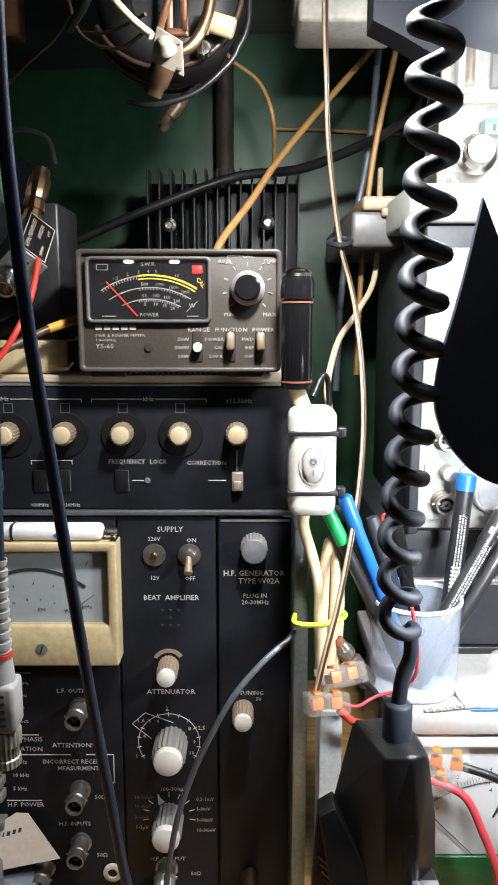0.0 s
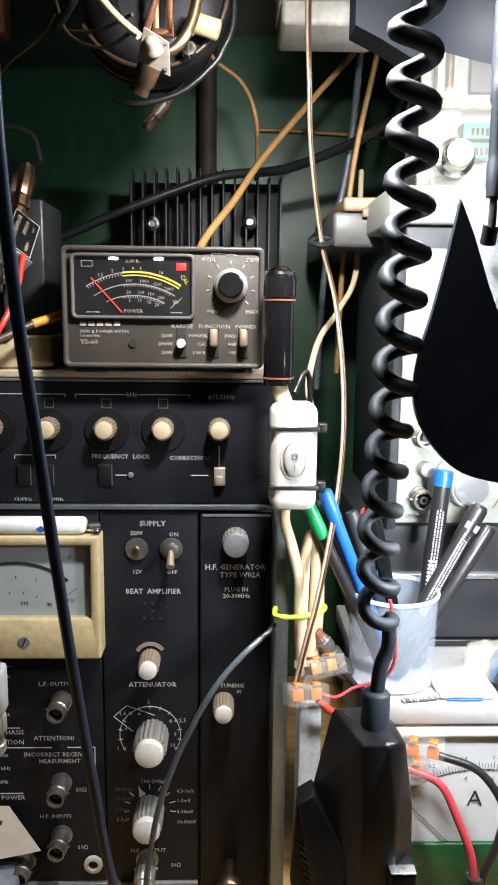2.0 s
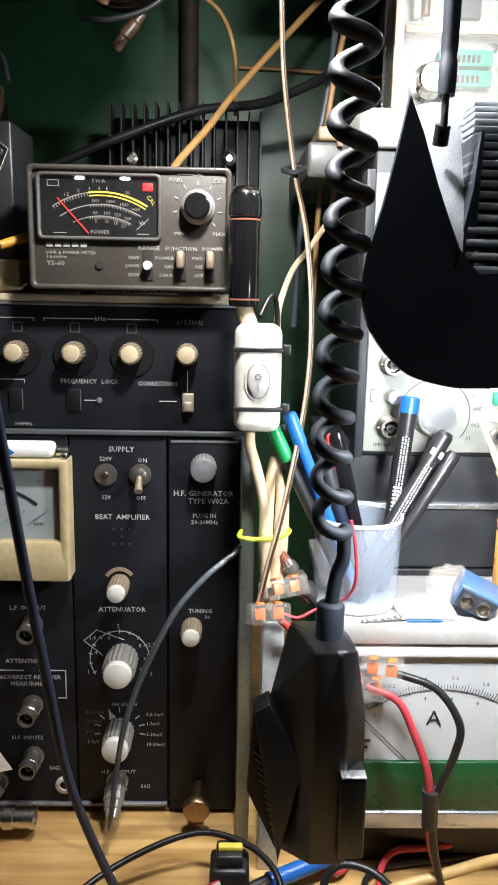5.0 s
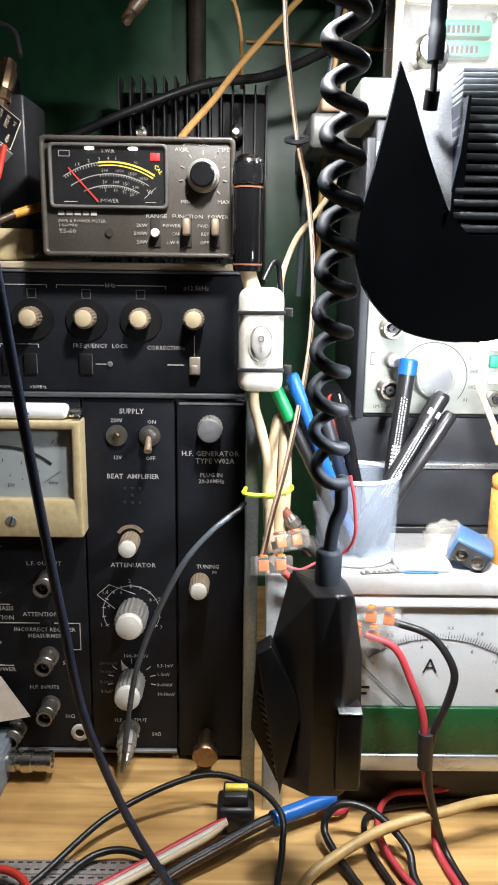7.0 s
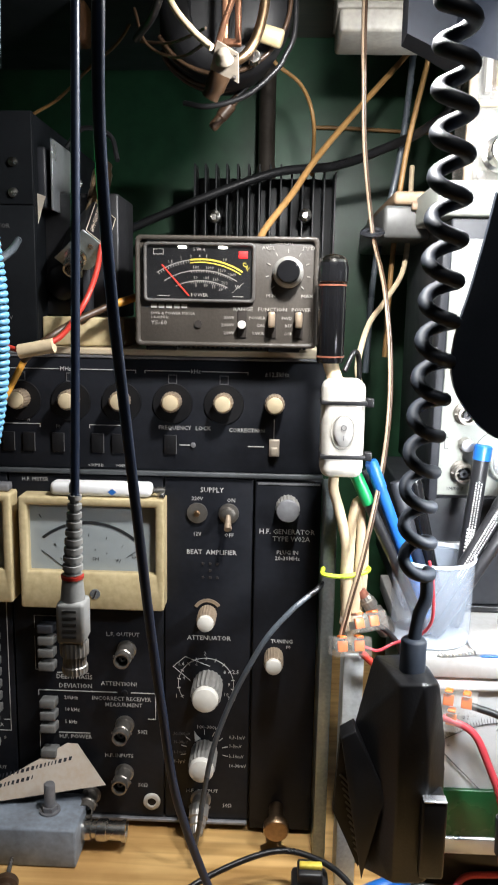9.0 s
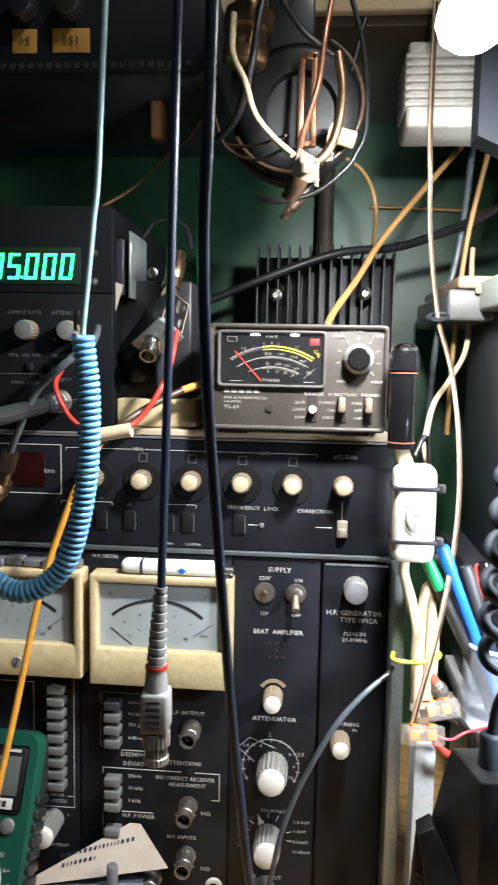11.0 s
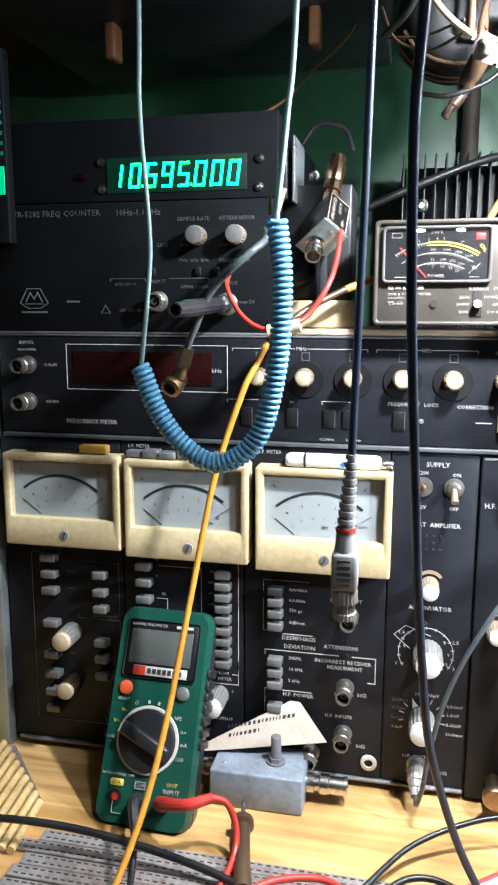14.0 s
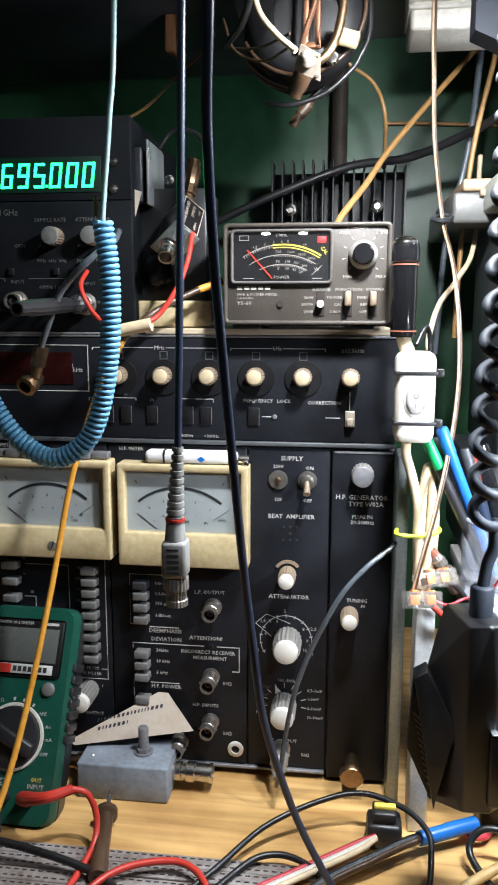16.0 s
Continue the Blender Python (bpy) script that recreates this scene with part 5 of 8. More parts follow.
# ---- between counter and power meter ----
def preamp():
    t = thing("preamplifier_box", (-0.172, -0.005, 1.213), "small black preamplifier box with a label plate and coaxial sockets", "radio part")
    up, side = Vector((0.0, 0.79, 0.61)), Vector((0.69, 0.44, -0.57))
    up.normalize()
    side = (side - up * side.dot(up)).normalized()
    out = side.cross(up)
    mid = Vector((-0.1607, 0.008, 1.3157))
    m = Matrix.Translation(mid) @ Matrix((out, side, up)).transposed().to_4x4()
    quick("box", M_BLACK, t, lambda b: box(b, -0.036, 0.0, -0.0125, 0.0125, -0.0235, 0.0235, 0.0012, m=m))
    quick("end_plate", M_ALU, t, lambda b: box(b, -0.0385, 0.0015, -0.0140, 0.0140, -0.0252, -0.0237, 0.0006, m=m), "bare metal end plate")
    lm = m @ Matrix.Translation((0.0003, 0, 0)) @ pose(0, 0, 0, 0, 0, 90) @ FRONT
    quick("label_plate", M_PANEL2, t, lambda b: plate(b, [(-0.0115, -0.0225), (0.0115, -0.0225), (0.0115, 0.0225), (-0.0115, 0.0225)], lm, 0.0006))
    bm = B()
    stroke(bm, [(-0.0108, -0.0218), (0.0108, -0.0218), (0.0108, 0.0218), (-0.0108, 0.0218)], 0.0005, lm @ Matrix.Translation((0, 0, 0.0007)), closed=True)
    lw = lm @ Matrix.Translation((0, 0, 0.0006)) @ pose(0, 0, 0, 0, 0, 90)
    words(bm, "60MHz PREAMPLIFIER", 0, 0.0060, 0.0034, lw, wide=0.78), words(bm, "DFM127-1B", 0.008, -0.0010, 0.0030, lw, wide=0.8)
    words(bm, ">FMV<", -0.012, -0.0062, 0.0028, lw), words(bm, "OUT", 0.012, -0.0072, 0.0022, lw)
    part("lettering", bm, M_CARD, t)
    bm = B()
    lathe(bm, m @ Vector((-0.0240, -0.002, -0.0253)), -up, [(0.0095, 0), (0.0095, 0.002), (0.0072, 0.003), (0.0072, 0.008), (0.0082, 0.009), (0.0082, 0.011), (0.0072, 0.012), (0.0072, 0.019), (0.0055, 0.019), (0.0055, 0.004), (0, 0.004)], 24)
    part("bnc_socket", bm, M_CHROME, t)
    quick("screw", M_CHROME, t, lambda b: lathe(b, m @ Vector((-0.006, 0.0, -0.0253)), -up, [(0, 0), (0.0026, 0), (0.0022, 0.0012), (0, 0.0014)], 12))
    c = m @ Vector((-0.010, -0.004, 0.0180))
    bm = B()
    lathe(bm, c, Vector((0.12, 0.45, 1)), [(0.0078, 0), (0.0082, 0.010), (0.0070, 0.011), (0.0070, 0.015), (0.0088, 0.016), (0.0088, 0.024), (0.0078, 0.026), (0.0088, 0.030), (0.0088, 0.044), (0.0070, 0.048), (0.0070, 0.053), (0, 0.054)], 24, 1, 0.0003)
    part("brass_connector", bm, M_BRASS, t, "tarnished brass connector")
    quick("bracket", M_DKGREY, t, lambda b: box(b, -0.176, -0.170, 0.005, 0.02, 1.2387, 1.306, 0.0006))
    quick("power_lead", M_RED, t, lambda b: tube(b, [(-0.1560, -0.008, 1.299), (-0.1575, -0.024, 1.274), (-0.163, -0.042, 1.250), (-0.178, -0.05, 1.226), (-0.192, -0.06, 1.2155)], 0.0024, 8))
    s = quick("sleeve", M_IVORYCABLE, t, lambda b: rod(b, (-0.184, -0.057, 1.217), (-0.212, -0.056, 1.2115), 0.0058, 0.0058, 14), "cream cable sleeve")
    quick("power_lead", M_RED, t, lambda b: tube(b, [(-0.211, -0.056, 1.2118), (-0.226, -0.053, 1.217), (-0.240, -0.050, 1.229), (-0.252, -0.042, 1.250), (-0.256, -0.012, 1.265)], 0.0022, 8))


preamp()


def variable_capacitor():
    t = thing("tuning_capacitor", (-0.185, 0.06, 1.213), "black tuning unit with round lens and metal side plates", "radio part")
    quick("lower_case", M_CREAM, t, lambda b: box(b, -0.2145, -0.142, 0.012, 0.09, 1.2130, 1.2385, 0.002), "worn cream base")
    quick("body", M_BLACK, t, lambda b: box(b, -0.2165, -0.150, 0.032, 0.10, 1.2387, 1.345, 0.002))
    quick("lens", M_DIAL, t, lambda b: lathe(b, (-0.199, 0.032, 1.268), (0, -1, 0), [(0, 0), (0.0165, 0), (0.0165, 0.004), (0.0145, 0.006), (0.010, 0.0085), (0, 0.010)], 32), "round black glass lens")
    quick("side_plate", M_SILVER, t, lambda b: box(b, -0.2035, -0.2015, 0.012, 0.075, 1.328, 1.386, 0.0003))
    quick("side_plate", M_DKGREY, t, lambda b: box(b, -0.2165, -0.208, 0.014, 0.09, 1.330, 1.380, 0.002))
    quick("terminal", M_CHROME, t, lambda b: [lathe(b, (-0.186, 0.03, z), (0.3, -1, 0), [(0, 0), (0.0045, 0), (0.0045, 0.005), (0.003, 0.006), (0.003, 0.011), (0, 0.012)], 14) for z in (1.352, )])
    quick("tag", M_CARD, t, lambda b: plate(b, [(-0.006, -0.018), (0.004, 0.014), (-0.008, 0.018), (-0.010, -0.014)], front(-0.212, 0.012, 1.325), 0.0008), "torn cream paper tag")
    quick("jumper", M_BLKCABLE, t, lambda b: tube(b, [(-0.20, 0.05, 1.386), (-0.185, 0.05, 1.402), (-0.160, 0.045, 1.396), (-0.150, 0.03, 1.372)], 0.0022, 7))


variable_capacitor()
cable("yellow_wire", [(-0.120, 0.03, 1.262), (-0.132, 0.0, 1.255), (-0.150, -0.012, 1.248)], 0.0036, M_YELLOWCABLE, "short yellow lead behind the power meter", category="wire")
cable("brown_lead", [(-0.150, -0.012, 1.248), (-0.176, -0.03, 1.234), (-0.196, -0.045, 1.219), (-0.216, -0.035, 1.203)], 0.0030, M_BROWNMETAL, "brown lead joined to a yellow wire", category="wire")
cable("yellow_wire", [(-0.2155, -0.034, 1.2035), (-0.225, -0.042, 1.182), (-0.237, -0.05, 1.155), (-0.260, -0.06, 1.079), (-0.277, -0.080, 0.975), (-0.286, -0.125, 0.882), (-0.294, -0.165, 0.822), (-0.306, -0.21, 0.775), (-0.315, -0.25, 0.7585)], 0.0029, M_YELLOWCABLE, "long yellow wire hanging down over the multimeter", category="wire")


def counter_coax():
    t = thing("coax_jumper", (-0.290, -0.06, 1.165), "grey coaxial cable with an angled brass plug hanging at the counter", "cable")
    quick("lead", M_GREYCABLE, t, lambda b: tube(b, [(-0.222, -0.02, 1.300), (-0.212, -0.07, 1.287), (-0.227, -0.09, 1.270), (-0.255, -0.08, 1.246), (-0.274, -0.071, 1.212), (-0.285, -0.062, 1.192)], 0.0030, 8))
    quick("plug", M_BRASS, t, lambda b: (rod(b, (-0.283, -0.062, 1.197), (-0.288, -0.061, 1.180), 0.0068, n=6), rod(b, (-0.287, -0.061, 1.184), (-0.291, -0.060, 1.170), 0.0055)), "angled brass plug")
    quick("plug_nut", M_BRASS, t, lambda b: lathe(b, (-0.294, -0.050, 1.169), (-0.25, -1, -0.5), [(0, 0), (0.0085, 0), (0.0085, 0.008), (0.0095, 0.009), (0.0095, 0.018), (0.006, 0.019), (0.006, 0.012), (0, 0.012)], 20, 1, 0.0006))
    u = thing("bnc_attenuator", (-0.263, -0.08, 1.225), "long dark knurled coaxial attenuator plugged into the counter", "plug")
    bm = B()
    lathe(bm, (-0.262, -0.0135, 1.2350), (-0.03, -1, -0.04), [(0, 0), (0.0088, 0), (0.0088, 0.014), (0.0064, 0.016), (0.0064, 0.035), (0.0070, 0.037), (0.0070, 0.112), (0.0058, 0.116), (0.0058, 0.136), (0.0044, 0.136), (0.0044, 0.122), (0, 0.122)], 24, 1, 0.0005)
    part("barrel", bm, M_BLACK, u)


counter_coax()

# ---- hanging cables ----
cable("navy_cable", [(-0.075, -0.31, 2.655), (-0.080, -0.31, 1.75), (-0.086, -0.305, 1.48), (-0.0895, -0.295, 1.385), (-0.0930, -0.282, 1.330), (-0.0920, -0.268, 1.260), (-0.0895, -0.252, 1.200), (-0.0852, -0.238, 1.130), (-0.0810, -0.222, 1.060), (-0.0760, -0.210, 1.000), (-0.0680, -0.200, 0.930), (-0.0490, -0.190, 0.860), (-0.030, -0.187, 0.815), (-0.006, -0.188, 0.775), (0.02, -0.20, 0.7590), (0.07, -0.24, 0.7580)], 0.0030, M_NAVY, "dark navy cable hanging from above down to the bench", n=10, per=10)


def bnc_probe():
    t = thing("probe_cable", (-0.128, -0.22, 1.026), "navy cable ending in a grey and nickel bayonet plug, hanging free", "cable")
    quick("lead", M_NAVY, t, lambda b: tube(b, [(-0.105, -0.23, 2.655), (-0.112, -0.225, 1.75), (-0.119, -0.22, 1.43), (-0.1215, -0.22, 1.30), (-0.1255, -0.22, 1.134)], 0.0026, 10))
    bm = B()
    prof, z = [(0.0034, 0)], 0
    for k in range(9):
        r = 0.0030 + 0.00027 * k
        prof += [(r + 0.0010, z), (r + 0.0010, z + 0.0030), (r - 0.0002, z + 0.0032), (r - 0.0002, z + 0.0052)]
        z += 0.0054
    lathe(bm, (-0.1255, -0.22, 1.138), (-0.05, 0, -1), prof + [(0.0060, z), (0, z)], 20)
    part("strain_relief", bm, M_GREYBTN, t, "ribbed grey strain relief")
    quick("red_ring", M_RED, t, lambda b: lathe(b, (-0.1280, -0.22, 1.0885), (-0.02, 0, -1), [(0.005, 0), (0.0068, 0), (0.0068, 0.0020), (0.005, 0.0020)], 24))
    quick("body", M_GREYBTN, t, lambda b: (lathe(b, (-0.1281, -0.22, 1.0862), (0, 0, -1), [(0, 0), (0.0062, 0), (0.0074, 0.013), (0, 0.013)], 24), box(b, -0.1366, -0.1194, -0.2288, -0.2112, 1.047, 1.0732, 0.0025)), "grey plastic plug body")
    quick("nameplate", M_FADED, t, lambda b: [box(b, -0.1325, -0.1240, -0.2292, -0.2286, 1.0515 + 0.004 * k, 1.0530 + 0.004 * k) for k in range(5)])
    quick("collar", M_SATIN, t, lambda b: lathe(b, (-0.128, -0.22, 1.0468), (0.02, 0, -1), [(0, 0), (0.0084, 0), (0.0088, 0.001), (0.0088, 0.009), (0.0070, 0.010), (0.0070, 0.016), (0.0078, 0.0165), (0.0078, 0.0208), (0.0062, 0.0208), (0.0062, 0.012), (0, 0.012)], 40, 1, 0.0005), "knurled nickel collar")


bnc_probe()


def coiled_cord():
    t = thing("coiled_cord", (-0.218, -0.2, 1.117), "sky blue coiled cord hanging in a loop from two thin leads", "cable")
    y = -0.2
    line = [(-0.2755, y, 1.190), (-0.263, y, 1.159), (-0.243, y, 1.134), (-0.218, y, 1.124), (-0.192, y, 1.143), (-0.1785, y, 1.192), (-0.1755, y, 1.248), (-0.1795, y, 1.288)]
    quick("coil", M_BLUECABLE, t, lambda b: tube(b, coil_line(line, 0.0057, 68, 12), 0.00185, 7, raw=True), "sky blue coil")
    quick("lead", M_PALECABLE, t, lambda b: tube(b, [(-0.262, y, 2.655), (-0.268, y, 1.70), (-0.271, y, 1.427), (-0.272, y, 1.358), (-0.267, y, 1.285), (-0.268, y, 1.250), (-0.275, y, 1.190)], 0.0017, 8))
    quick("lead", M_PALECABLE, t, lambda b: tube(b, [(-0.155, y, 2.655), (-0.160, y, 1.70), (-0.168, y, 1.419), (-0.173, y, 1.353), (-0.1785, y, 1.300), (-0.1795, y, 1.288)], 0.0019, 8))
    quick("boot", M_BLUE, t, lambda b: lathe(b, (-0.2700, y, 1.4400), (0.03, 0, 1), [(0, 0), (0.0024, 0), (0.0034, 0.008), (0.0092, 0.022), (0.0115, 0.034), (0.0120, 0.085), (0.0090, 0.090), (0, 0.090)], 20), "blue plug boot")
    quick("tag", M_BRASS, t, lambda b: rod(b, (-0.184, y, 1.291), (-0.184, y, 1.304), 0.0013, n=6))


coiled_cord()


# ---- on the bench below the rack ----
def multimeter():
    t = thing("multimeter", (-0.32, -0.10, 0.7555), "green handheld digital multimeter leaning on the test set", "multimeter")
    lean = -26.0
    m = Matrix.Translation((-0.3215, -0.112, 0.7560)) @ pose(0, 0, 0, lean, 0.0, -2) @ FRONT    # x across, y up its face, z out of it
    body = B()
    out = []
    for cx, cy, a0 in ((0.0345, 0.013, -90), (0.0345, 0.189, 0), (-0.0345, 0.189, 90), (-0.0345, 0.013, 180)):
        out += arc(cx, cy, 0.0125, a0, a0 + 90, 5)
    a = [body.verts.new(m @ Vector((x * 0.97, y, -0.034))) for x, y in out]
    b = [body.verts.new(m @ Vector((x, y, -0.008))) for x, y in out]
    c = [body.verts.new(m @ Vector((x * 0.94, 0.101 + (y - 0.101) * 0.975, 0.0))) for x, y in out]
    b2 = [body.verts.new(m @ Vector((x, y, -0.014))) for x, y in out]
    for p, q in ((b2, b), (b, c)):
        for k in range(len(p)):
            body.faces.new((p[k], p[(k + 1) % len(p)], q[(k + 1) % len(p)], q[k]))
    body.faces.new(b2[::-1]), body.faces.new(c)
    bmesh.ops.delete(body, geom=a, context="VERTS")
    part("front_shell", body, M_DMM, t)
    back = B()
    lo = [back.verts.new(m @ Vector((x * 0.97, y, -0.034))) for x, y in out]
    hi = [back.verts.new(m @ Vector((x * 1.01, 0.101 + (y - 0.101) * 1.005, -0.0142))) for x, y in out]
    for k in range(len(lo)):
        back.faces.new((lo[k], lo[(k + 1) % len(lo)], hi[(k + 1) % len(lo)], hi[k]))
    back.faces.new(lo[::-1]), back.faces.new(hi)
    part("rear_shell", back, M_BLACK, t, "black rear shell")
    quick("bumper", M_BLACK, t, lambda b: [box(b, sx * 0.0475 - 0.0025, sx * 0.0475 + 0.0025, y0, y0 + 0.0075, -0.030, -0.006, 0.0012, m=m) for sx in (-1, 1) for y0 in [0.075 + 0.011 * k for k in range(7)]], "black rubber grip ribs", kind="stuff")
    d = quick("display_frame", M_PANEL2, t, lambda b: box(b, -0.037, 0.037, 0.134, 0.189, -0.001, 0.0012, 0.003, m=m))
    quick("screen", M_LCD, d, lambda b: box(b, -0.0325, 0.031, 0.1475, 0.180, 0.0011, 0.0017, 0.0004, m=m), "grey blank liquid-crystal screen")
    bm = B()
    mm = m @ Matrix.Translation((0, 0, 0.0013))
    words(bm, "DIGITAL MULTIMETER", -0.033, 0.1845, 0.0026, mm, align="LEFT"), box(bm, 0.013, 0.030, 0.1833, 0.1858, 0.0014, 0.0018, m=m)
    part("lettering", bm, M_INK, d)
    n = quick("nameplate", M_INK, t, lambda b: box(b, -0.026, 0.029, 0.1365, 0.1455, 0.0013, 0.0019, 0.0003, m=m), "white nameplate with a red field")
    quick("nameplate_red", M_RED, n, lambda b: box(b, -0.026, -0.0135, 0.1368, 0.1452, 0.0019, 0.0023, m=m))
    quick("nameplate_bars", M_BLACKINK, n, lambda b: [box(b, -0.0115 + 0.0052 * k, -0.0078 + 0.0052 * k, 0.1387, 0.1434, 0.0019, 0.0022, m=m) for k in range(7)], kind="stuff")
    quick("select_button", M_ORANGE, t, lambda b: lathe(b, m @ Vector((-0.031, 0.1235, -0.001)), m.to_3x3() @ Vector((0, 0, 1)), [(0, 0), (0.0068, 0), (0.0066, 0.003), (0.005, 0.004), (0, 0.0042)], 24), "orange push button")
    quick("hold_button", M_KEY, t, lambda b: lathe(b, m @ Vector((0.027, 0.1235, -0.001)), m.to_3x3() @ Vector((0, 0, 1)), [(0, 0), (0.0068, 0), (0.0066, 0.003), (0.005, 0.004), (0, 0.0042)], 24), "grey push button")
    ring = quick("dial_ring", M_WHITE, t, lambda b: lathe(b, m @ Vector((-0.002, 0.0785, 0)), m.to_3x3() @ Vector((0, 0, 1)), [(0.0282, 0.0002), (0.0312, 0.0002), (0.0308, 0.0022), (0.0284, 0.0022), (0.0282, 0.0002)], 48), "pale ring")
    dial = quick("dial", M_BLACK, t, lambda b: lathe(b, m @ Vector((-0.002, 0.0785, 0)), m.to_3x3() @ Vector((0, 0, 1)), [(0, 0.0005), (0.028, 0.0005), (0.0275, 0.005), (0.0255, 0.006), (0, 0.006)], 48), "black rotary dial")
    dg = m @ Matrix.Translation((-0.002, 0.0785, 0)) @ pose(0, 0, 0, 0, 0, -25)
    quick("grip", M_BLACK, dial, lambda b: box(b, -0.026, 0.026, -0.0065, 0.0065, 0.0055, 0.013, 0.0025, m=dg))
    bm, by = B(), B()
    for k, (s, a, hue) in enumerate((("OFF", 182, 0), ("V=", 157, 1), ("V~", 137, 1), ("Ω", 115, 0), ("hFE", 40, 0), ("A=", 18, 0), ("mA", 0, 0), ("OFF", -22, 0))):
        words(by if hue else bm, s, -0.002 + 0.0365 * math.cos(radians(a)), 0.0785 + 0.0355 * math.sin(radians(a)), 0.0034, mm)
    for a in (95, 78, 60):
        stroke(bm, [(-0.002 + 0.033 * math.cos(radians(a)), 0.0785 + 0.033 * math.sin(radians(a))), (-0.002 + 0.036 * math.cos(radians(a)), 0.0785 + 0.036 * math.sin(radians(a)))], 0.0022, mm)
    words(bm, "SELECT", -0.031, 0.113, 0.0026, mm), words(bm, "AUTO POWER OFF", -0.026, 0.0455, 0.0026, mm), words(bm, "COM", -0.003, 0.0385, 0.0034, mm), words(bm, "INPUT", 0.028, 0.0365, 0.0040, mm)
    stroke(bm, [(-0.008, 0.0355), (0.002, 0.0355), (0.002, 0.0415), (-0.008, 0.0415)], 0.0006, mm, closed=True)
    stroke(bm, [(-0.028, 0.022), (-0.028, 0.012), (-0.018, 0.012)], 0.0006, mm)
    words(by, "OUT", 0.028, 0.0425, 0.0036, mm)
    part("lettering", bm, M_INK, t), part("yellow_lettering", by, M_YELLOWINK, t)
    lab = quick("range_label", M_YELLOWINK, t, lambda b: box(b, -0.033, -0.020, 0.0355, 0.0415, 0.0002, 0.0010, 0.0008, m=m), "yellow range label")
    quick("range_lettering", M_BLACKINK, lab, lambda b: words(b, "10A", -0.0265, 0.0385, 0.0034, m @ Matrix.Translation((0, 0, 0.0011))))
    for x in (-0.0265, -0.003, 0.022):
        j = quick("jack", M_BLACK, t, lambda b: lathe(b, m @ Vector((x, 0.026, -0.0005)), m.to_3x3() @ Vector((0, 0, 1)), [(0.0035, 0), (0.0068, 0), (0.0068, 0.0022), (0.0038, 0.0022), (0.0035, 0)], 20))
        if x < -0.02:
            quick("jack_ring", M_RED, j, lambda b: lathe(b, m @ Vector((x, 0.026, 0.0)), m.to_3x3() @ Vector((0, 0, 1)), [(0, 0.0003), (0.0035, 0.0003), (0.0034, 0.0012), (0, 0.0008)], 16))
    r = thing("red_test_lead", (-0.25, -0.14, 0.758), "red test lead plugged into the multimeter and lying on the bench", "cable")
    p0 = m @ Vector((0.022, 0.026, 0.002))
    p1 = m @ Vector((0.026, 0.030, 0.022))
    quick("plug", M_RED, r, lambda b: tube(b, [p0, p1, Vector((-0.268, -0.135, 0.806)), Vector((-0.246, -0.125, 0.810))], 0.0062, 12, taper=lambda s: 1.15 - 0.45 * s))
    quick("lead", M_RED, r, lambda b: tube(b, [(-0.247, -0.125, 0.810), (-0.235, -0.12, 0.803), (-0.2265, -0.122, 0.786), (-0.2235, -0.135, 0.770), (-0.226, -0.160, 0.7640), (-0.233, -0.20, 0.7635), (-0.25, -0.26, 0.7635)], 0.0030, 8))
    k = thing("black_test_lead", (-0.32, -0.15, 0.758), "black test lead plugged into the multimeter", "cable")
    q0 = m @ Vector((-0.003, 0.026, 0.002))
    quick("plug", M_BLACK, k, lambda b: tube(b, [q0, m @ Vector((-0.001, 0.026, 0.018)), m @ Vector((0.004, 0.016, 0.026)), m @ Vector((0.010, 0.002, 0.032))], 0.0062, 12, taper=lambda s: 1.1 - 0.45 * s))
    quick("lead", M_BLKCABLE, k, lambda b: tube(b, [m @ Vector((0.010, 0.002, 0.032)), (-0.305, -0.170, 0.7600), (-0.298, -0.20, 0.759), (-0.29, -0.25, 0.759)], 0.0028, 8))
    return m


multimeter()


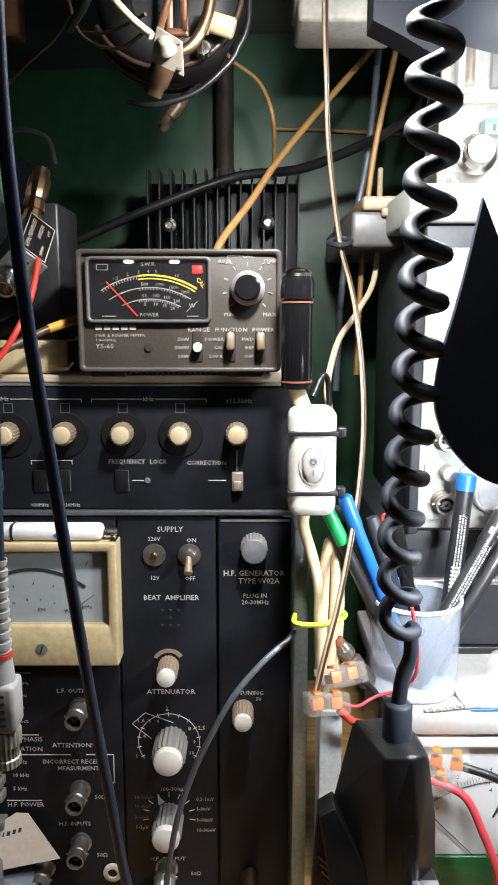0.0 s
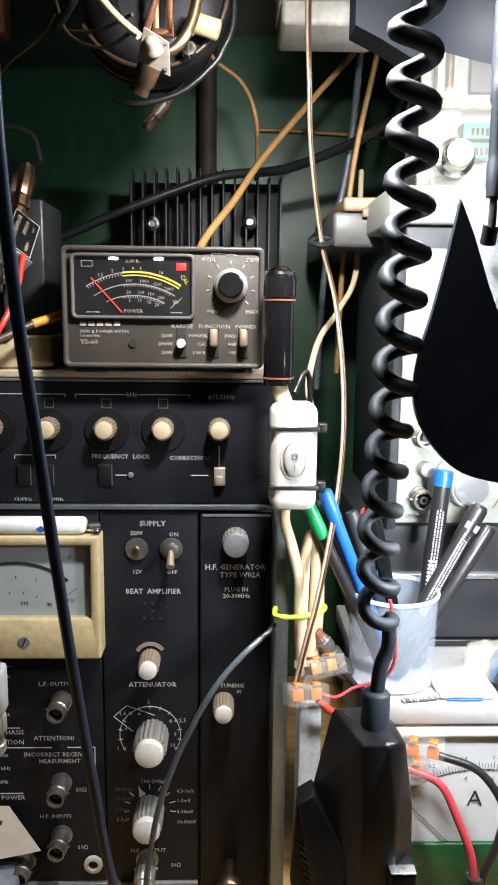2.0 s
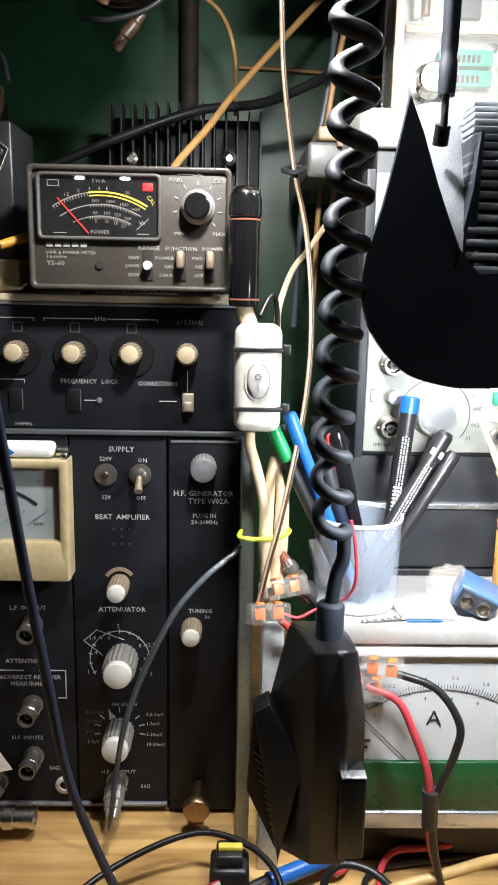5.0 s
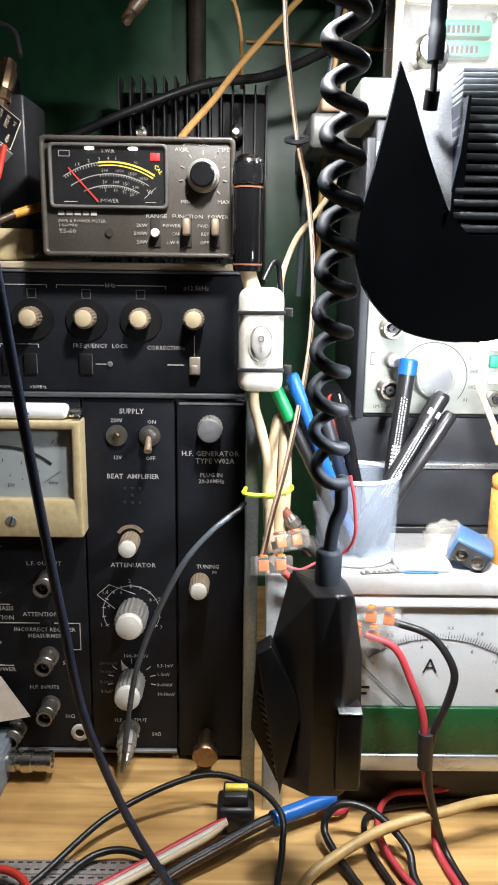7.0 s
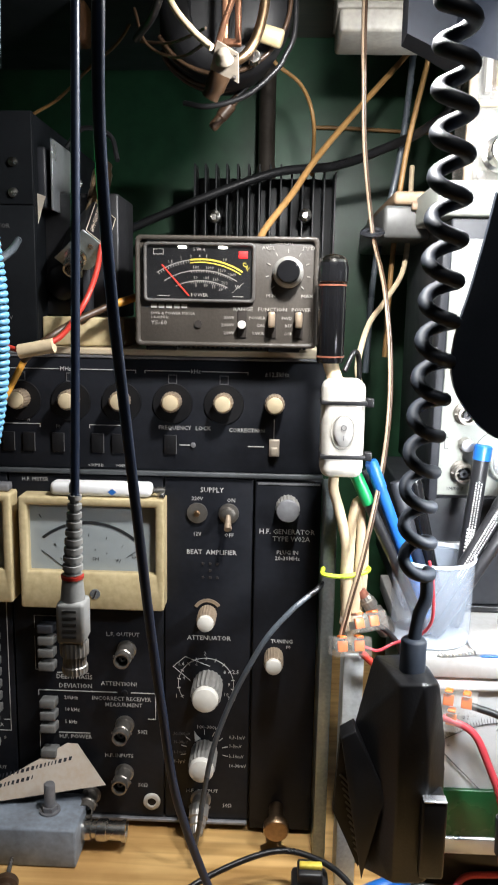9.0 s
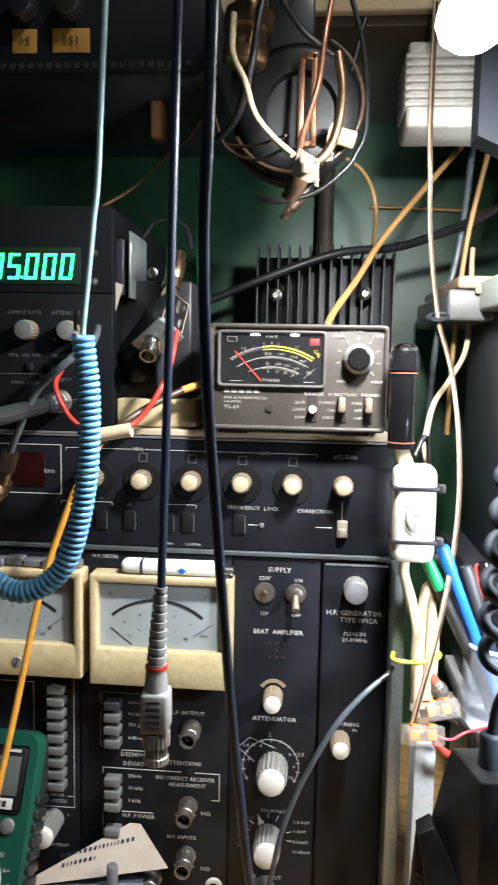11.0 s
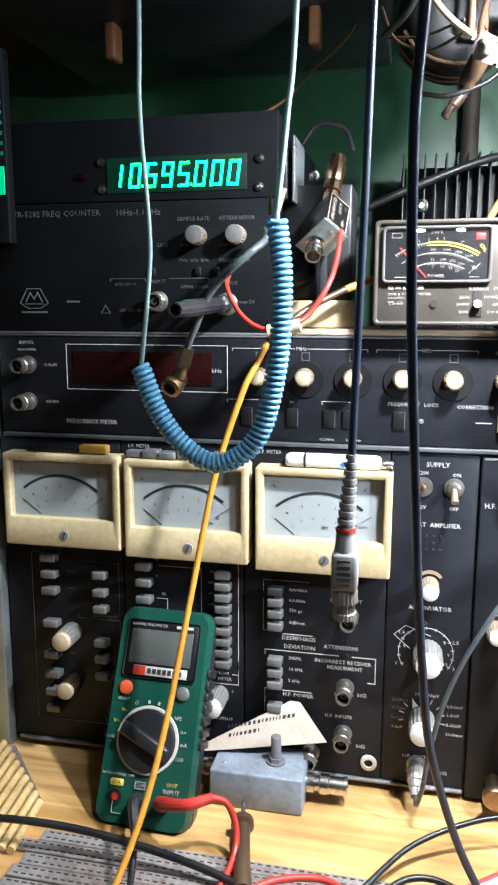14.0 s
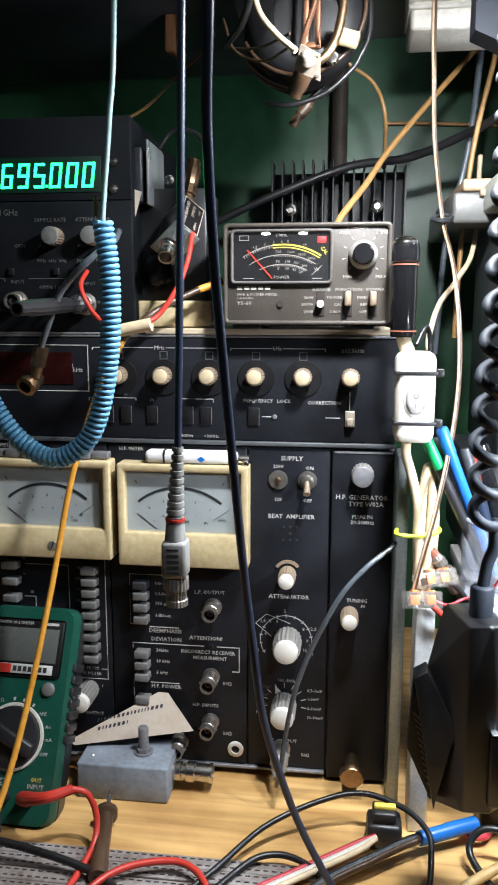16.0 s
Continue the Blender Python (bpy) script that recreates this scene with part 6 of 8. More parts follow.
def cast_box():
    t = thing("cast_metal_box", (-0.221, -0.03, 0.7552), "grey-blue cast metal box with coaxial connectors and a bolt", "radio part")
    quick("body", M_BOXGREY, t, lambda b: box(b, -0.267, -0.176, -0.060, -0.006, 0.7553, 0.7925, 0.0022))
    quick("bolt", M_TRIM, t, lambda b: (lathe(b, (-0.206, -0.034, 0.7926), (0, 0, 1), [(0, 0), (0.0095, 0), (0.0095, 0.0018), (0, 0.0018)], 24), lathe(b, (-0.206, -0.034, 0.7945), (0, 0, 1), [(0, 0), (0.0075, 0), (0.0075, 0.004), (0, 0.004)], 6), lathe(b, (-0.206, -0.034, 0.7986), (0, 0, 1), [(0, 0), (0.0052, 0), (0.0052, 0.0205), (0.0045, 0.0215), (0, 0.0215)], 18, 1, 0.0003)))
    quick("rivet", M_SILVER, t, lambda b: lathe(b, (-0.255, -0.045, 0.7926), (0, 0, 1), [(0, 0), (0.0022, 0), (0.0015, 0.001), (0, 0.0013)], 10))
    bm = B()
    lathe(bm, (-0.176, -0.033, 0.7745), (1, 0, 0), [(0, 0), (0.0092, 0), (0.0092, 0.008), (0.0075, 0.009), (0.0075, 0.013), (0.0098, 0.014), (0.0098, 0.022), (0.0085, 0.023), (0.0085, 0.036), (0.0095, 0.0365), (0.0095, 0.040), (0.006, 0.040), (0.006, 0.030), (0, 0.030)], 28)
    part("bnc_connector", bm, M_CHROME, t)
    quick("left_connector", M_BRASS, t, lambda b: lathe(b, (-0.267, -0.030, 0.774), (-1, 0, 0), [(0, 0), (0.009, 0), (0.009, 0.010), (0.0065, 0.011), (0.0065, 0.022), (0, 0.022)], 20))
    c = thing("handwritten_card", (-0.22, -0.02, 0.793), "worn white card with handwriting leaning over the metal box", "card")
    v = [Vector(p) for p in ((-0.285, -0.030, 0.797), (-0.278, -0.032, 0.7935), (-0.158, -0.018, 0.810), (-0.187, -0.005, 0.8425), (-0.197, -0.004, 0.8425))]
    ux = (v[2] - v[0]).normalized()
    uy = (v[3] - v[0])
    uy = (uy - ux * uy.dot(ux)).normalized()
    uz = ux.cross(uy)
    m = Matrix.Translation(v[0]) @ Matrix((ux, uy, uz)).transposed().to_4x4()
    inv = m.inverted()
    quick("card", M_CARD, c, lambda b: plate(b, [tuple((inv @ p).xy) for p in v], m, 0.0012))
    bm = B()
    rng = random.Random(4)
    for row, x0, x1, y0 in ((0, 0.030, 0.098, 0.0115), (1, 0.030, 0.062, 0.0035)):
        x = x0
        while x < x1:
            w = rng.uniform(0.0008, 0.0030)
            plate(bm, [(x, y0 + x * 0.14), (x + w, y0 + x * 0.14), (x + w + 0.001, y0 + x * 0.14 + 0.0034), (x + 0.001, y0 + x * 0.14 + 0.0034)], m @ Matrix.Translation((0, 0, 0.0013)), 0.0002)
            x += w + 0.0021
    part("writing_print", bm, M_DKGREY, c)
    h = thing("brown_plug", (-0.23, -0.12, 0.7552), "brown bakelite plug lying on the bench", "plug")
    quick("handle", M_BROWNMETAL, h, lambda b: lathe(b, (-0.2275, -0.088, 0.7675), (0.22, -1, -0.03), [(0, 0), (0.005, 0), (0.0062, 0.004), (0.0105, 0.006), (0.0105, 0.012), (0.0070, 0.014), (0.0070, 0.060), (0.0082, 0.085), (0.0075, 0.088), (0, 0.088)], 24))
    quick("pin", M_CHROME, h, lambda b: rod(b, (-0.2275, -0.087, 0.7675), (-0.231, -0.066, 0.7680), 0.002))


cast_box()


def slotted_mat():
    t = thing("slotted_strip_mat", (-0.22, -0.16, 0.7553), "grey-brown metal strips with rows of slots lying side by side", "metal strips")
    rng = random.Random(2)
    for k in range(8):
        y1 = -0.130 - 0.0155 * k
        x0, x1 = -0.415 + rng.uniform(-0.012, 0.012), -0.035 + rng.uniform(-0.015, 0.012)
        s = quick("strip", M_MAT, t, lambda b: box(b, x0, x1, y1 - 0.0142, y1, 0.7553, 0.7583 + 0.0006 * (k % 2), 0.0012))
        bm = B()
        x = x0 + 0.006
        while x < x1 - 0.01:
            for dy in (0.0035, 0.0105):
                box(bm, x, x + 0.0042, y1 - dy - 0.0007, y1 - dy + 0.0007, 0.7560, 0.7585 + 0.0006 * (k % 2))
            x += 0.0072
        part("perforation", bm, M_HOLE, s, kind="stuff")


slotted_mat()


def rush_mat():
    t = thing("ribbed_pad", (-0.47, -0.09, 0.7553), "tan ribbed cord pad lying on the bench beside the rack", "pad")
    bm = B()
    for k in range(14):
        x = -0.5480 + 0.0098 * k
        end = min(-0.008, -0.010 - (x + 0.5) * 1.105)
        pts = [Vector((x - 0.10 * (y + 0.16), y, 0.7592 + 0.0003 * ((j + k) % 2))) for j, y in enumerate([-0.165 + (end + 0.165) * q / 8 for q in range(9)])]
        quick("cord", M_RUSH, t, lambda b: tube(b, pts, 0.0042, 7, 3))
    quick("backing", M_MAT, t, lambda b: plate(b, [(-0.552, -0.165), (-0.420, -0.165), (-0.425, -0.095), (-0.500, -0.012), (-0.565, -0.012)], Matrix.Translation((0, 0, 0.7553)), 0.003))


M_RUSH = mat("tan_cord", (0.56, 0.40, 0.17), 0.6, var=0.35, blotch=40, dark=(0.36, 0.23, 0.08), bump=0.2)
rush_mat()


M_TANCABLE = mat("tan_cable_sheath", (0.52, 0.35, 0.14), 0.4, var=0.2)


def bench_cables():
    cable("black_cable", [(-0.16, -0.21, 0.7605), (-0.119, -0.159, 0.7645), (-0.071, -0.10, 0.775), (-0.004, -0.072, 0.79), (0.040, -0.081, 0.79), (0.065, -0.109, 0.786), (0.066, -0.134, 0.775), (0.061, -0.161, 0.764), (0.05, -0.21, 0.760)], 0.0026, M_BLKCABLE, "black cable arching over the bench top")
    cable("black_cable", [(-0.13, -0.20, 0.7600), (-0.104, -0.160, 0.762), (-0.078, -0.133, 0.7655), (-0.048, -0.131, 0.7655), (-0.015, -0.156, 0.762), (0.0, -0.20, 0.760)], 0.0028, M_BLKCABLE, "black cable curled on the bench top")
    cable("black_cable", [(-0.60, -0.13, 0.7600), (-0.50, -0.155, 0.772), (-0.434, -0.160, 0.786), (-0.36, -0.155, 0.783), (-0.278, -0.158, 0.774), (-0.209, -0.172, 0.7660), (-0.16, -0.21, 0.7625)], 0.0034, M_BLKCABLE, "thick black cable lying across the bench")
    for k, (mt, nm) in enumerate(((M_PINK, "red"), (M_WHITE, "white"), (M_IVORYCABLE, "pale"))):
        d = 0.0052 * k
        cable(nm + "_ribbon_wire", [(0.022, -0.100 - d * 0.3, 0.770), (0.006, -0.108 - d, 0.768), (-0.034, -0.135 - d, 0.7645), (-0.069, -0.160 - d, 0.7630), (-0.12, -0.20 - d, 0.7625)], 0.0027, mt, "flat " + nm + " wire running over the bench to a fuse holder", category="wire")
    for k, mt in enumerate((M_BLKCABLE, M_GREYCABLE, M_BROWNMETAL)):
        d = 0.0055 * k
        cable("fuse_lead", [(0.095, -0.082 - d * 0.4, 0.774), (0.054, -0.100 - d * 0.5, 0.7715), (0.018, -0.124 - d * 0.6, 0.7690), (-0.020, -0.150 - d * 0.6, 0.7650), (-0.06, -0.19 - d, 0.7625)], 0.0030, mt, "dark lead taped in a bundle on the bench", category="wire")
    t = thing("blue_tape_sleeve", (0.08, -0.09, 0.766), "blue insulating tape wrapped round a bundle of leads", "tape")
    quick("sleeve", M_BLUE, t, lambda b: tube(b, [(0.059, -0.1005, 0.7715), (0.075, -0.094, 0.7725), (0.092, -0.0865, 0.774), (0.112, -0.078, 0.775)], 0.0066, 10))
    f = thing("fuse_holder", (0.03, -0.09, 0.7552), "black blade fuse holder with a yellow fuse standing on the bench", "fuse holder")
    quick("body", M_BLACK, f, lambda b: (box(b, 0.014, 0.045, -0.100, -0.072, 0.7555, 0.779, 0.004), box(b, 0.019, 0.040, -0.096, -0.076, 0.7785, 0.789, 0.002)))
    quick("fuse", M_YELLOWINK, f, lambda b: (box(b, 0.0205, 0.0395, -0.0900, -0.0840, 0.7885, 0.7930, 0.001), box(b, 0.0215, 0.0262, -0.0895, -0.0845, 0.7835, 0.7895, 0.0005), box(b, 0.0338, 0.0385, -0.0895, -0.0845, 0.7835, 0.7895, 0.0005)), "translucent yellow blade fuse")
    cable("cream_cable", [(0.42, -0.05, 0.7605), (0.32, -0.085, 0.778), (0.244, -0.098, 0.79), (0.192, -0.114, 0.79), (0.146, -0.121, 0.78), (0.105, -0.140, 0.77), (0.08, -0.161, 0.7645), (0.06, -0.21, 0.760)], 0.0042, M_TANCABLE, "cream cable arching over the bench top")
    cable("black_cable", [(0.19, -0.20, 0.7595), (0.167, -0.155, 0.7605), (0.164, -0.128, 0.77), (0.139, -0.108, 0.786), (0.113, -0.101, 0.786), (0.101, -0.111, 0.77), (0.118, -0.146, 0.7605), (0.14, -0.19, 0.7595)], 0.0032, M_BLKCABLE, "black cable looped on the bench top")
    cable("red_cable", [(0.30, -0.03, 0.7610), (0.202, -0.061, 0.77), (0.161, -0.069, 0.77), (0.146, -0.104, 0.7645), (0.16, -0.150, 0.7605), (0.19, -0.19, 0.7595)], 0.0028, M_PINK, "faded red cable curled on the bench top")
    cable("black_cable", [(0.30, -0.045, 0.7595), (0.23, -0.06, 0.7600), (0.15, -0.075, 0.7605), (0.135, -0.11, 0.7605), (0.15, -0.16, 0.7595)], 0.0026, M_BLKCABLE, "thin black cable on the bench top")
    cable("red_cable", [(0.115, -0.070, 0.7600), (0.100, -0.072, 0.7640), (0.108, -0.084, 0.7660), (0.120, -0.080, 0.7640), (0.126, -0.068, 0.7600)], 0.0030, M_PINK, "short curl of red cable beside blue tape")
    cable("red_cable", [(-0.231, -0.219, 0.7635), (-0.218, -0.199, 0.7645), (-0.202, -0.176, 0.768), (-0.18, -0.161, 0.77), (-0.149, -0.153, 0.77), (-0.128, -0.16, 0.768), (-0.113, -0.18, 0.7635), (-0.105, -0.202, 0.762)], 0.0030, M_RED, "red cable arching over the slotted strips")
    c = thing("output_coax", (-0.07, -0.03, 0.757), "grey coaxial cable plugged into the output socket and arching up", "cable")
    quick("plug", M_SATIN, c, lambda b: lathe(b, (-0.071, -0.018, 0.787), (0.0, -0.88, -0.47), [(0, -0.004), (0.0090, -0.004), (0.0090, 0.007), (0.0074, 0.008), (0.0074, 0.014), (0.0060, 0.015), (0.0052, 0.022), (0, 0.0225)], 28, 1, 0.0005), "nickel bayonet plug")
    quick("lead", M_GREYCABLE, c, lambda b: tube(b, [(-0.071, -0.0370, 0.7770), (-0.0712, -0.046, 0.7755), (-0.0698, -0.056, 0.7840), (-0.066, -0.062, 0.806), (-0.062, -0.064, 0.838), (-0.054, -0.07, 0.884), (-0.041, -0.073, 0.925), (-0.026, -0.077, 0.96), (-0.011, -0.078, 0.988), (0.008, -0.070, 1.008), (0.023, -0.06, 1.018)], 0.0023, 8))
    quick("tip", M_BLKCABLE, c, lambda b: tube(b, [(0.022, -0.0605, 1.0175), (0.030, -0.055, 1.022), (0.0335, -0.047, 1.024)], 0.0024, 8))


bench_cables()


# ---- beside the rack: cables, switch and connectors ----
def black_cylinder():
    t = thing("black_cylinder", (0.0335, -0.05, 1.200), "glossy black cylinder with a nickel cap and copper-red rings", "plug")
    quick("barrel", M_GLOSS, t, lambda b: lathe(b, (0.0335, -0.048, 1.207), (0, 0, 1), [(0, 0), (0.0100, 0), (0.0108, 0.002), (0.0108, 0.062), (0.0120, 0.063), (0.0120, 0.074), (0.0105, 0.078), (0, 0.078)], 32))
    for z in (1.2115, 1.2665):
        quick("ring", M_RINGRED, t, lambda b: lathe(b, (0.0335, -0.048, z), (0, 0, 1), [(0.0100, 0), (0.01125, 0), (0.01125, 0.0012), (0.0100, 0.0012)], 32), "thin copper-red ring")
    quick("cap", M_CHROME, t, lambda b: lathe(b, (0.0335, -0.048, 1.2845), (0, 0, 1), [(0, 0), (0.0110, 0), (0.0106, 0.002), (0.0080, 0.0045), (0.004, 0.006), (0, 0.0064)], 28), "nickel cap")
    quick("stem", M_IVORYCABLE, t, lambda b: tube(b, [(0.0335, -0.048, 1.209), (0.036, -0.048, 1.200), (0.040, -0.050, 1.190)], 0.0062, 12))


black_cylinder()


def inline_switch():
    t = thing("inline_switch", (0.045, -0.05, 1.116), "white inline rocker switch tied on with black cable ties", "switch")
    quick("body", M_WHITE, t, lambda b: box(b, 0.0275, 0.0615, -0.068, -0.040, 1.1175, 1.1955, 0.008, 4))
    bm = B()
    lathe(bm, (0, 0, 0), (0, 0, 1), [(0, 0), (0.0078, 0), (0.0078, 0.003), (0.006, 0.0045), (0, 0.005)], 32)
    for v in bm.verts:
        v.co = Vector((0.0445 + v.co.x, -0.0675 - v.co.z, 1.1555 + 1.55 * v.co.y))
    part("rocker", bm, M_SHELF, t, "light grey rocker")
    bm = B()
    lathe(bm, (0, 0, 0), (0, 0, 1), [(0.0082, 0), (0.0100, 0), (0.0096, 0.0016), (0.0084, 0.0016), (0.0082, 0)], 32)
    for v in bm.verts:
        v.co = Vector((0.0445 + v.co.x, -0.0675 - v.co.z, 1.1555 + 1.5 * v.co.y))
    part("rocker_rim", bm, M_WHITE, t)
    bm = B()
    m = front(0, -0.0728, 0)
    stroke(bm, arc(0.0445, 1.1590, 0.0020, 0, 360, 14), 0.0006, m), stroke(bm, [(0.0445, 1.149), (0.0445, 1.1530)], 0.0006, m)
    part("switch_print", bm, M_TRIM, t)
    for z in (1.1775, 1.1350):
        c = quick("cable_tie", M_BLACK, t, lambda b: box(b, 0.0268, 0.0622, -0.0688, -0.0392, z - 0.0016, z + 0.0016, 0.0006), "black cable tie")
        quick("tie_head", M_BLACK, c, lambda b: box(b, 0.0622, 0.0680, -0.064, -0.056, z - 0.0034, z + 0.0034, 0.0008))


inline_switch()
cable("ivory_cable", [(0.040, -0.052, 1.118), (0.040, -0.050, 1.105), (0.046, -0.052, 1.085), (0.0515, -0.054, 1.060), (0.052, -0.055, 1.033), (0.054, -0.052, 1.000), (0.056, -0.05, 0.985)], 0.0042, M_IVORYCABLE, "ivory mains cable hanging below the switch")
cable("ivory_cable", [(0.053, -0.050, 0.99), (0.055, -0.050, 1.03), (0.056, -0.050, 1.075), (0.060, -0.050, 1.096), (0.064, -0.049, 1.075), (0.063, -0.050, 1.03), (0.060, -0.05, 0.990), (0.058, -0.05, 0.975)], 0.0040, M_IVORYCABLE, "ivory mains cable folded into a loop")
cable("ivory_cable", [(0.068, -0.046, 1.07), (0.068, -0.047, 1.03), (0.065, -0.048, 0.995), (0.060, -0.05, 0.972)], 0.0032, M_IVORYCABLE, "ivory cable strand beside the rack post")
cable("ivory_cable", [(0.060, -0.02, 1.19), (0.0625, 0.02, 1.200), (0.068, 0.05, 1.215), (0.080, 0.09, 1.238), (0.10, 0.12, 1.262), (0.12, 0.15, 1.30), (0.13, 0.2, 1.40)], 0.0028, M_IVORYCABLE, "ivory cable curving up behind the switch")
cable("black_cable", [(0.046, -0.040, 1.20), (0.055, -0.03, 1.215), (0.060, -0.02, 1.195), (0.062, -0.01, 1.10)], 0.0022, M_BLKCABLE, "thin black cable behind the switch")


def lime_tie():
    bm = B()
    line = [(0.0345, -0.045, 1.036), (0.034, -0.060, 1.036), (0.050, -0.062, 1.0355), (0.068, -0.057, 1.038), (0.0715, -0.050, 1.039), (0.068, -0.043, 1.039)]
    tube(bm, line, 0.0019, 6, 6)
    part("lime_cable_tie", bm, M_LIME, None, "lime green cable tie round the ivory cables", "cable tie", base=line[0])


lime_tie()
cable("twin_wire", [(0.058, 0.05, 1.589), (0.058, 0.05, 1.49), (0.060, 0.05, 1.445), (0.064, 0.06, 1.39), (0.075, 0.068, 1.320), (0.0805, 0.04, 1.285), (0.083, 0.02, 1.262), (0.086, -0.0, 1.22), (0.0855, -0.02, 1.178), (0.081, -0.04, 1.14), (0.073, -0.06, 1.102), (0.062, -0.075, 1.055), (0.054, -0.08, 1.025), (0.047, -0.078, 0.99)], 0.0013, M_TANWIRE, "tan twin wire hanging from the shelf to the lever connectors", category="wire")
cable("twin_wire", [(0.0604, 0.0505, 1.589), (0.0604, 0.0505, 1.49), (0.0619, 0.0505, 1.445), (0.0659, 0.0605, 1.39), (0.0769, 0.0685, 1.320), (0.0824, 0.0405, 1.285), (0.0849, 0.0205, 1.262), (0.0879, 0.0, 1.22), (0.0874, -0.02, 1.178), (0.0829, -0.04, 1.14), (0.0749, -0.06, 1.102), (0.0639, -0.075, 1.055), (0.0559, -0.08, 1.025), (0.0489, -0.078, 0.99)], 0.0012, M_BROWNMETAL, "brown twin wire hanging from the shelf to the lever connectors", category="wire")


def lever_connector(x, y, z, turn, tip):
    t = thing("lever_connector", (x, y, z - 0.006), "clear wire connector with orange levers and red leads", "connector", "lever connectors")
    m = Matrix.Translation((x, y, z)) @ pose(0, 0, 0, tip, 0, turn)
    s = quick("shell", M_CLEARSHELL, t, lambda b: box(b, -0.015, 0.015, -0.013, 0.013, -0.0075, 0.0075, 0.0015, m=m), "clear plastic shell")
    for k in (-1, 1):
        quick("lever", M_LEVER, t, lambda b: (box(b, k * 0.0068 - 0.003, k * 0.0068 + 0.003, -0.009, 0.002, 0.0062, 0.0085, 0.0008, m=m), box(b, k * 0.0068 - 0.004, k * 0.0068 + 0.004, -0.006, -0.003, -0.004, 0.0045, 0.0006, m=m)), "orange lever")
        quick("clamp", M_SILVER, t, lambda b: box(b, k * 0.0068 - 0.003, k * 0.0068 + 0.003, -0.002, 0.008, -0.0045, 0.002, 0.0004, m=m))
    return t


lever_connector(0.055, -0.082, 0.985, 8, -20)
lever_connector(0.067, -0.070, 1.000, 25, -25)
cable("red_wire", [(0.066, -0.080, 0.984), (0.078, -0.078, 0.980), (0.092, -0.07, 0.983), (0.110, -0.075, 0.992), (0.118, -0.085, 1.01), (0.116, -0.09, 1.04), (0.112, -0.09, 1.06)], 0.0013, M_PINK, "thin red wire leaving a lever connector", category="wire")
cable("red_wire", [(0.064, -0.084, 0.981), (0.074, -0.084, 0.972), (0.086, -0.08, 0.966), (0.09, -0.07, 0.95)], 0.0030, M_RED, "red wire leaving a lever connector", category="wire")
cable("black_wire", [(0.076, -0.068, 0.999), (0.088, -0.066, 0.990), (0.098, -0.064, 0.975), (0.10, -0.05, 0.95)], 0.0024, M_BLKCABLE, "black wire leaving a lever connector", category="wire")


def coax_adaptor():
    t = thing("coax_adaptor", (0.085, -0.05, 0.975), "dark nickel coaxial adaptor with a brown rubber end", "plug")
    bm = B()
    lathe(bm, (0.0690, -0.049, 1.0138), (0.576, 0, -0.817), [(0.003, -0.004), (0.0050, 0), (0.0056, 0.003), (0.0066, 0.004), (0.0066, 0.010), (0.0052, 0.011), (0.0052, 0.0135), (0.0074, 0.0145), (0.0074, 0.021), (0.0058, 0.022), (0.0058, 0.025), (0.0080, 0.026), (0.0080, 0.036), (0.0066, 0.038), (0, 0.038)], 28, 1, 0.0003)
    part("barrel", bm, M_SOCK, t)
    quick("sleeve", M_RINGRED, t, lambda b: rod(b, (0.0648, -0.049, 1.0198), (0.0694, -0.049, 1.0133), 0.0046), "brown-red rubber end")
    quick("lead", M_BLKCABLE, t, lambda b: tube(b, [(0.0650, -0.049, 1.0195), (0.058, -0.047, 1.028), (0.052, -0.040, 1.030)], 0.0030, 8))


coax_adaptor()


def bracket():
    bm = B()
    box(bm, 0.0520, 0.0685, -0.070, -0.066, 0.7555, 0.972, 0.0008)
    box(bm, 0.0520, 0.0545, -0.066, -0.040, 0.7555, 0.972, 0.0008)
    part("alu_bracket", bm, M_LIGHTALU, None, "grey aluminium angle standing beside the rack", "bracket", base=(0.06, -0.06, 0.7555))


bracket()


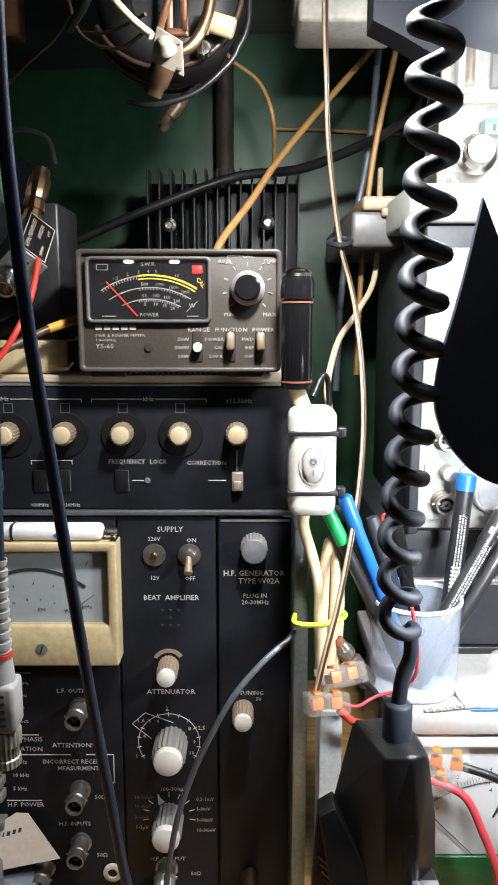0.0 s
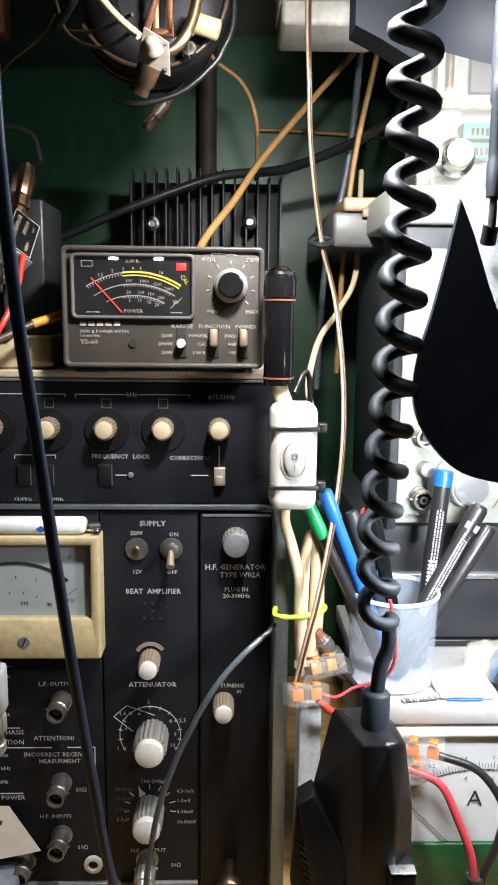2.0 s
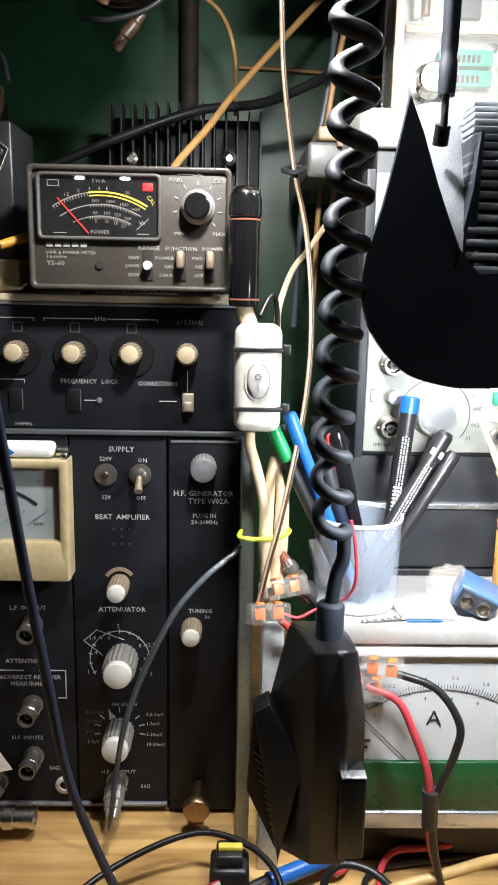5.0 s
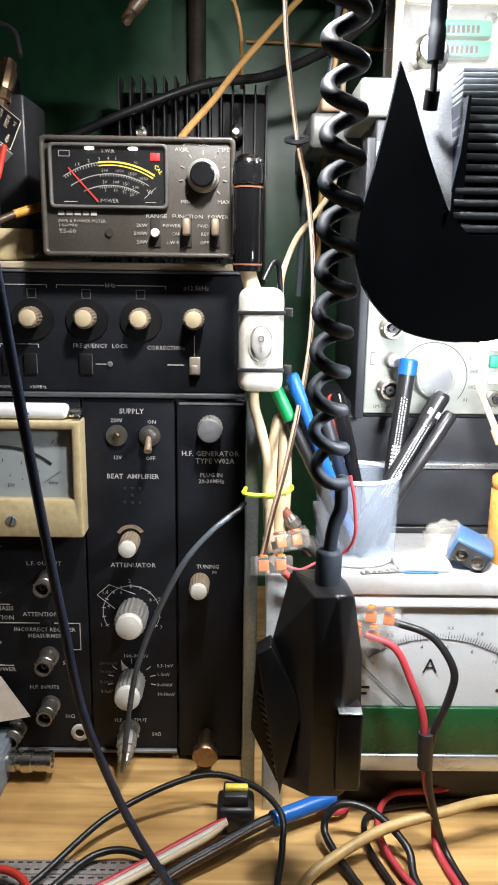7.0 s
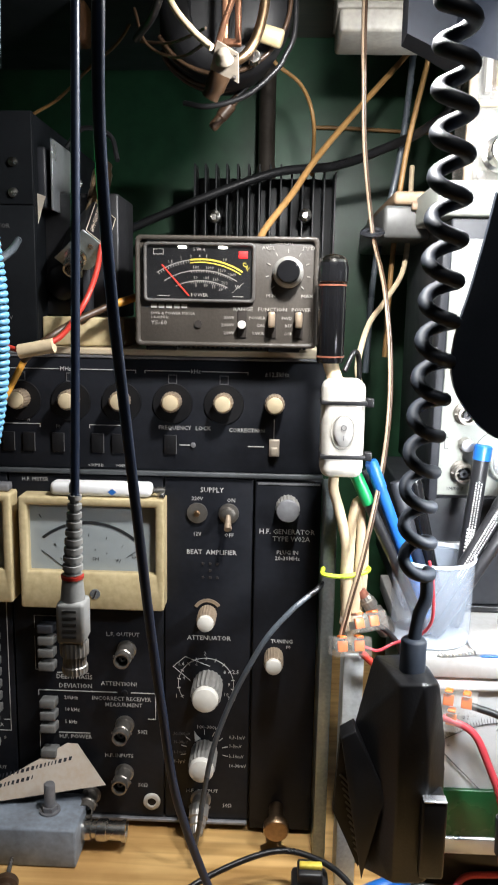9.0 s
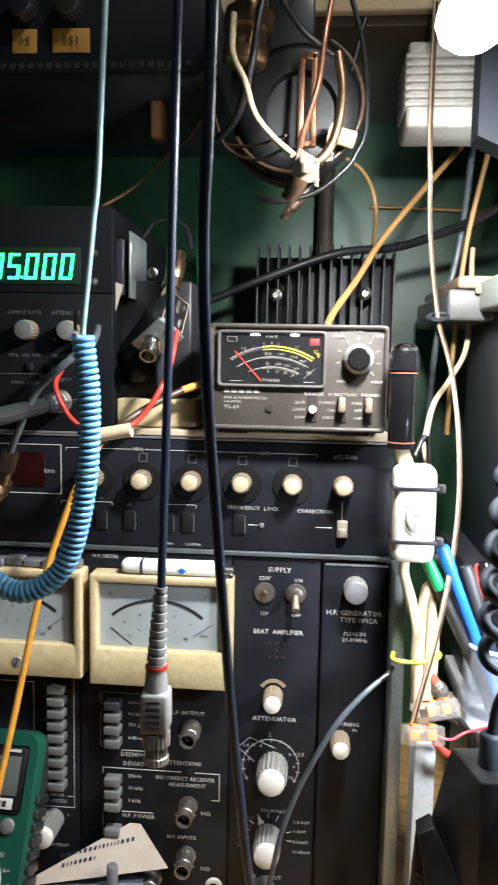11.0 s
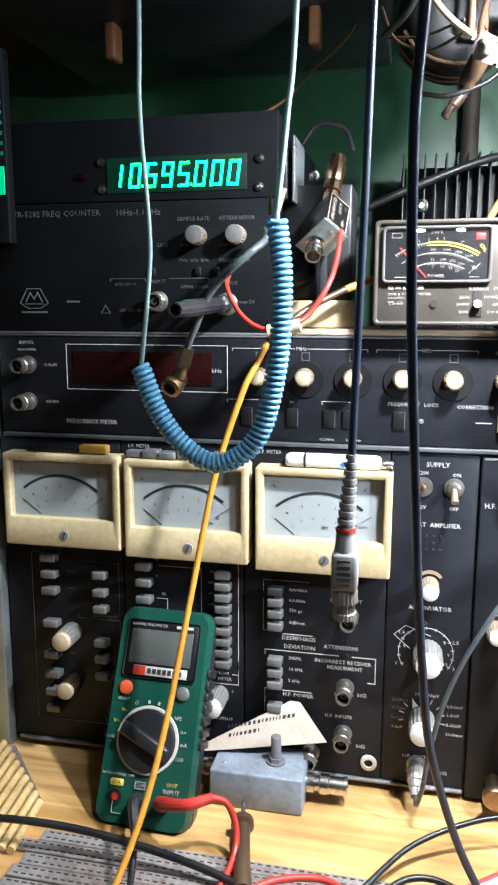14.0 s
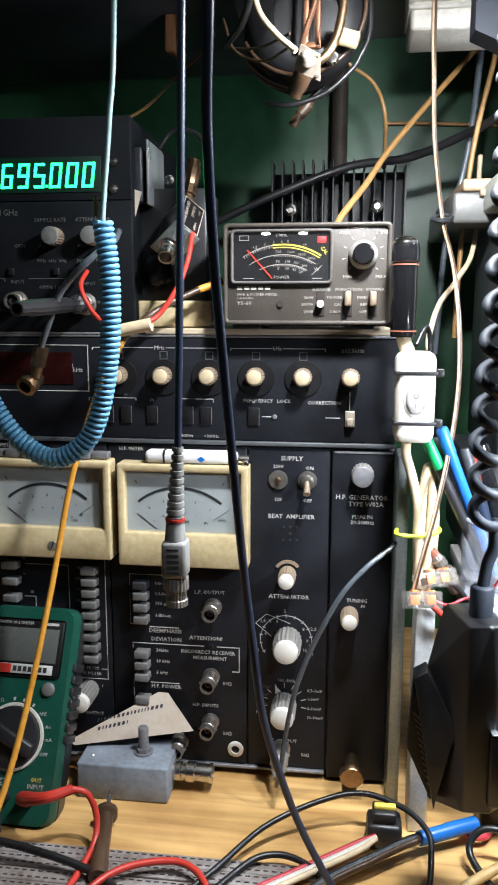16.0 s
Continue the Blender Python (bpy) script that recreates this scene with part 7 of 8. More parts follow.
# ---- hand microphone on its coiled cord ----
def microphone():
    t = thing("hand_microphone", (0.085, -0.16, 0.844), "black hand microphone hanging on a thick coiled cord", "microphone")
    bm = B()
    for p in ((0.0659, -0.140, 1.0056), (0.0940, -0.140, 1.0080), (0.0788, -0.180, 1.0032), (0.0950, -0.185, 1.0070), (0.1059, -0.176, 1.0032), (0.1141, -0.168, 0.9562), (0.0529, -0.146, 0.9526),
              (0.0506, -0.147, 0.9044), (0.1165, -0.168, 0.8797), (0.1129, -0.168, 0.8560), (0.1000, -0.186, 0.8600), (0.0800, -0.184, 0.8580), (0.0576, -0.150, 0.8450), (0.1000, -0.150, 0.8450),
              (0.1130, -0.146, 0.9562), (0.1150, -0.146, 0.8790), (0.1000, -0.186, 0.9560), (0.0795, -0.184, 0.9500), (0.1040, -0.150, 1.0020)):
        bm.verts.new(p)
    bmesh.ops.convex_hull(bm, input=list(bm.verts))
    bmesh.ops.dissolve_limit(bm, angle_limit=radians(4), verts=list(bm.verts), edges=list(bm.edges))
    bmesh.ops.bevel(bm, geom=list(bm.edges), offset=0.0016, segments=3, affect="EDGES", profile=0.5)
    part("body", bm, M_MIC, t)
    bm = B()
    near = [(0.0430, -0.164, 0.9535), (0.0530, -0.164, 0.9600), (0.0760, -0.176, 0.9170), (0.0700, -0.176, 0.9070), (0.0605, -0.172, 0.8490)]
    far = [(0.0430, -0.146, 0.9535), (0.0530, -0.146, 0.9600), (0.0760, -0.146, 0.9170), (0.0700, -0.146, 0.9070), (0.0605, -0.146, 0.8490)]
    va, vb = [bm.verts.new(p) for p in near], [bm.verts.new(p) for p in far]
    bm.faces.new(va), bm.faces.new(vb[::-1])
    for k in range(5):
        bm.faces.new((va[k], vb[k], vb[(k + 1) % 5], va[(k + 1) % 5]))
    bmesh.ops.bevel(bm, geom=list(bm.edges), offset=0.0010, segments=2, affect="EDGES", profile=0.5)
    wing = part("side_wing", bm, M_MIC, t)
    quick("grille", M_PANEL2, wing, lambda b: plate(b, [(0.0432, 0.9520), (0.0398, 0.8930), (0.0595, 0.8490), (0.0690, 0.9060)], front(0, -0.150, 0), 0.008))
    for k in range(12):
        f = 0.10 + 0.072 * k
        p, q = Vector((0.0422, 0.930)).lerp(Vector((0.0580, 0.857)), f), Vector((0.0660, 0.905)).lerp(Vector((0.0600, 0.853)), f)
        quick("grille_bar", M_KEY, wing, lambda b: stroke(b, [tuple(p), tuple(p.lerp(q, 0.85))], 0.0013, front(0, -0.1582, 0), 0.0010))
    quick("talk_button", M_MIC, t, lambda b: box(b, 0.0960, 0.1128, -0.1925, -0.172, 0.8690, 0.9265, 0.002), "black talk button")
    quick("button_edge", M_SILVER, t, lambda b: box(b, 0.0965, 0.1122, -0.1930, -0.1850, 0.9266, 0.9278, 0.0005))
    quick("strain_relief", M_RUBBER, t, lambda b: lathe(b, (0.0895, -0.162, 1.000), (0.01, 0.02, 1), [(0, 0), (0.0088, 0), (0.0088, 0.027), (0.0070, 0.029), (0, 0.029)], 24))
    axis = [(0.0886, -0.165, 1.074), (0.0851, -0.178, 1.105), (0.0826, -0.185, 1.136), (0.0816, -0.215, 1.224), (0.0796, -0.235, 1.285), (0.0771, -0.25, 1.330), (0.0726, -0.265, 1.40), (0.0666, -0.28, 1.50), (0.0606, -0.29, 1.62)]
    helix = coil_line(axis, 0.0088, 31.5, 18, phase=0.6, hand=-1, grow=lambda s: 1.0 - 0.22 * s, warp=0.52)
    quick("coiled_cord", M_RUBBER, t, lambda b: tube(b, helix, 0.0041, 10, raw=True), "thick black coiled cord")
    quick("cord_tail", M_RUBBER, t, lambda b: tube(b, [(0.0900, -0.161, 1.027), (0.0925, -0.160, 1.045), (0.0965, -0.160, 1.058), tuple(helix[0])], 0.0046, 10))
    quick("cord_top", M_RUBBER, t, lambda b: tube(b, [tuple(helix[-1]), (0.055, -0.295, 1.66), (0.05, -0.30, 1.9), (0.05, -0.30, 2.655)], 0.0044, 10))


microphone()


# ---- right-hand stack: meter, shelf, generator, instrument ----
def ammeter():
    t = thing("ammeter", (0.23, -0.03, 0.7555), "large white panel ammeter with a green band in silver trim", "meter")
    quick("base", M_BLACK, t, lambda b: box(b, 0.118, 0.36, -0.060, 0.10, 0.7555, 0.8077, 0.002))
    quick("case", M_SILVER, t, lambda b: box(b, 0.112, 0.36, -0.080, 0.10, 0.8080, 0.9640, 0.002))
    quick("bottom_trim", M_SILVER, t, lambda b: box(b, 0.112, 0.36, -0.088, -0.0805, 0.8080, 0.8230, 0.0015), "silver trim")
    quick("top_trim", M_WHITEFACE, t, lambda b: box(b, 0.112, 0.36, -0.088, -0.0805, 0.9525, 0.9640, 0.002), "white trim")
    f = quick("scale_plate", M_WHITEFACE, t, lambda b: box(b, 0.1125, 0.36, -0.0835, -0.0805, 0.8655, 0.9523))
    quick("green_band", M_GREENBAND, t, lambda b: box(b, 0.1125, 0.36, -0.0865, -0.0805, 0.8232, 0.8653, 0.001), "dark green plastic band")
    m = front(0, -0.0837, 0)
    bm = B()
    cx, cz, R = 0.188, 0.828, 0.097
    ticks(bm, cx, cz, R, R + 0.0045, 59, 124, 51, 0.00025, m), ticks(bm, cx, cz, R - 0.002, R + 0.0065, 59, 124, 11, 0.0003, m)
    stroke(bm, arc(cx, cz, R, 59, 124, 40), 0.00025, m)
    for k in range(6):
        a = radians(123.8 - 13.0 * k)
        words(bm, ("0", "0.2", "0.4", "0.6", "0.8", "1.0")[k], cx + (R + 0.0100) * math.cos(a), cz + (R + 0.0100) * math.sin(a), 0.0032, m)
        words(bm, ("0", "2", "4", "6", "8", "10")[k], cx + (R - 0.0065) * math.cos(a), cz + (R - 0.0065) * math.sin(a), 0.0034, m)
    words(bm, "A", 0.1835, 0.9009, 0.0125, m)
    stroke(bm, [(0.118, 0.913), (0.166, 0.8645)], 0.0006, front(0, -0.0847, 0))
    for x, z, w in ((0.118, 0.881, 0.018), (0.120, 0.8755, 0.014), (0.238, 0.879, 0.012), (0.252, 0.8745, 0.02)):
        box(bm, x, x + w, -0.0841, -0.0836, z, z + 0.0022)
    part("scale_lettering", bm, M_BLACKINK, f)
    pane = quick("pane", M_PANE, t, lambda b: box(b, 0.1126, 0.36, -0.0875, -0.0868, 0.8657, 0.9521))
    pane.visible_shadow = False
    for k, (x, z) in enumerate(((0.139, 0.950), (0.128, 0.936))):
        c = lever_connector(x, -0.098, z, -18, -15)
    r = thing("meter_red_lead", (0.13, -0.1, 0.94), "red lead joining the ammeter to cables on the bench", "cable")
    quick("lead", M_PINK, r, lambda b: tube(b, [(0.127, -0.102, 0.938), (0.149, -0.109, 0.930), (0.161, -0.115, 0.907), (0.171, -0.12, 0.880), (0.1745, -0.12, 0.850), (0.178, -0.115, 0.82), (0.188, -0.110, 0.785), (0.190, -0.12, 0.762), (0.198, -0.155, 0.759), (0.21, -0.2, 0.759)], 0.0030, 8))
    quick("sleeve", M_BLACK, r, lambda b: rod(b, (0.1745, -0.120, 0.866), (0.1755, -0.119, 0.835), 0.0062, 0.0058, 12), "black heat-shrink sleeve")
    k = thing("meter_black_lead", (0.145, -0.1, 0.949), "black lead joining the ammeter to cables on the bench", "cable")
    quick("lead", M_BLKCABLE, k, lambda b: tube(b, [(0.146, -0.102, 0.949), (0.176, -0.109, 0.940), (0.192, -0.118, 0.918), (0.190, -0.12, 0.896), (0.180, -0.121, 0.866), (0.1775, -0.121, 0.840), (0.184, -0.118, 0.80), (0.196, -0.122, 0.762), (0.206, -0.165, 0.759), (0.22, -0.21, 0.759)], 0.0030, 8))


ammeter()


def small_shelf():
    t = thing("white_shelf", (0.22, -0.04, 0.9565), "white shelf plate lying on the ammeter", "shelf")
    quick("plate", M_SHELF, t, lambda b: box(b, 0.103, 0.36, -0.090, 0.10, 0.9645, 0.9808, 0.0012))


small_shelf()


def dark_unit():
    t = thing("dark_grey_instrument", (0.23, 0.05, 0.970), "dark grey instrument with a silver line across its front", "instrument")
    quick("case", M_DKGREY, t, lambda b: box(b, 0.110, 0.36, 0.012, 0.20, 0.9812, 1.0860, 0.002))
    quick("front_panel", M_DKGREY, t, lambda b: box(b, 0.112, 0.36, 0.008, 0.0118, 0.9880, 1.0405, 0.001))
    quick("silver_line", M_SILVER, t, lambda b: box(b, 0.112, 0.36, 0.004, 0.0118, 1.0410, 1.0455, 0.0008), "silver trim line")
    quick("lower_line", M_BLACK, t, lambda b: box(b, 0.112, 0.36, 0.005, 0.0118, 0.9812, 0.9870, 0.0008))


dark_unit()


def generator():
    t = thing("signal_generator", (0.23, 0.1, 1.0865), "pale grey signal generator with sockets and a large dial", "instrument")
    quick("case", M_DKGREY, t, lambda b: box(b, 0.134, 0.36, 0.006, 0.22, 1.0865, 1.3255, 0.002))
    f = quick("front_panel", M_PANELCREAM, t, lambda b: box(b, 0.1335, 0.36, 0.0, 0.0055, 1.0905, 1.3080, 0.0012))
    quick("side_frame", M_DKGREY, t, lambda b: box(b, 0.1260, 0.1332, -0.004, 0.02, 1.0865, 1.3100, 0.001))
    for z in (1.1625, 1.112):
        socket(f, 0.1535, z, 0.0078, 0.012)
    knob(f, 0.1555, 1.1365, 0.0058, 0.010, M_SILVER, ribs=False)
    d = quick("dial_knob", M_PANELCREAM, f, lambda b: lathe(b, (0.1906, 0, 1.1221), (0, -1, 0), [(0, 0), (0.0185, 0), (0.0180, 0.002), (0.0165, 0.003), (0.0160, 0.012), (0.0150, 0.013), (0, 0.013)], 48), "large white dial knob")
    quick("cap", M_SILVER, d, lambda b: lathe(b, (0.1906, -0.0131, 1.1221), (0, -1, 0), [(0, 0), (0.0140, 0), (0.0136, 0.0012), (0, 0.0014)], 40))
    for k, z in enumerate((1.150, 1.136, 1.122)):
        quick("key_strip", M_PCB if k == 1 else M_CAPW, f, lambda b: box(b, 0.237, 0.252, -0.005, 0.0003, z - 0.005, z + 0.005, 0.0008))
        quick("rocker_key", M_CAPW, f, lambda b: box(b, 0.256, 0.274, -0.007, 0.0003, z - 0.0055, z + 0.0055, 0.001))
    socket(f, 0.243, 1.105, 0.0055, 0.008)
    m = front(0, -0.0002, 0)
    bm = B()
    stroke(bm, arc(0.1906, 1.1221, 0.0290, -40, 150, 24), 0.0005, m)
    for s, a in ((".1", 28), (".005", 8), (".002", -14), (".01", -34), ("0.2", 62), ("0.5", 95)):
        words(bm, s, 0.1906 + 0.0345 * math.cos(radians(a)), 1.1221 + 0.0345 * math.sin(radians(a)), 0.0032, m)
    words(bm, "1M/50pF", 0.149, 1.0965, 0.0030, m), stroke(bm, [(0.141, 1.132), (0.138, 1.132), (0.138, 1.142), (0.141, 1.142)], 0.0004, m)
    part("lettering", bm, M_DKGREY, f)
    s = thing("grey_plate_shelf", (0.24, 0.05, 1.3255), "light grey plate standing on the signal generator", "shelf")
    quick("plate", M_PANELCREAM, s, lambda b: box(b, 0.120, 0.36, 0.002, 0.22, 1.3260, 1.3550, 0.003))


generator()


def clear_instrument():
    t = thing("programmer_board", (0.26, 0.1, 1.3555), "clear plastic case with a circuit board and green chip sockets", "circuit board")
    pcb = quick("board", M_PALEPCB, t, lambda b: box(b, 0.162, 0.40, 0.098, 0.101, 1.3560, 1.56, 0.0008), "pale circuit board")
    case = quick("case", M_CLEARSHELL, t, lambda b: (box(b, 0.156, 0.40, 0.072, 0.0735, 1.3560, 1.56), box(b, 0.156, 0.1585, 0.0740, 0.12, 1.3560, 1.56)), "clear plastic case")
    quick("edge_strip", M_BOARD, t, lambda b: (box(b, 0.156, 0.1635, 0.0715, 0.076, 1.3560, 1.56, 0.0008), box(b, 0.165, 0.40, 0.0715, 0.076, 1.4285, 1.4345, 0.0008)))
    k = quick("knob", M_CHROME, t, lambda b: lathe(b, (0.187, 0.0715, 1.388), (-0.1, -1, 0), [(0, 0), (0.0165, 0), (0.0165, 0.004), (0.0125, 0.005), (0.0120, 0.024), (0.0105, 0.026), (0, 0.0255)], 40, 1, 0.0005), "silver knurled knob")
    for z in (1.4135, 1.3975):
        s = quick("chip_socket", M_PCB, t, lambda b: box(b, 0.197, 0.243, 0.084, 0.097, z - 0.0065, z + 0.0065, 0.0008), "green chip socket")
        quick("contact_row", M_HOLE, s, lambda b: [box(b, 0.204 + 0.0042 * i, 0.2065 + 0.0042 * i, 0.0832, 0.0845, z - 0.004, z + 0.002) for i in range(7)], kind="stuff")
    quick("resistor", M_BRASS, t, lambda b: (rod(b, (0.184, 0.090, 1.447), (0.184, 0.090, 1.486), 0.0042), rod(b, (0.184, 0.092, 1.44), (0.184, 0.092, 1.495), 0.0008, n=6)), "brown upright component")
    quick("component", M_CAPW, t, lambda b: box(b, 0.174, 0.180, 0.088, 0.0975, 1.445, 1.49, 0.001))
    quick("chip", M_DKGREY, t, lambda b: box(b, 0.203, 0.232, 0.091, 0.0975, 1.446, 1.488, 0.001), "dark grey chip")
    for x, z in ((0.177, 1.438), (0.176, 1.497), (0.178, 1.374), (0.245, 1.425)):
        quick("screw", M_CHROME, t, lambda b: lathe(b, (x, 0.0975, z), (0, -1, 0), [(0, 0), (0.0048, 0), (0.0045, 0.003), (0, 0.004)], 14))


clear_instrument()


def cup():
    cx, cy, z0 = 0.1245, -0.047, 0.9810
    t = thing("pen_cup", (cx, cy, z0), "frosted clear plastic cup holding pens and markers", "cup")
    quick("wall", M_CUP, t, lambda b: lathe(b, (cx, cy, z0 + 0.0022), (0, 0, 1), [(0.0305, 0), (0.0322, 0.0), (0.0334, 0.0665), (0.0324, 0.0665), (0.0312, 0.0), (0.0305, 0)], 48))
    quick("rim", M_CUPRIM, t, lambda b: lathe(b, (cx, cy, z0 + 0.0688), (0, 0, 1), [(0.0322, 0), (0.0342, 0), (0.0346, 0.0014), (0.0340, 0.0028), (0.0328, 0.0028), (0.0322, 0)], 48), "thicker milky rim")
    quick("bottom", M_CUPRIM, t, lambda b: lathe(b, (cx, cy, z0), (0, 0, 1), [(0, 0), (0.0300, 0), (0.0322, 0.0020), (0.0300, 0.0030), (0, 0.0024)], 48))
    return t


cup()


def pen(name, a, b, r, body, cap, cap_len, label, tip=True, clip=None):
    a, b = Vector(a), Vector(b)
    d = (b - a).normalized()
    L = (b - a).length
    t = thing(name, tuple(a), label, "pen")
    quick("barrel", body, t, lambda bm: lathe(bm, a, d, [(0, 0), (r * 0.55, 0), (r, 0.006), (r, L - cap_len), (0, L - cap_len)], 20))
    quick("cap", cap, t, lambda bm: lathe(bm, a + d * (L - cap_len), d, [(0, 0), (r * 1.12, 0), (r * 1.12, cap_len * 0.9), (r * 0.9, cap_len), (0, cap_len)], 20))
    if clip:
        side = d.cross(Vector((0, 1, 0))).normalized() * r * 1.25
        quick("clip", clip, t, lambda bm: tube(bm, [b - d * 0.004, b - d * 0.002 + side, b - d * 0.02 + side * 1.2, b - d * 0.045 + side * 1.15], 0.0014, 6))
    return t


pen("green_marker", (0.121, -0.056, 0.986), (0.0553, -0.055, 1.1221), 0.0046, M_BLACK, M_GREENCAP, 0.030, "black marker with a green cap standing in the cup")
pen("blue_marker", (0.126, -0.052, 0.986), (0.0682, -0.055, 1.1303), 0.0048, M_BLUE, M_BLUE, 0.024, "blue marker standing in the cup")
pen("clear_pen", (0.118, -0.045, 0.986), (0.0640, -0.042, 1.1190), 0.0038, M_DKGREY, M_DKGREY, 0.04, "dark slim pen standing in the cup")
pen("ball_pen", (0.133, -0.042, 0.986), (0.0920, -0.034, 1.1090), 0.0050, M_NAVY, M_DKGREY, 0.045, "dark blue pen standing in the cup")
pen("black_pen", (0.138, -0.037, 0.986), (0.1065, -0.034, 1.1130), 0.0054, M_GLOSS, M_GLOSS, 0.05, "black pen with a red clip standing in the cup", clip=M_RED)
pen("blue_cap_marker", (0.147, -0.040, 0.986), (0.1650, -0.024, 1.1400), 0.0066, M_BLACK, M_BLUE, 0.013, "black marker with a bright blue end and white print")
pen("thick_black_marker", (0.118, -0.055, 0.986), (0.1930, -0.030, 1.1130), 0.0062, M_BLACK, M_BLACK, 0.03, "black marker with white print leaning in the cup")
pen("fine_black_marker", (0.126, -0.060, 0.986), (0.1990, -0.036, 1.0980), 0.0050, M_BLACK, M_BLACK, 0.034, "black ribbed marker leaning in the cup")


def marker_print():
    for a, b, r, n in (((0.118, -0.055, 0.986), (0.1930, -0.030, 1.1130), 0.0064, 2), ((0.147, -0.040, 0.986), (0.1650, -0.024, 1.1400), 0.0068, 1)):
        a, b = Vector(a), Vector(b)
        d = (b - a).normalized()
        s = d.cross(Vector((0, -1, 0))).normalized()
        f = s.cross(d).normalized()
        f = -f if f.y > 0 else f
        m = Matrix.Translation(a + f * r) @ Matrix((d, s, f)).transposed().to_4x4()
        bm = B()
        rng = random.Random(7)
        for row in range(3):
            x = 0.055
            while x < 0.125:
                w = rng.uniform(0.0005, 0.0016)
                box(bm, x, x + w, -0.0032 + 0.0022 * row, -0.0022 + 0.0022 * row, -0.0012, 0.0003, m=m)
                x += w + rng.uniform(0.0004, 0.0012)
        if n == 2:
            box(bm, 0.1285, 0.134, -0.0052, 0.0052, -0.0040, 0.0002, m=m)
        if n == 1:
            for k in range(9):
                box(bm, 0.060 + 0.003 * k, 0.0615 + 0.003 * k, -0.0045, 0.0010, -0.0012, 0.0004, m=m)
        top = [o for o in bpy.data.objects if o.name == ("thick_black_marker" if n == 2 else "blue_cap_marker")][0]
        part("label_print", bm, M_INK, top)


marker_print()


def shelf_clutter():
    t = thing("battery_clip", (0.212, -0.055, 0.9809), "blue snap battery wrapped in a milky bag", "battery")
    m = Matrix.Translation((0.2105, -0.076, 0.9935)) @ pose(0, 0, 0, 8, 24, -14)
    quick("case", M_BATTERY, t, lambda b: box(b, -0.0155, 0.0155, -0.004, 0.024, -0.0095, 0.0095, 0.0015, m=m))
    quick("end_plate", M_DKGREY, t, lambda b: box(b, -0.0138, 0.0138, -0.0052, -0.0042, -0.0078, 0.0078, 0.0006, m=m))
    for x, hexa in ((-0.0068, 6), (0.0068, 16)):
        quick("snap", M_CHROME, t, lambda b: lathe(b, m @ Vector((x, -0.0052, 0)), m.to_3x3() @ Vector((0, -1, 0)), [(0, 0), (0.0048, 0), (0.0052, 0.004), (0.0038, 0.0042), (0.0034, 0.001), (0, 0.001)], hexa))
    bm = B()
    bmesh.ops.create_icosphere(bm, subdivisions=4, radius=0.5)
    for v in bm.verts:
        n = 1 + 0.40 * noise.noise(v.co * 3) + 0.12 * noise.noise(v.co * 8)
        v.co = Vector((0.1950 + v.co.x * 0.032 * n, -0.060 + v.co.y * 0.026 * n, 1.0010 + v.co.z * 0.030 * n))
        v.co.z = max(v.co.z, 0.9812)
    part("bag", bm, M_BAG, t, "crumpled milky plastic bag")
    u = thing("tissue_packet", (0.172, -0.07, 0.9809), "small white folded packet lying on the shelf", "packet")
    quick("packet", M_PAPER, u, lambda b: box(b, 0.152, 0.195, -0.086, -0.060, 0.9809, 0.9890, 0.0035, 3))
    quick("seam", M_BLUE, u, lambda b: box(b, 0.157, 0.184, -0.0875, -0.0861, 0.9815, 0.9827, 0.0004))
    w = thing("twisted_wire", (0.14, -0.085, 0.9809), "twisted silver wire end lying on the shelf", "wire")
    for k in range(2):
        quick("strand", M_SILVER if k else M_WHITE, w, lambda b: tube(b, coil_line([(0.124, -0.088, 0.9830), (0.134, -0.087, 0.9835), (0.144, -0.086, 0.9845), (0.154, -0.085, 0.9855)], 0.0014, 6, 10, phase=3.14 * k), 0.0010, 6, raw=True))
    a = thing("amber_bottle", (0.253, -0.03, 0.9809), "amber plastic bottle standing on the shelf", "bottle")
    quick("body", M_AMBER, a, lambda b: lathe(b, (0.2540, -0.054, 0.9809), (0, 0, 1), [(0, 0), (0.0215, 0), (0.0225, 0.002), (0.0225, 0.058), (0.0215, 0.059), (0.0215, 0.061), (0.0225, 0.062), (0.0225, 0.068), (0.020, 0.070), (0, 0.070)], 36))
    s = thing("wooden_stick", (0.24, -0.03, 1.05), "pale wooden stick standing in the amber bottle", "stick")
    quick("stick", M_BOARD, s, lambda b: rod(b, (0.2470, -0.058, 1.0500), (0.217, -0.040, 1.122), 0.0036, 0.0022, 10))
    quick("ferrule", M_CAP, s, lambda b: rod(b, (0.2356, -0.0512, 1.0774), (0.2310, -0.0484, 1.0884), 0.0044, 0.0042, 12))


shelf_clutter()


# ---- tray, adaptor and lamps ----
M_LID = mat("yellowed_lid_plastic", (0.34, 0.25, 0.17), 0.45, var=0.3, dark=(0.24, 0.14, 0.07))


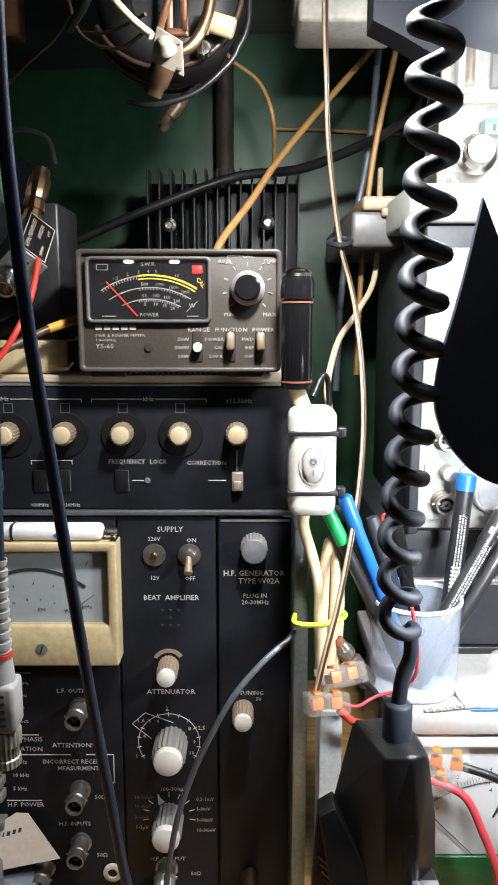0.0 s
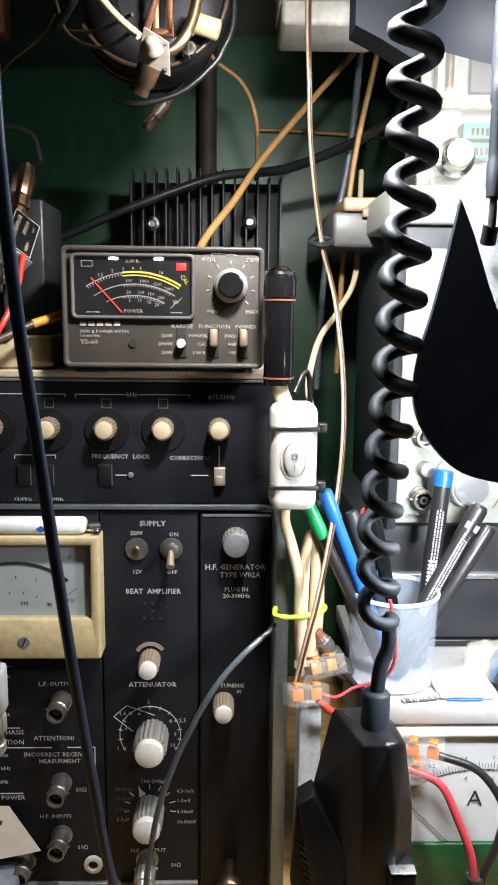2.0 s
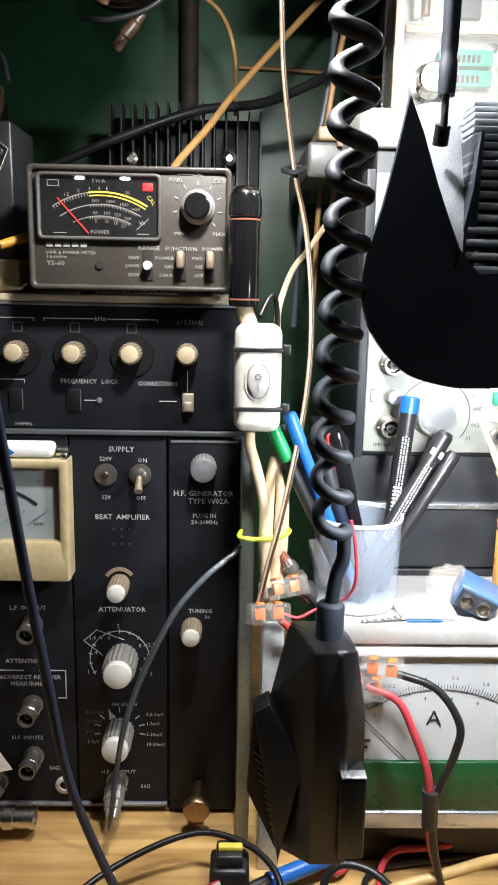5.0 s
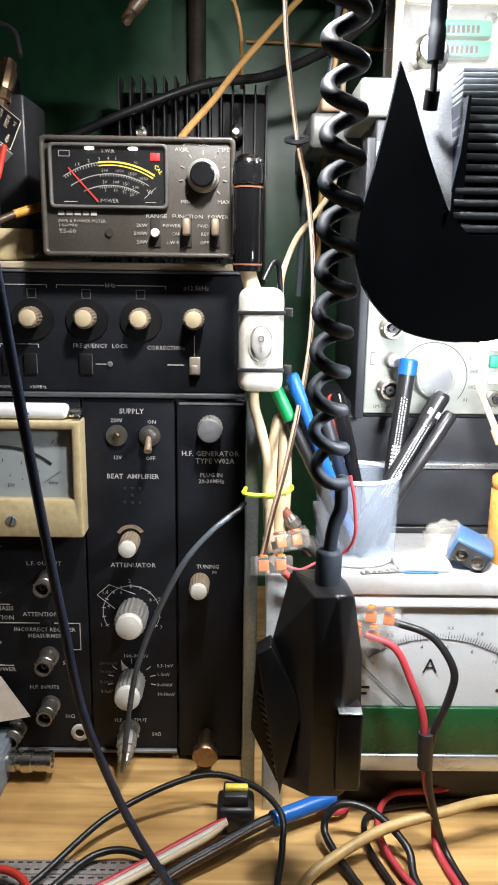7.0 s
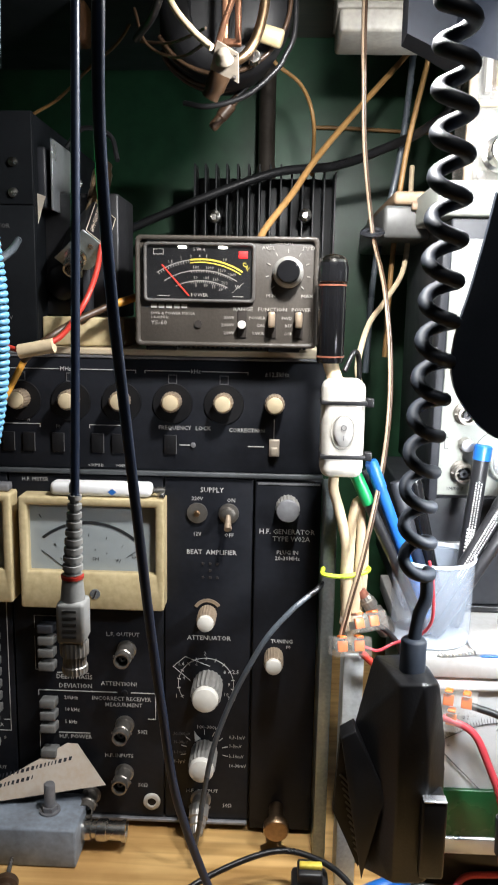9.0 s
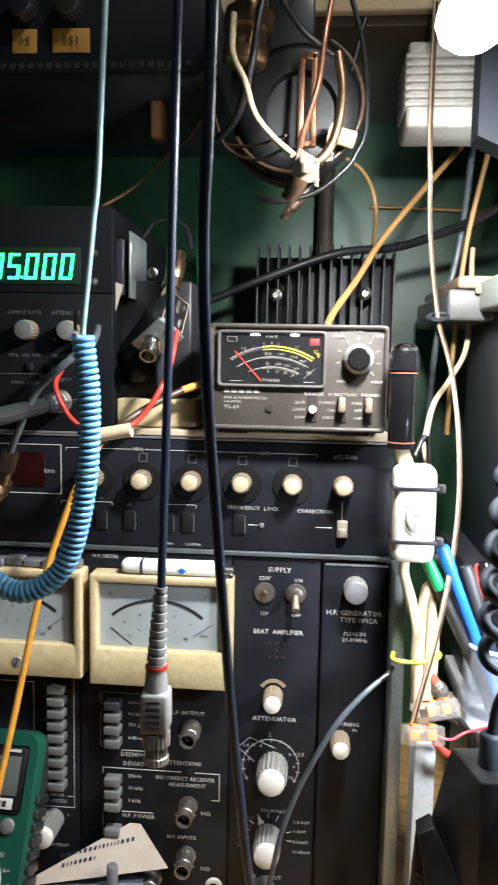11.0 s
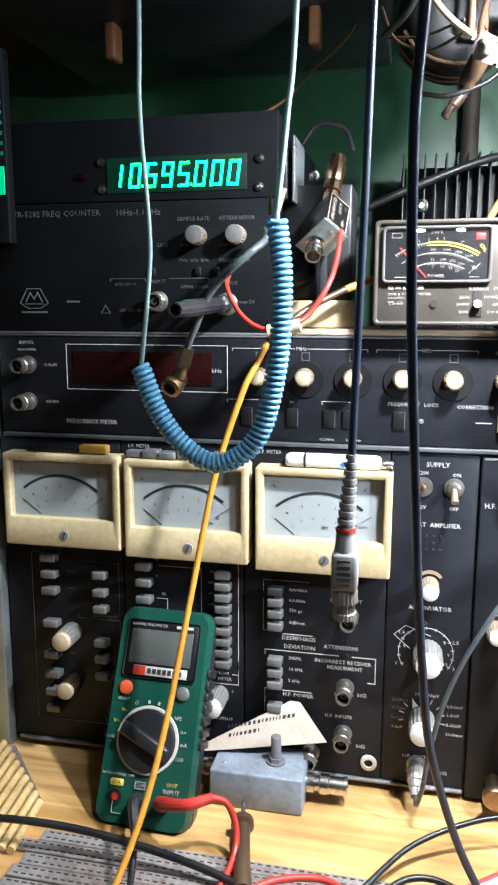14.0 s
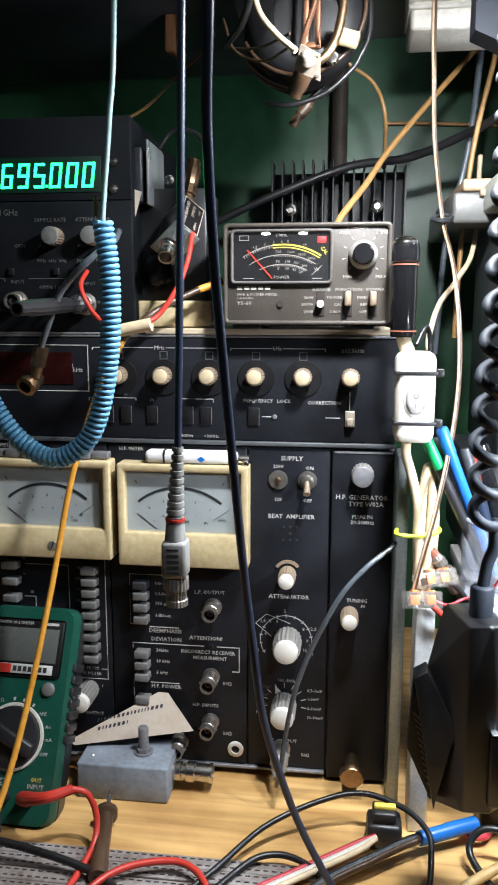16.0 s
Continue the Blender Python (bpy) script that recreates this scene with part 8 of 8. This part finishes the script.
def tray():
    t = thing("plastic_tray", (0.12, 0.1, 1.309), "small grey plastic box with a cream lid on the wall", "box")
    quick("body", M_TRAY, t, lambda b: box(b, 0.0900, 0.185, 0.102, 0.33, 1.3170, 1.3475, 0.004, 3))
    quick("lid", M_LID, t, lambda b: box(b, 0.0985, 0.185, 0.0985, 0.33, 1.3478, 1.3600, 0.003, 3), "yellowed cream lid")
    quick("clasp", M_LID, t, lambda b: box(b, 0.115, 0.132, 0.0955, 0.1018, 1.3425, 1.3500, 0.001))
    quick("hinge_gap", M_DKGREY, t, lambda b: box(b, 0.134, 0.160, 0.0975, 0.1018, 1.3445, 1.3475, 0.0008))
    quick("tie", M_DKGREY, t, lambda b: tube(b, [(0.066, 0.066, 1.3175), (0.074, 0.060, 1.3150), (0.084, 0.064, 1.3175), (0.084, 0.074, 1.3210), (0.073, 0.074, 1.3215), (0.066, 0.066, 1.3175)], 0.0022, 6))
    quick("wall_arm", M_DKGREY, t, lambda b: box(b, 0.110, 0.13, 0.3302, 0.3995, 1.335, 1.345, 0.001))


tray()


M_ADAPTOR = mat("grimy_white_plastic", (0.36, 0.34, 0.30), 0.5, var=0.3, blotch=50)


def adaptor():
    t = thing("power_adaptor", (0.08, 0.1, 1.486), "white ribbed power adaptor hanging under the shelf", "power adaptor")
    quick("body", M_ADAPTOR, t, lambda b: box(b, 0.0385, 0.1215, 0.058, 0.125, 1.4860, 1.5600, 0.004, 3))
    for k in range(7):
        z = 1.5030 + 0.0068 * k
        quick("rib", M_ADAPTOR, t, lambda b: box(b, 0.0362, 0.1238, 0.0535, 0.120, z, z + 0.0042, 0.0012))
    quick("hanger", M_DKGREY, t, lambda b: box(b, 0.06, 0.10, 0.08, 0.12, 1.5602, 1.5895, 0.001))


adaptor()


def bulb_lamp():
    t = thing("bulb_lamp", (0.046, -0.200, 1.452), "bare glowing lamp bulb hanging from a black cable", "lamp")
    quick("bulb", M_LAMPGLOW, t, lambda b: lathe(b, (0.0460, -0.2000, 1.4520), (0, 0, 1), [(0, 0), (0.010, 0.001), (0.017, 0.006), (0.020, 0.015), (0.018, 0.024), (0.011, 0.034), (0.0095, 0.040), (0, 0.040)], 28), "glowing bulb")
    quick("holder", M_BLACK, t, lambda b: lathe(b, (0.0460, -0.2000, 1.4925), (0, 0, 1), [(0, 0), (0.012, 0), (0.012, 0.03), (0.005, 0.04), (0, 0.04)], 20))
    quick("flex", M_BLKCABLE, t, lambda b: tube(b, [(0.046, -0.200, 1.532), (0.046, -0.200, 1.8), (0.046, -0.200, 2.655)], 0.003, 8))


M_LAMPGLOW = glow("lamp_bulb_glow", (1.0, 0.96, 0.88), 30.0)
bulb_lamp()


def bench_lamp():
    t = thing("bench_lamp", (0.14, -0.2, 1.17), "black pear-shaped bench lamp head with cooling ribs on a thin arm", "lamp")
    pts = [(0.109, 1.314), (0.104, 1.288), (0.098, 1.261), (0.0915, 1.236), (0.0905, 1.214), (0.098, 1.196), (0.114, 1.1795), (0.133, 1.173), (0.152, 1.1715), (0.180, 1.1755), (0.262, 1.205), (0.262, 1.2290), (0.150, 1.2290), (0.138, 1.242), (0.1255, 1.272), (0.1165, 1.297)]
    fine = [v.xz for v in smooth_line([(x, 0, z) for x, z in pts[:11]], 5)] + [Vector(p) for p in pts[11:]]
    cx, cz = 0.128, 1.218
    bm = B()
    rings = []
    for y, s in ((-0.204, 0.86), (-0.210, 0.95), (-0.2155, 0.995), (-0.2185, 0.985)):
        rings.append([bm.verts.new((cx + (p.x - cx) * s, y, cz + (p.y - cz) * s)) for p in fine])
    for a, b in zip(rings, rings[1:]):
        for k in range(len(a)):
            bm.faces.new((a[k], a[(k + 1) % len(a)], b[(k + 1) % len(a)], b[k]))
    bm.faces.new(rings[-1]), bm.faces.new(rings[0][::-1])
    part("shell", bm, M_LAMP, t, "matt black shell")
    quick("collar", M_LAMP, t, lambda b: plate(b, [(0.1385, 1.2405), (0.1440, 1.270), (0.1460, 1.2980), (0.1475, 1.2980), (0.1470, 1.2255), (0.1450, 1.2245)], front(0, -0.180, 0), 0.034))
    bm = B()
    grid = []
    for i in range(9):
        u = i / 8
        row = []
        for j in range(7):
            v = j / 6
            left = Vector((0.1375, -0.222, 1.241)).lerp(Vector((0.1190, -0.172, 1.3165)), u)
            right = Vector((0.1385, -0.222, 1.240)).lerp(Vector((0.1545, -0.165, 1.313)), u ** 0.75)
            p = left.lerp(right, v)
            p.z += 0.006 * math.sin(math.pi * v) * u
            row.append(bm.verts.new(p))
        grid.append(row)
    for i in range(8):
        for j in range(6):
            bm.faces.new((grid[i][j], grid[i][j + 1], grid[i + 1][j + 1], grid[i + 1][j]))
    bmesh.ops.solidify(bm, geom=list(bm.faces), thickness=0.004)
    part("top_saddle", bm, M_SADDLE, t, "textured top of the lamp head, coloured pale grey as if lit")
    drum = quick("heat_block", M_LAMP, t, lambda b: box(b, 0.164, 0.262, -0.188, -0.10, 1.200, 1.318, 0.012, 4))
    z = 1.3165
    for k in range(19):
        y0 = -0.2155 + 0.028 * (1 - k / 18) ** 2
        x0 = 0.1465 + (y0 + 0.2) * 0.22 - (0.0012 if k > 12 else 0)
        quick("rib", M_RIB, drum, lambda b: box(b, x0, 0.262, y0, -0.170, z - 0.0014 - 0.00003 * k, z + 0.0014 + 0.00003 * k, 0.0006))
        z -= 0.0033 + 0.00021 * k
    quick("led_plate", M_LAMPGLOW, t, lambda b: lathe(b, (0.190, -0.190, 1.1680), (0, 0, 1), [(0, 0), (0.020, 0), (0.020, 0.004), (0, 0.004)], 28), "glowing lamp disc")
    quick("lamp_socket", M_LAMP, t, lambda b: lathe(b, (0.190, -0.180, 1.1722), (0, 0, 1), [(0, 0), (0.026, 0), (0.030, 0.03), (0, 0.03)], 28))
    j = quick("joint", M_BLACK, t, lambda b: (rod(b, (0.1300, -0.198, 1.294), (0.1300, -0.202, 1.303), 0.0040), box(b, 0.1286, 0.1314, -0.206, -0.200, 1.300, 1.322, 0.001)), "black swivel joint")
    quick("arm", M_RUBBER, t, lambda b: lathe(b, (0.1300, -0.2035, 1.316), (0.02, 0.04, 1), [(0, 0), (0.0042, 0), (0.0046, 0.006), (0.0046, 0.016), (0.0038, 0.018), (0.0042, 0.021), (0.0042, 0.044), (0.0050, 0.046), (0.0050, 0.056), (0.0046, 0.058), (0.0054, 0.062), (0.0054, 0.42), (0, 0.42)], 24), "black telescopic arm")
    quick("arm_upper", M_RUBBER, t, lambda b: tube(b, [(0.1384, -0.187, 1.735), (0.14, -0.18, 2.2), (0.14, -0.18, 2.655)], 0.0054, 12))


bench_lamp()


def hood_lamp():
    t = thing("hooded_lamp", (0.212, -0.045, 1.435), "black shallow hooded lamp hanging over the instruments, switched on", "lamp")
    rim, axis = Vector((0.212, -0.045, 1.435)), Vector((0.10, -0.45, 0.887)).normalized()
    quick("hood", M_HOOD, t, lambda b: lathe(b, rim, axis, [(0.101, 0), (0.100, 0.006), (0.097, 0.030), (0.084, 0.042), (0.045, 0.050), (0, 0.052), (0, 0.048), (0.043, 0.046), (0.081, 0.038), (0.093, 0.028), (0.0965, 0.0), (0.101, 0)], 56))
    quick("bulb", M_LAMPGLOW, t, lambda b: lathe(b, rim + axis * 0.024, axis, [(0, 0), (0.016, 0.002), (0.021, 0.009), (0.018, 0.017), (0.010, 0.021), (0, 0.0215)], 24), "glowing bulb")
    quick("stem", M_BLACK, t, lambda b: tube(b, [tuple(rim + axis * 0.050), tuple(rim + axis * 0.085), (0.235, -0.10, 1.60), (0.24, -0.10, 2.0), (0.24, -0.10, 2.655)], 0.008, 12))
    quick("housing", M_HOOD, t, lambda b: plate(b, [(0.080, 1.4456), (0.0976, 1.4374), (0.1247, 1.4225), (0.1353, 1.4326), (0.1647, 1.4585), (0.170, 1.520), (0.080, 1.520)], front(0, -0.030, 0), 0.028), "black angular lamp housing")


hood_lamp()
